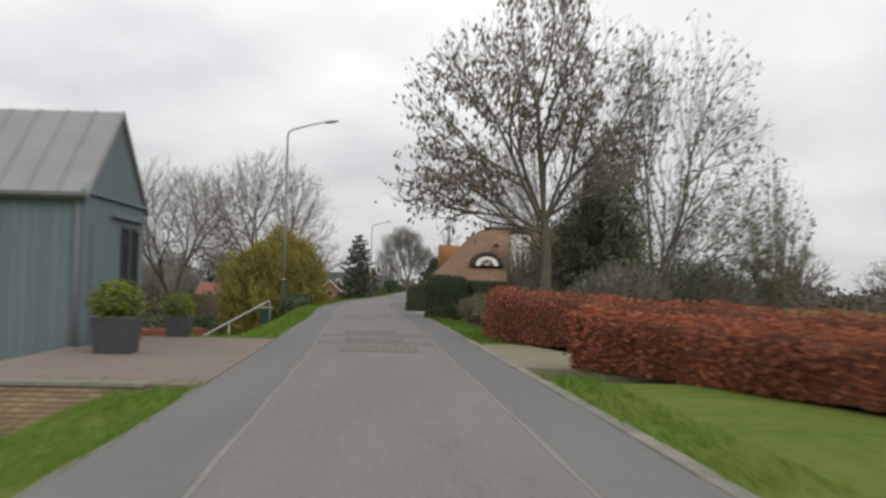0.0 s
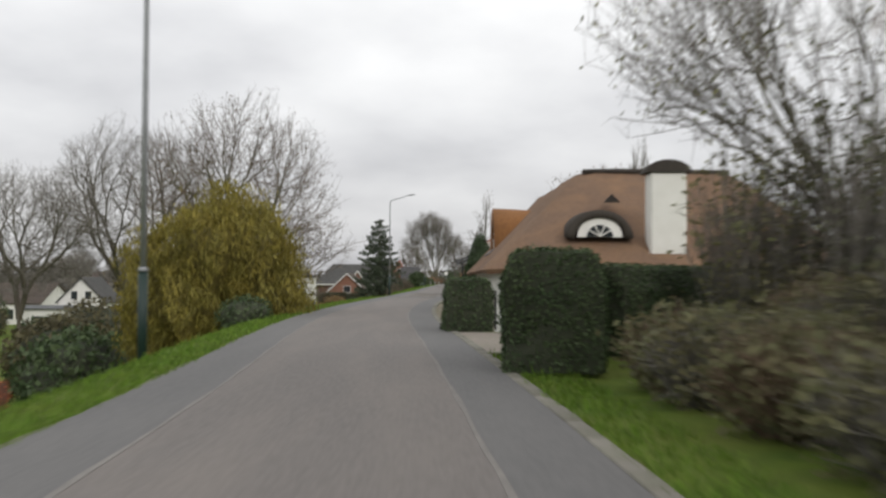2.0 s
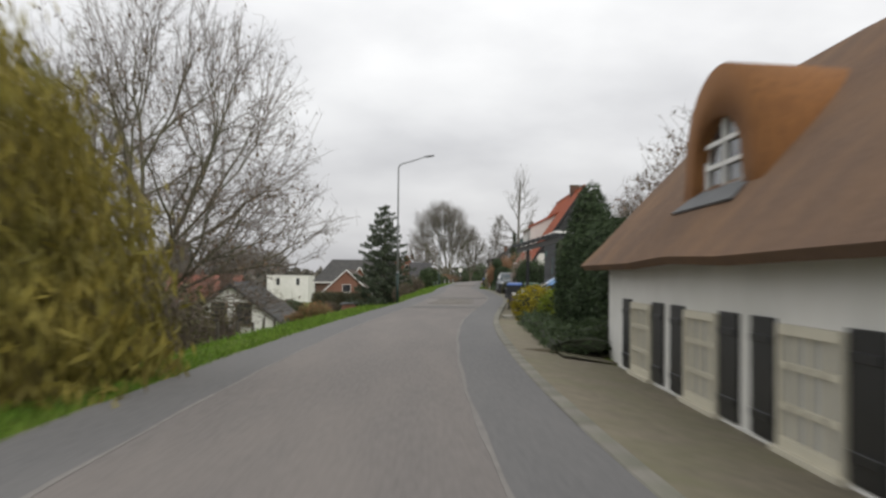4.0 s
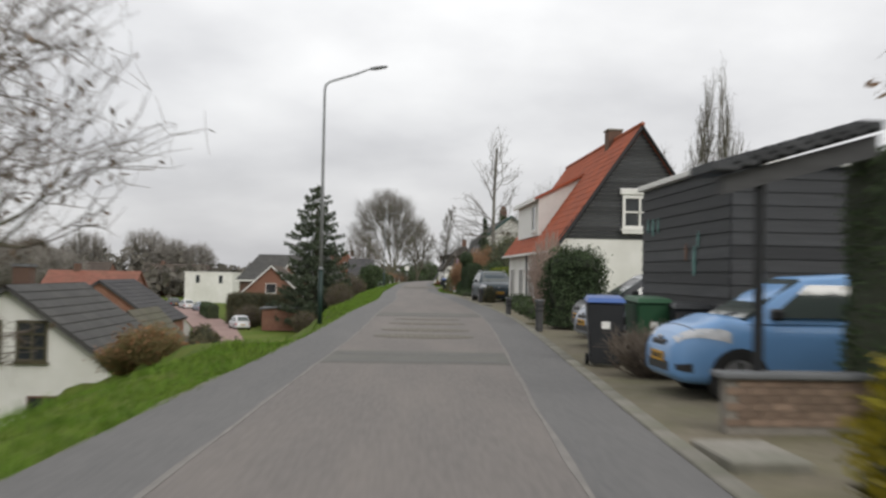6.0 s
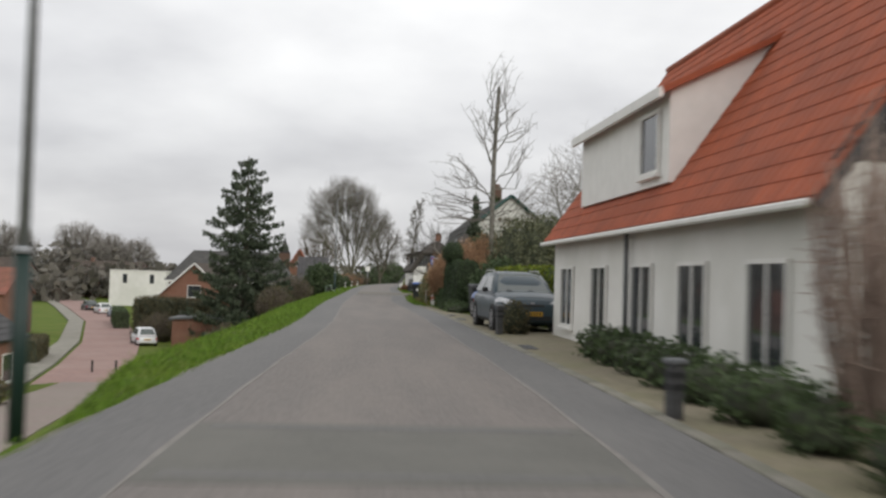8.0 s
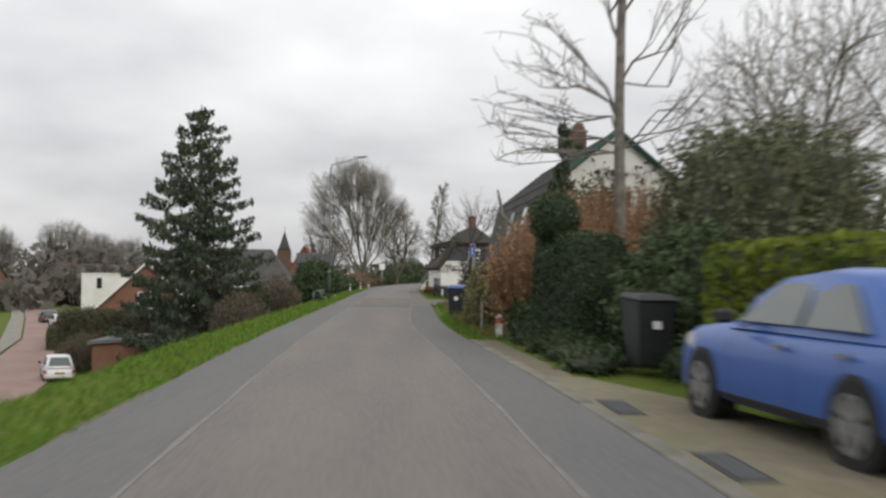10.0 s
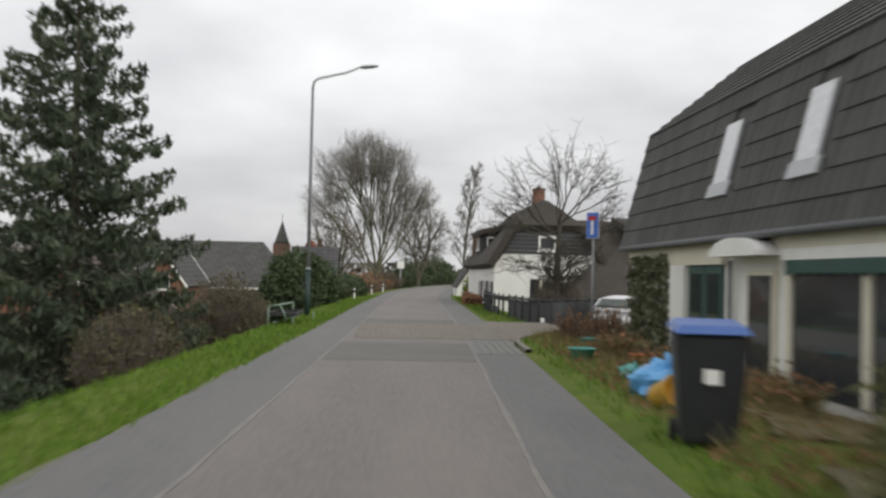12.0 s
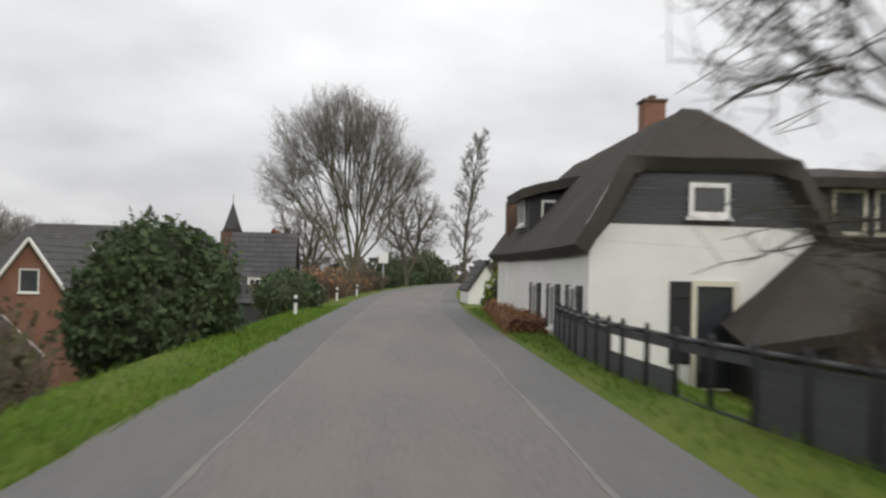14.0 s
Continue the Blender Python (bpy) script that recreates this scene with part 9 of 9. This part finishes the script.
def rough_weeds():
    """Dry stalks and fallen leaves over the neglected front garden and its verge."""
    rng = np.random.default_rng(31)
    n = 9000
    y = rng.uniform(93.5, 124, n)
    x = right(y) + 0.5 + rng.uniform(0, 1, n) ** 0.8 * 2.9
    keep = (x < 7.15) & (x > edge_at(CORNER, y))
    x, y = x[keep], y[keep]
    m = len(x)
    a = np.stack([x, y, ground_z(x, y) - 0.02], 1)
    h = rng.uniform(0.05, 0.28, m)
    b = a + np.stack([rng.normal(0, 0.5, m) * h, rng.normal(0, 0.5, m) * h, h], 1)
    ob = put("dry_weeds", sticks_mesh(a, b, 0.006, 0.003, "dry_weeds"), M["straw"])
    tagged(ob, "dry straw-coloured weeds over the neglected front garden", "weeds", kind="stuff")
    k = rng.integers(0, m, 5000)
    ob = put("leaf_litter", quads_mesh(leaf_quads(a[k] + np.array([0, 0, 0.05]) + rng.normal(0, 0.02, (5000, 3)), 0.06, rng), "leaf_litter"), M["rust"])
    tagged(ob, "fallen brown leaves scattered through the weeds", "leaf litter", kind="stuff")


rough_weeds()


def grass_blades():
    """Tufts along the verges nearest the road."""
    rng = np.random.default_rng(9)
    n = 130000
    y = rng.uniform(-50, 160, n)
    side = rng.uniform(0, 1, n) < 0.72
    s = np.where(side, rng.uniform(0.0, 1.0, n) ** 1.2 * 2.0 - 0.02, rng.uniform(0.1, 1.0, n))
    s = np.where(side | (y < 104), s, s * 2.3)
    x = np.where(side, left(y) - s, right(y) + s)
    keep = np.where(side, ~((y > -43.5) & (y < -33.2)) & (near_line(x, y, PATH_DOWN)[0] > 0.66) & (near_line(x, y, PATH_ARM)[0] > 0.5), ((y < -41.5) | ((y > -33) & (y < -12.3)) | ((y > 93) & (y < 122.5) & (x > edge_at(CORNER, y) + 0.04)) | (y > 126.5)))
    x, y = x[keep], y[keep]
    z = ground_z(x, y)
    m = len(x)
    a = rng.uniform(0, 6.283, m)
    h = rng.uniform(0.03, 0.10, m) * (1 + 0.8 * (rng.uniform(0, 1, m) < 0.08))
    w = np.stack([np.cos(a), np.sin(a), np.zeros(m)], 1) * 0.012
    lean = np.stack([rng.normal(0, 0.35, m), rng.normal(0, 0.35, m), np.ones(m)], 1) * h[:, None]
    b = np.stack([x, y, z - 0.01], 1)
    V = np.stack([b - w, b + w, b + w * 0.5 + lean, b - w * 0.5 + lean], 1)
    ob = put("verge_grass", quads_mesh(V, "verge_grass"), M["blade"])
    tagged(ob, "short bright green grass along the verges", "grass", kind="stuff")


grass_blades()

# ---- smaller things ----
def build_handrail():
    t = thing("handrail", 0, 0, 0, 0, "pale galvanised handrail beside steps down the bank", "handrail")
    a, b = Vector((-3.3, -19.75, 0.62)), Vector((-4.15, -28.6, -0.38))
    pipe("rail", [(a.x, a.y, -0.15), (a.x, a.y, 0.5), (a.x, a.y - 0.04, 0.6), (a.x - 0.02, a.y - 0.18, 0.62), tuple(b)], 0.024, M["zinc_pale"], t, 8)
    for f in (0.6, 0.97):
        p = a.lerp(b, f)
        pipe("post", [(p.x, p.y, p.z), (p.x, p.y, gz(p.x, p.y) - 0.2)], 0.022, M["zinc_pale"], t, 6)
    for i in range(3, 8):
        f = i / 8
        p = a.lerp(b, f)
        box("step", p.x - 1.3, p.y - 1.0, p.z - 1.2, p.x - 0.2, p.y + 0.1, p.z - 0.85, M["concrete"], t, 0.01)
    c = thing("utility_cabinet", -3.55, -19.0, gz(-3.55, -19.0), 0, "green utility cabinet with a pale cap", "utility cabinet")
    box("body", -0.2, -0.15, -0.1, 0.2, 0.15, 0.72, M["green_paint"], c, 0.01)
    box("cap", -0.23, -0.18, 0.723, 0.23, 0.18, 0.79, M["concrete"], c, 0.02)


def planter(x, y, label, k=1.0):
    t = thing("planter", x, y, 0.0, 0, label, "planter", "planters before the barn")
    V = [(-0.32, -0.32, 0), (0.32, -0.32, 0), (0.32, 0.32, 0), (-0.32, 0.32, 0), (-0.39, -0.39, 0.66), (0.39, -0.39, 0.66), (0.39, 0.39, 0.66), (-0.39, 0.39, 0.66)]
    bm = bmesh.new(); bm.from_mesh(mesh_of([(u * k, v * k, w * k) for u, v, w in V], [(3, 2, 1, 0), (4, 5, 6, 7), (0, 1, 5, 4), (1, 2, 6, 5), (2, 3, 7, 6), (3, 0, 4, 7)]))
    bmesh.ops.bevel(bm, geom=list(bm.edges), offset=0.015, segments=1, affect="EDGES")
    part("pot", bm, M["pot_grey"], t, "dark grey square pot")
    box("soil", -0.35 * k, -0.35 * k, 0.663 * k, 0.35 * k, 0.35 * k, 0.68 * k, M["soil"], t)
    shrub(int(abs(y)), x, y, 0.69 * k, 0.42 * k, 0.42 * k, 0.3 * k, "lime", "round lime-green shrub growing in a planter", 1500, 0.05 * k)


def retaining_wall():
    """The yard's edge towards the bank: yellow-brown bricks in courses under a coping, turning the corner beside the barn."""
    t = thing("retaining_wall", 0, 0, 0, 0, "yellow-brown brick retaining wall below the yard", "retaining wall")
    box("mortar", -4.3, -44.1, -1.9, -1.45, -43.97, -0.04, M["mortar"], t)
    box("mortar", -4.3, -43.965, -2.2, -4.18, -37.6, -0.04, M["mortar"], t)
    box("coping", -4.34, -44.16, -0.036, -1.4, -43.93, 0.03, M["kerb"], t, 0.012)
    bm = box_bm(0, 0, 0, 0.204, 0.03, 0.056, 0.004)
    me = bpy.data.meshes.new("brick"); bm.to_mesh(me); bm.free()
    me.materials.append(M["brick_yellow"])
    for row in range(19):
        for i in range(14):
            x = -4.32 + i * 0.214 - (0.107 if row % 2 else 0)
            ob = new("brick", me)
            ob.parent = t
            ob.location = (max(x, -4.33), -44.125, -0.1 - row * 0.066)


def road_sign():
    t = thing("road_sign", 6.5, 120.1, gz(6.5, 120.1), -52, "blue dead-end road sign on a grey pole", "road sign")
    h = 2.83 - gz(6.5, 120.1)
    pipe("pole", [(0, 0.02, -0.3), (0, 0.02, h - 0.05)], 0.03, M["steel"], t, 8)
    box("panel", -0.17, -0.03, h - 0.58, 0.17, -0.012, h, M["sign_blue"], t, 0.005)
    box("border", -0.185, -0.012, h - 0.595, 0.185, -0.006, h + 0.015, M["white_paint"], t)
    box("bar", -0.035, -0.036, h - 0.5, 0.035, -0.031, h - 0.18, M["white_paint"], t, 0, "white bar")
    box("cross_bar", -0.11, -0.036, h - 0.18, 0.11, -0.031, h - 0.08, M["sign_red"], t, 0, "red cross bar")


def marker(x, y, z, h, label, name="bollard", mat="concrete", r=0.055, band=None, sides=4, group=""):
    t = thing(name, x, y, z, 0, label, name.replace("_", " "), group)
    pipe("post", [(0, 0, -0.2), (0, 0, h - 0.03), (0, 0, h)], [r, r, r * 0.7], M[mat], t, sides)
    if band:
        pipe("band", [(0, 0, h * 0.62), (0, 0, h * 0.84)], r * 1.06, M[band], t, sides)
    return t


def garden_post(x, y, h):
    t = thing("garden_post", x, y, 0, 20, "slim weathered dark grey wooden post with slots near the top", "garden post")
    box("post", -0.075, -0.07, -0.2, 0.075, 0.07, h, M["weathered_board"], t, 0.015)
    box("cap", -0.1, -0.095, h + 0.002, 0.1, 0.095, h + 0.07, M["lead"], t, 0.02)
    for z in (h - 0.12, h - 0.24):
        box("slot", -0.08, -0.075, z, 0.08, 0.075, z + 0.06, M["plastic"], t)


def brick_wall():
    t = thing("garden_wall", 0, 0, 0, 0, "low worn tan-brown brick garden wall with dark coping", "garden wall")
    box("coping", 2.5, 30.72, 0.42, 4.3, 31.05, 0.48, M["lead"], t, 0.015)
    box("mortar", 2.57, 30.79, -0.1, 4.25, 30.98, 0.418, M["mortar"], t)
    me = None
    for row in range(6):
        for i in range(8):
            x = 2.56 + i * 0.214 + (0.107 if row % 2 else 0)
            if x + 0.2 > 4.3:
                continue
            if me is None:
                bm = box_bm(0, 0, 0, 0.204, 0.02, 0.066, 0.004)
                me = bpy.data.meshes.new("brick"); bm.to_mesh(me); bm.free()
                me.materials.append(M["brick_tan"])
            ob = new("brick", me)
            ob.parent = t
            ob.location = (x, 30.775, 0.0 + row * 0.07)


def iron_fence():
    t = thing("fence", 0, 0, 0, 0, "dark blue-black panel fence with a top rail", "fence")
    P = [Vector(p) for p in ((6.3, 143.0, 0), (5.85, 138.6, 0), (5.74, 135.0, 0), (5.82, 131.7, 0), (6.1, 128.9, 0), (6.32, 126.9, 0), (7.3, 128.25, 0), (8.3, 129.7, 0), (9.0, 130.75, 0))]
    line = []
    for a, b in zip(P, P[1:]):
        k = round((b - a).length / 1.0)
        line += [a.lerp(b, i / k) for i in range(k)]
    line.append(P[-1])
    top = 0.64
    for p in line:
        pipe("post", [(p.x, p.y, -0.9), (p.x, p.y, top + 0.06), (p.x, p.y, top + 0.12)], [0.035, 0.035, 0.01], M["black_paint"], t, 6)
    for a, b in zip(line, line[1:]):
        pipe("rail", [(a.x, a.y, top), (b.x, b.y, top)], 0.035, M["black_paint"], t, 6)
        mid = (a.y + b.y) / 2
        high = 0.26 if 132.4 < mid < 136.2 else 0.0 if 130.4 < mid <= 132.4 else 0.58       # some bays stand open above a low board
        prism("panel", [(a.x, a.y), (b.x, b.y), (b.x + 0.025, b.y), (a.x + 0.025, a.y)], "z", -0.9, high, M["black_board"], t)
        if high < 0.5:
            prism("top_board", [(a.x, a.y), (b.x, b.y), (b.x + 0.025, b.y), (a.x + 0.025, a.y)], "z", 0.5, 0.6, M["black_board"], t)
        else:
            for k in range(1, 5):
                q = a.lerp(b, k / 5)
                pipe("bar", [(q.x, q.y, 0.5), (q.x, q.y, top + 0.07)], 0.012, M["black_paint"], t, 4)
    box("plaque", 6.36, 126.80, 0.0, 6.48, 126.83, 0.13, M["white_paint"], t, 0, "small white plaque")


def tub(x, y, mat, r, h, label, tilt=0):
    t = thing("tub", x, y, gz(x, y), 0, label, "tub", "garden clutter")
    V, F = [], []
    prof = [(0.0, 0.01), (r * 0.8, 0.01), (r, h), (r * 1.08, h), (r * 1.04, h - 0.02), (r * 0.93, h - 0.02), (r * 0.74, 0.04), (0, 0.04)]
    k = 16
    for rr, z in prof:
        V += [(rr * math.cos(6.283 * i / k), rr * math.sin(6.283 * i / k), z) for i in range(k)]
    for j in range(len(prof) - 1):
        F += [(j * k + i, j * k + (i + 1) % k, (j + 1) * k + (i + 1) % k, (j + 1) * k + i) for i in range(k)]
    put("shell", mesh_of(V, F, "shell"), M[mat], t, smooth=True)
    if tilt:
        t.matrix_basis = pose(x, y, gz(x, y) + r * 0.6, tilt, 0, 30)


def bag(seed, x, y, mat, r, label):
    t = thing("plastic_bag", x, y, gz(x, y), 0, label, "bag", "garden clutter")
    bm = blob(seed, r, r * 0.8, r * 0.6, 0.5, 3)
    for v in bm.verts:
        v.co.z = max(v.co.z + r * 0.45, 0)
    part("body", bm, M[mat], t)
    pipe("knot", [(0, 0, r * 0.85), (0.03, 0, r * 1.1), (0.06, 0.02, r * 1.2)], [r * 0.25, r * 0.08, r * 0.18], M[mat], t, 7)


M["bag_blue"] = material("blue_plastic", (0.12, 0.34, 0.62), 0.4, (0.09, 0.28, 0.55), 6, 0.6, bump=0.5, bump_scale=14)
M["tub_green"] = material("green_plastic", (0.04, 0.42, 0.16), 0.4, (0.03, 0.35, 0.13), 6, 0.6)
M["tub_teal"] = material("teal_plastic", (0.10, 0.38, 0.36), 0.4, (0.08, 0.32, 0.31), 6, 0.6)
M["tub_orange"] = material("orange_plastic", (0.48, 0.13, 0.035), 0.5, (0.4, 0.11, 0.03), 6, 0.6)
M["tub_yellow"] = material("yellow_plastic", (0.60, 0.34, 0.04), 0.5, (0.5, 0.28, 0.04), 6, 0.6)
build_handrail()
retaining_wall()
planter(-3.3, -38.8, "dark square planter before the barn", 0.95)
planter(-3.5, -33.2, "small dark square planter at the edge of the yard", 0.72)
road_sign()
garden_post(3.35, 46.9, 0.66)
garden_post(3.75, 56.5, 0.5)
garden_post(4.15, 70.9, 0.62)
brick_wall()
iron_fence()
marker(4.45, 94.0, gz(4.45, 94), 0.5, "white concrete marker post with a red band", "marker_post", "white_paint", 0.11, "sign_red")
for x, y in ((4.3, 96.3), (4.3, 98.6), (4.45, 100.9)):
    marker(x, y, gz(x, y), 0.72, "pale weathered fence stake", "fence_stake", "concrete", 0.045, group="fence stakes")
for k in range(7):
    x, y = -6.2 + 0.05 * (k % 2), (24.5, 26.9, 29.6, 31.3, 33.8, 35.4, 37.0)[k]
    marker(x, y, gz(x, y), 1.25 - 0.04 * (k % 3), "dark weathered fence post on the bank", "fence_post", "bark_dark", 0.05, sides=6, group="bank fence posts")
for x, y in ((0.05, 152.6), (0.35, 160), (0.75, 168), (1.5, 178)):
    marker(x, y, gz(x, y), 0.62, "white reflector post on the verge", "reflector_post", "white_paint", 0.05, "plastic", group="reflector posts")
for x, y in ((-14.4, 107.7), (-13.1, 108.0)):
    marker(x, y, gz(x, y), 0.8, "dark bollard across the foot of the ramp", "bollard", "plastic", 0.06, group="path bollards")
t = thing("small_sign", 3.1, 196, gz(3.1, 196), 0, "white sign box on a grey post", "sign")
pipe("post", [(0, 0, -0.3), (0, 0, 2.2)], 0.06, M["steel"], t)
box("box", -0.35, -0.12, 2.0, 0.35, 0.12, 2.75, M["white_paint"], t, 0.02)
tub(4.72, 107.95, "tub_yellow", 0.17, 0.3, "yellow plastic bucket lying among weeds", 70)
tub(6.75, 117.3, "tub_green", 0.34, 0.4, "bright green plastic tub in the weeds")
tub(5.1, 114.0, "tub_teal", 0.22, 0.2, "teal plastic bowl in the weeds")
tub(6.15, 118.6, "tub_teal", 0.2, 0.24, "teal plastic tub in the weeds")
tub(6.05, 113.8, "tub_orange", 0.2, 0.26, "orange plastic pot in the weeds")
bag(1, 4.97, 108.5, "bag_blue", 0.42, "bright blue plastic bag on the verge")
bag(3, 5.7, 111.5, "curtain", 0.22, "grey plastic bag among the weeds")
bag(4, 6.3, 112.4, "plastic", 0.26, "black plastic bag among the weeds")
bag(5, 5.3, 111.4, "tub_teal", 0.16, "teal plastic sack among the weeds")
box_t = thing("stone_slab", 2.3, 29.5, 0, 0, "pale concrete slab on the forecourt edge", "slab")
box("slab", -0.3, -0.5, -0.12, 0.3, 0.5, 0.01, M["concrete"], box_t, 0.015)


def garden_frame():
    """A tubular rack on the verge with a shallow dark tray."""
    t = thing("garden_rack", 0, 0, 0, 0, "pale green tubular garden rack with a dark tray", "garden rack")
    A, B = [(-1.26, 124.0, 0.39), (-0.9, 127.0, 0.43)], [(-1.12, 124.0, -0.02), (-0.75, 127.0, 0.04)]
    pipe("rail", A, 0.03, M["green_metal"], t, 8)
    pipe("rail", B, 0.025, M["green_metal"], t, 8)
    pipe("cross_tube", [(-1.26, 124.0, 0.39), (-0.98, 124.0, 0.46), (-0.86, 124.0, 0.26), (-0.8, 124.0, 0.07)], 0.025, M["green_metal"], t, 8)
    for p in A + [(-0.62, 124.05, 0.16), (-0.3, 127.0, 0.18)]:
        pipe("leg", [p, (p[0], p[1], gz(p[0], p[1]) - 0.1)], 0.022, M["green_metal"], t, 6)
    tray = box("tray", -1.24, 124.06, 0.15, -0.58, 126.4, 0.17, M["plastic"], t, 0.005, "shallow dark tray")
    for x0, y0, x1, y1 in ((-1.28, 124.02, -1.25, 126.44), (-0.57, 124.02, -0.54, 126.44), (-1.25, 124.02, -0.57, 124.05), (-1.25, 126.41, -0.57, 126.44)):
        box("rim", x0, y0, 0.15, x1, y1, 0.25, M["plastic"], tray, 0.004)


garden_frame()
simple_house("shed", 6.6, 166, 8.2, 170, -1.2, 0.7, 1.9, "y", "white_wall", "tile_grey_j", "small white shed with a tiled roof", windows=(("y-", 7.4, -0.4, 166, 0.6, 0.7),), over=0.1)

# ---- small pieces: kerbs, road bricks, roof tiles ----
def kerbs():
    bm = box_bm(-0.085, -0.49, -0.14, 0.085, 0.49, 0.0, 0.012)
    me = bpy.data.meshes.new("kerb_stone"); bm.to_mesh(me); bm.free()
    me.materials.append(M["kerb"])
    y = -52.0
    rng = random.Random(4)
    while y < 92.4:
        a = math.degrees(math.atan2(float(right(y + 0.5) - right(y - 0.5)), 1.0))
        ob = new("kerb_stone", me)
        ob.parent = road
        ob.matrix_basis = pose(float(right(y)) + 0.085, y, 0.012 + rng.uniform(-0.006, 0.006), rng.uniform(-0.4, 0.4), 0, -a)
        y += 1.0
    ribbon("worn_edge", lambda y: left(y) - 0.05 + 0.03 * np.sin(y * 0.9) + 0.02 * np.sin(y * 2.7), lambda y: left(y) + 0.015, -60, 230, -0.010, M["edge_dirt"], road, 0.8, 0.06)


def brick_ovals():
    """Raised tables: ovals and oblongs of bricks laid lengthwise in the lane, the joints between the courses open and mossy."""
    bm = box_bm(-0.052, -0.098, -0.03, 0.052, 0.098, 0.0, 0.007)
    me = bpy.data.meshes.new("brick"); bm.to_mesh(me); bm.free()
    me.materials.append(M["klinker"])
    BV, BF = [v.co.copy() for v in me.vertices], [tuple(p.vertices) for p in me.polygons]
    rng = random.Random(8)
    n = 0
    V, F = [], []
    for x_off, yc, hx, hy, oval in ((-0.05, 45.4, 0.98, 0.55, 1), (-0.05, 43.0, 1.0, 0.62, 1), (-0.05, 48.4, 0.95, 0.42, 1), (-0.05, 50.9, 0.9, 0.32, 1), (0.55, 121.4, 1.75, 3.2, 2), (0.08, -36.2, 0.75, 0.95, 0), (0.02, -32.7, 0.68, 0.8, 0), (-0.05, -29.2, 0.68, 0.75, 0)):
        mid = float(LANE_L(yc) + LANE_R(yc)) / 2 + x_off
        bed = [(mid + hx * 1.05 * math.cos(6.283 * i / 28), yc + hy * 1.05 * math.sin(6.283 * i / 28)) for i in range(28)] if oval == 1 else [(mid - hx, yc - hy), (mid + hx, yc - hy), (mid + hx, yc + hy), (mid - hx, yc + hy)]
        prism("brick_bed", bed, "z", -0.02, 0.0105 if oval == 2 else 0.0085, M["klinker" if oval == 2 else "moss_joint"], road)
        for ix in range(-int(hx / 0.13) - 1, int(hx / 0.13) + 2):
            for iy in range(-int(hy / 0.205) - 1, int(hy / 0.205) + 2):
                x, y = ix * 0.13, iy * 0.205 + (0.1 if ix % 2 else 0)
                inside = (x / hx) ** 2 + (y / hy) ** 2 < 0.96 if oval == 1 else (abs(x) < hx - 0.05 and abs(y) < hy - 0.09)
                if not inside:
                    continue
                m = pose(mid + x, yc + y, 0.012 + rng.uniform(-0.003, 0.003), 0, 0, rng.uniform(-1.5, 1.5))
                if n < 299:
                    ob = new("brick", me)
                    ob.parent = road
                    ob.matrix_basis = m
                else:
                    o = len(V)
                    V += [m @ v for v in BV]
                    F += [tuple(k + o for k in f) for f in BF]
                n += 1
        if not oval:
            box("frame_strip", mid + hx + 0.02, yc - hy, -0.02, mid + hx + 0.09, yc + hy, 0.007, M["seam"], road)
            box("frame_strip", mid - hx, yc + hy + 0.02, -0.02, mid + hx + 0.09, yc + hy + 0.12, 0.0068, M["seam"], road)
    rest = put("brick_paving", mesh_of(V, F, "brick_paving"), M["klinker_j"], road)
    rest["kind"] = "stuff"
    for y in (36.9, 38.2, 53.2, 55.2):
        ribbon("table_edge", lambda v: LANE_L(v) + 0.15, lambda v: LANE_R(v) - 0.15, y, y + 0.16, 0.009, M["strip"], road, 0.08, 0.02)


def mansard_tiles():
    q = MH
    x_e, z_e, x_k, z_k = q["x0"] - 0.22, q["eave"] - 0.1, q["x0"] + 0.42, q["knee"] + 0.04
    house = [o for o in bpy.data.objects if o.get("label", "").startswith("white house with a dark grey tiled mansard")][0]
    slope = math.degrees(math.atan2(z_k - z_e, x_k - x_e))
    V = [(0.0, -0.15, 0.03), (0.0, -0.05, 0.055), (0.0, 0.06, 0.055), (0.0, 0.15, 0.03), (0.40, -0.15, 0.004), (0.40, -0.05, 0.028), (0.40, 0.06, 0.028), (0.40, 0.15, 0.004), (0.0, -0.15, 0.0), (0.0, 0.15, 0.0)]
    F = [(0, 1, 5, 4), (1, 2, 6, 5), (2, 3, 7, 6), (8, 9, 3, 2, 1, 0)]
    me = mesh_of(V, F, "roof_tile")
    me.materials.append(M["tile_grey"])
    length = math.hypot(x_k - x_e, z_k - z_e)
    rows, pitch = 7, length / 7
    joined = []
    for j in range(rows):
        for i in range(47):
            y = q["y0"] + 0.05 + i * 0.302
            skip = any(abs(y - c) < 0.5 and 1.5 < j < 5.2 for c in (109.9, 113.2))
            if skip:
                continue
            f = j * pitch / length
            m = pose(x_e + (x_k - x_e) * f - 0.012, y, z_e + (z_k - z_e) * f, 0, -slope, 0)
            if i < 42:
                ob = new("roof_tile", me)
                ob.parent = house
                ob.matrix_basis = m
            else:
                joined.append(m)
    JV, JF = [], []
    for m in joined:
        o = len(JV)
        JV += [m @ Vector(v) for v in V]
        JF += [tuple(k + o for k in f) for f in F]
    put("roof_tiles", mesh_of(JV, JF, "roof_tiles"), M["tile_grey_j"], house)


kerbs()
brick_ovals()
mansard_tiles()
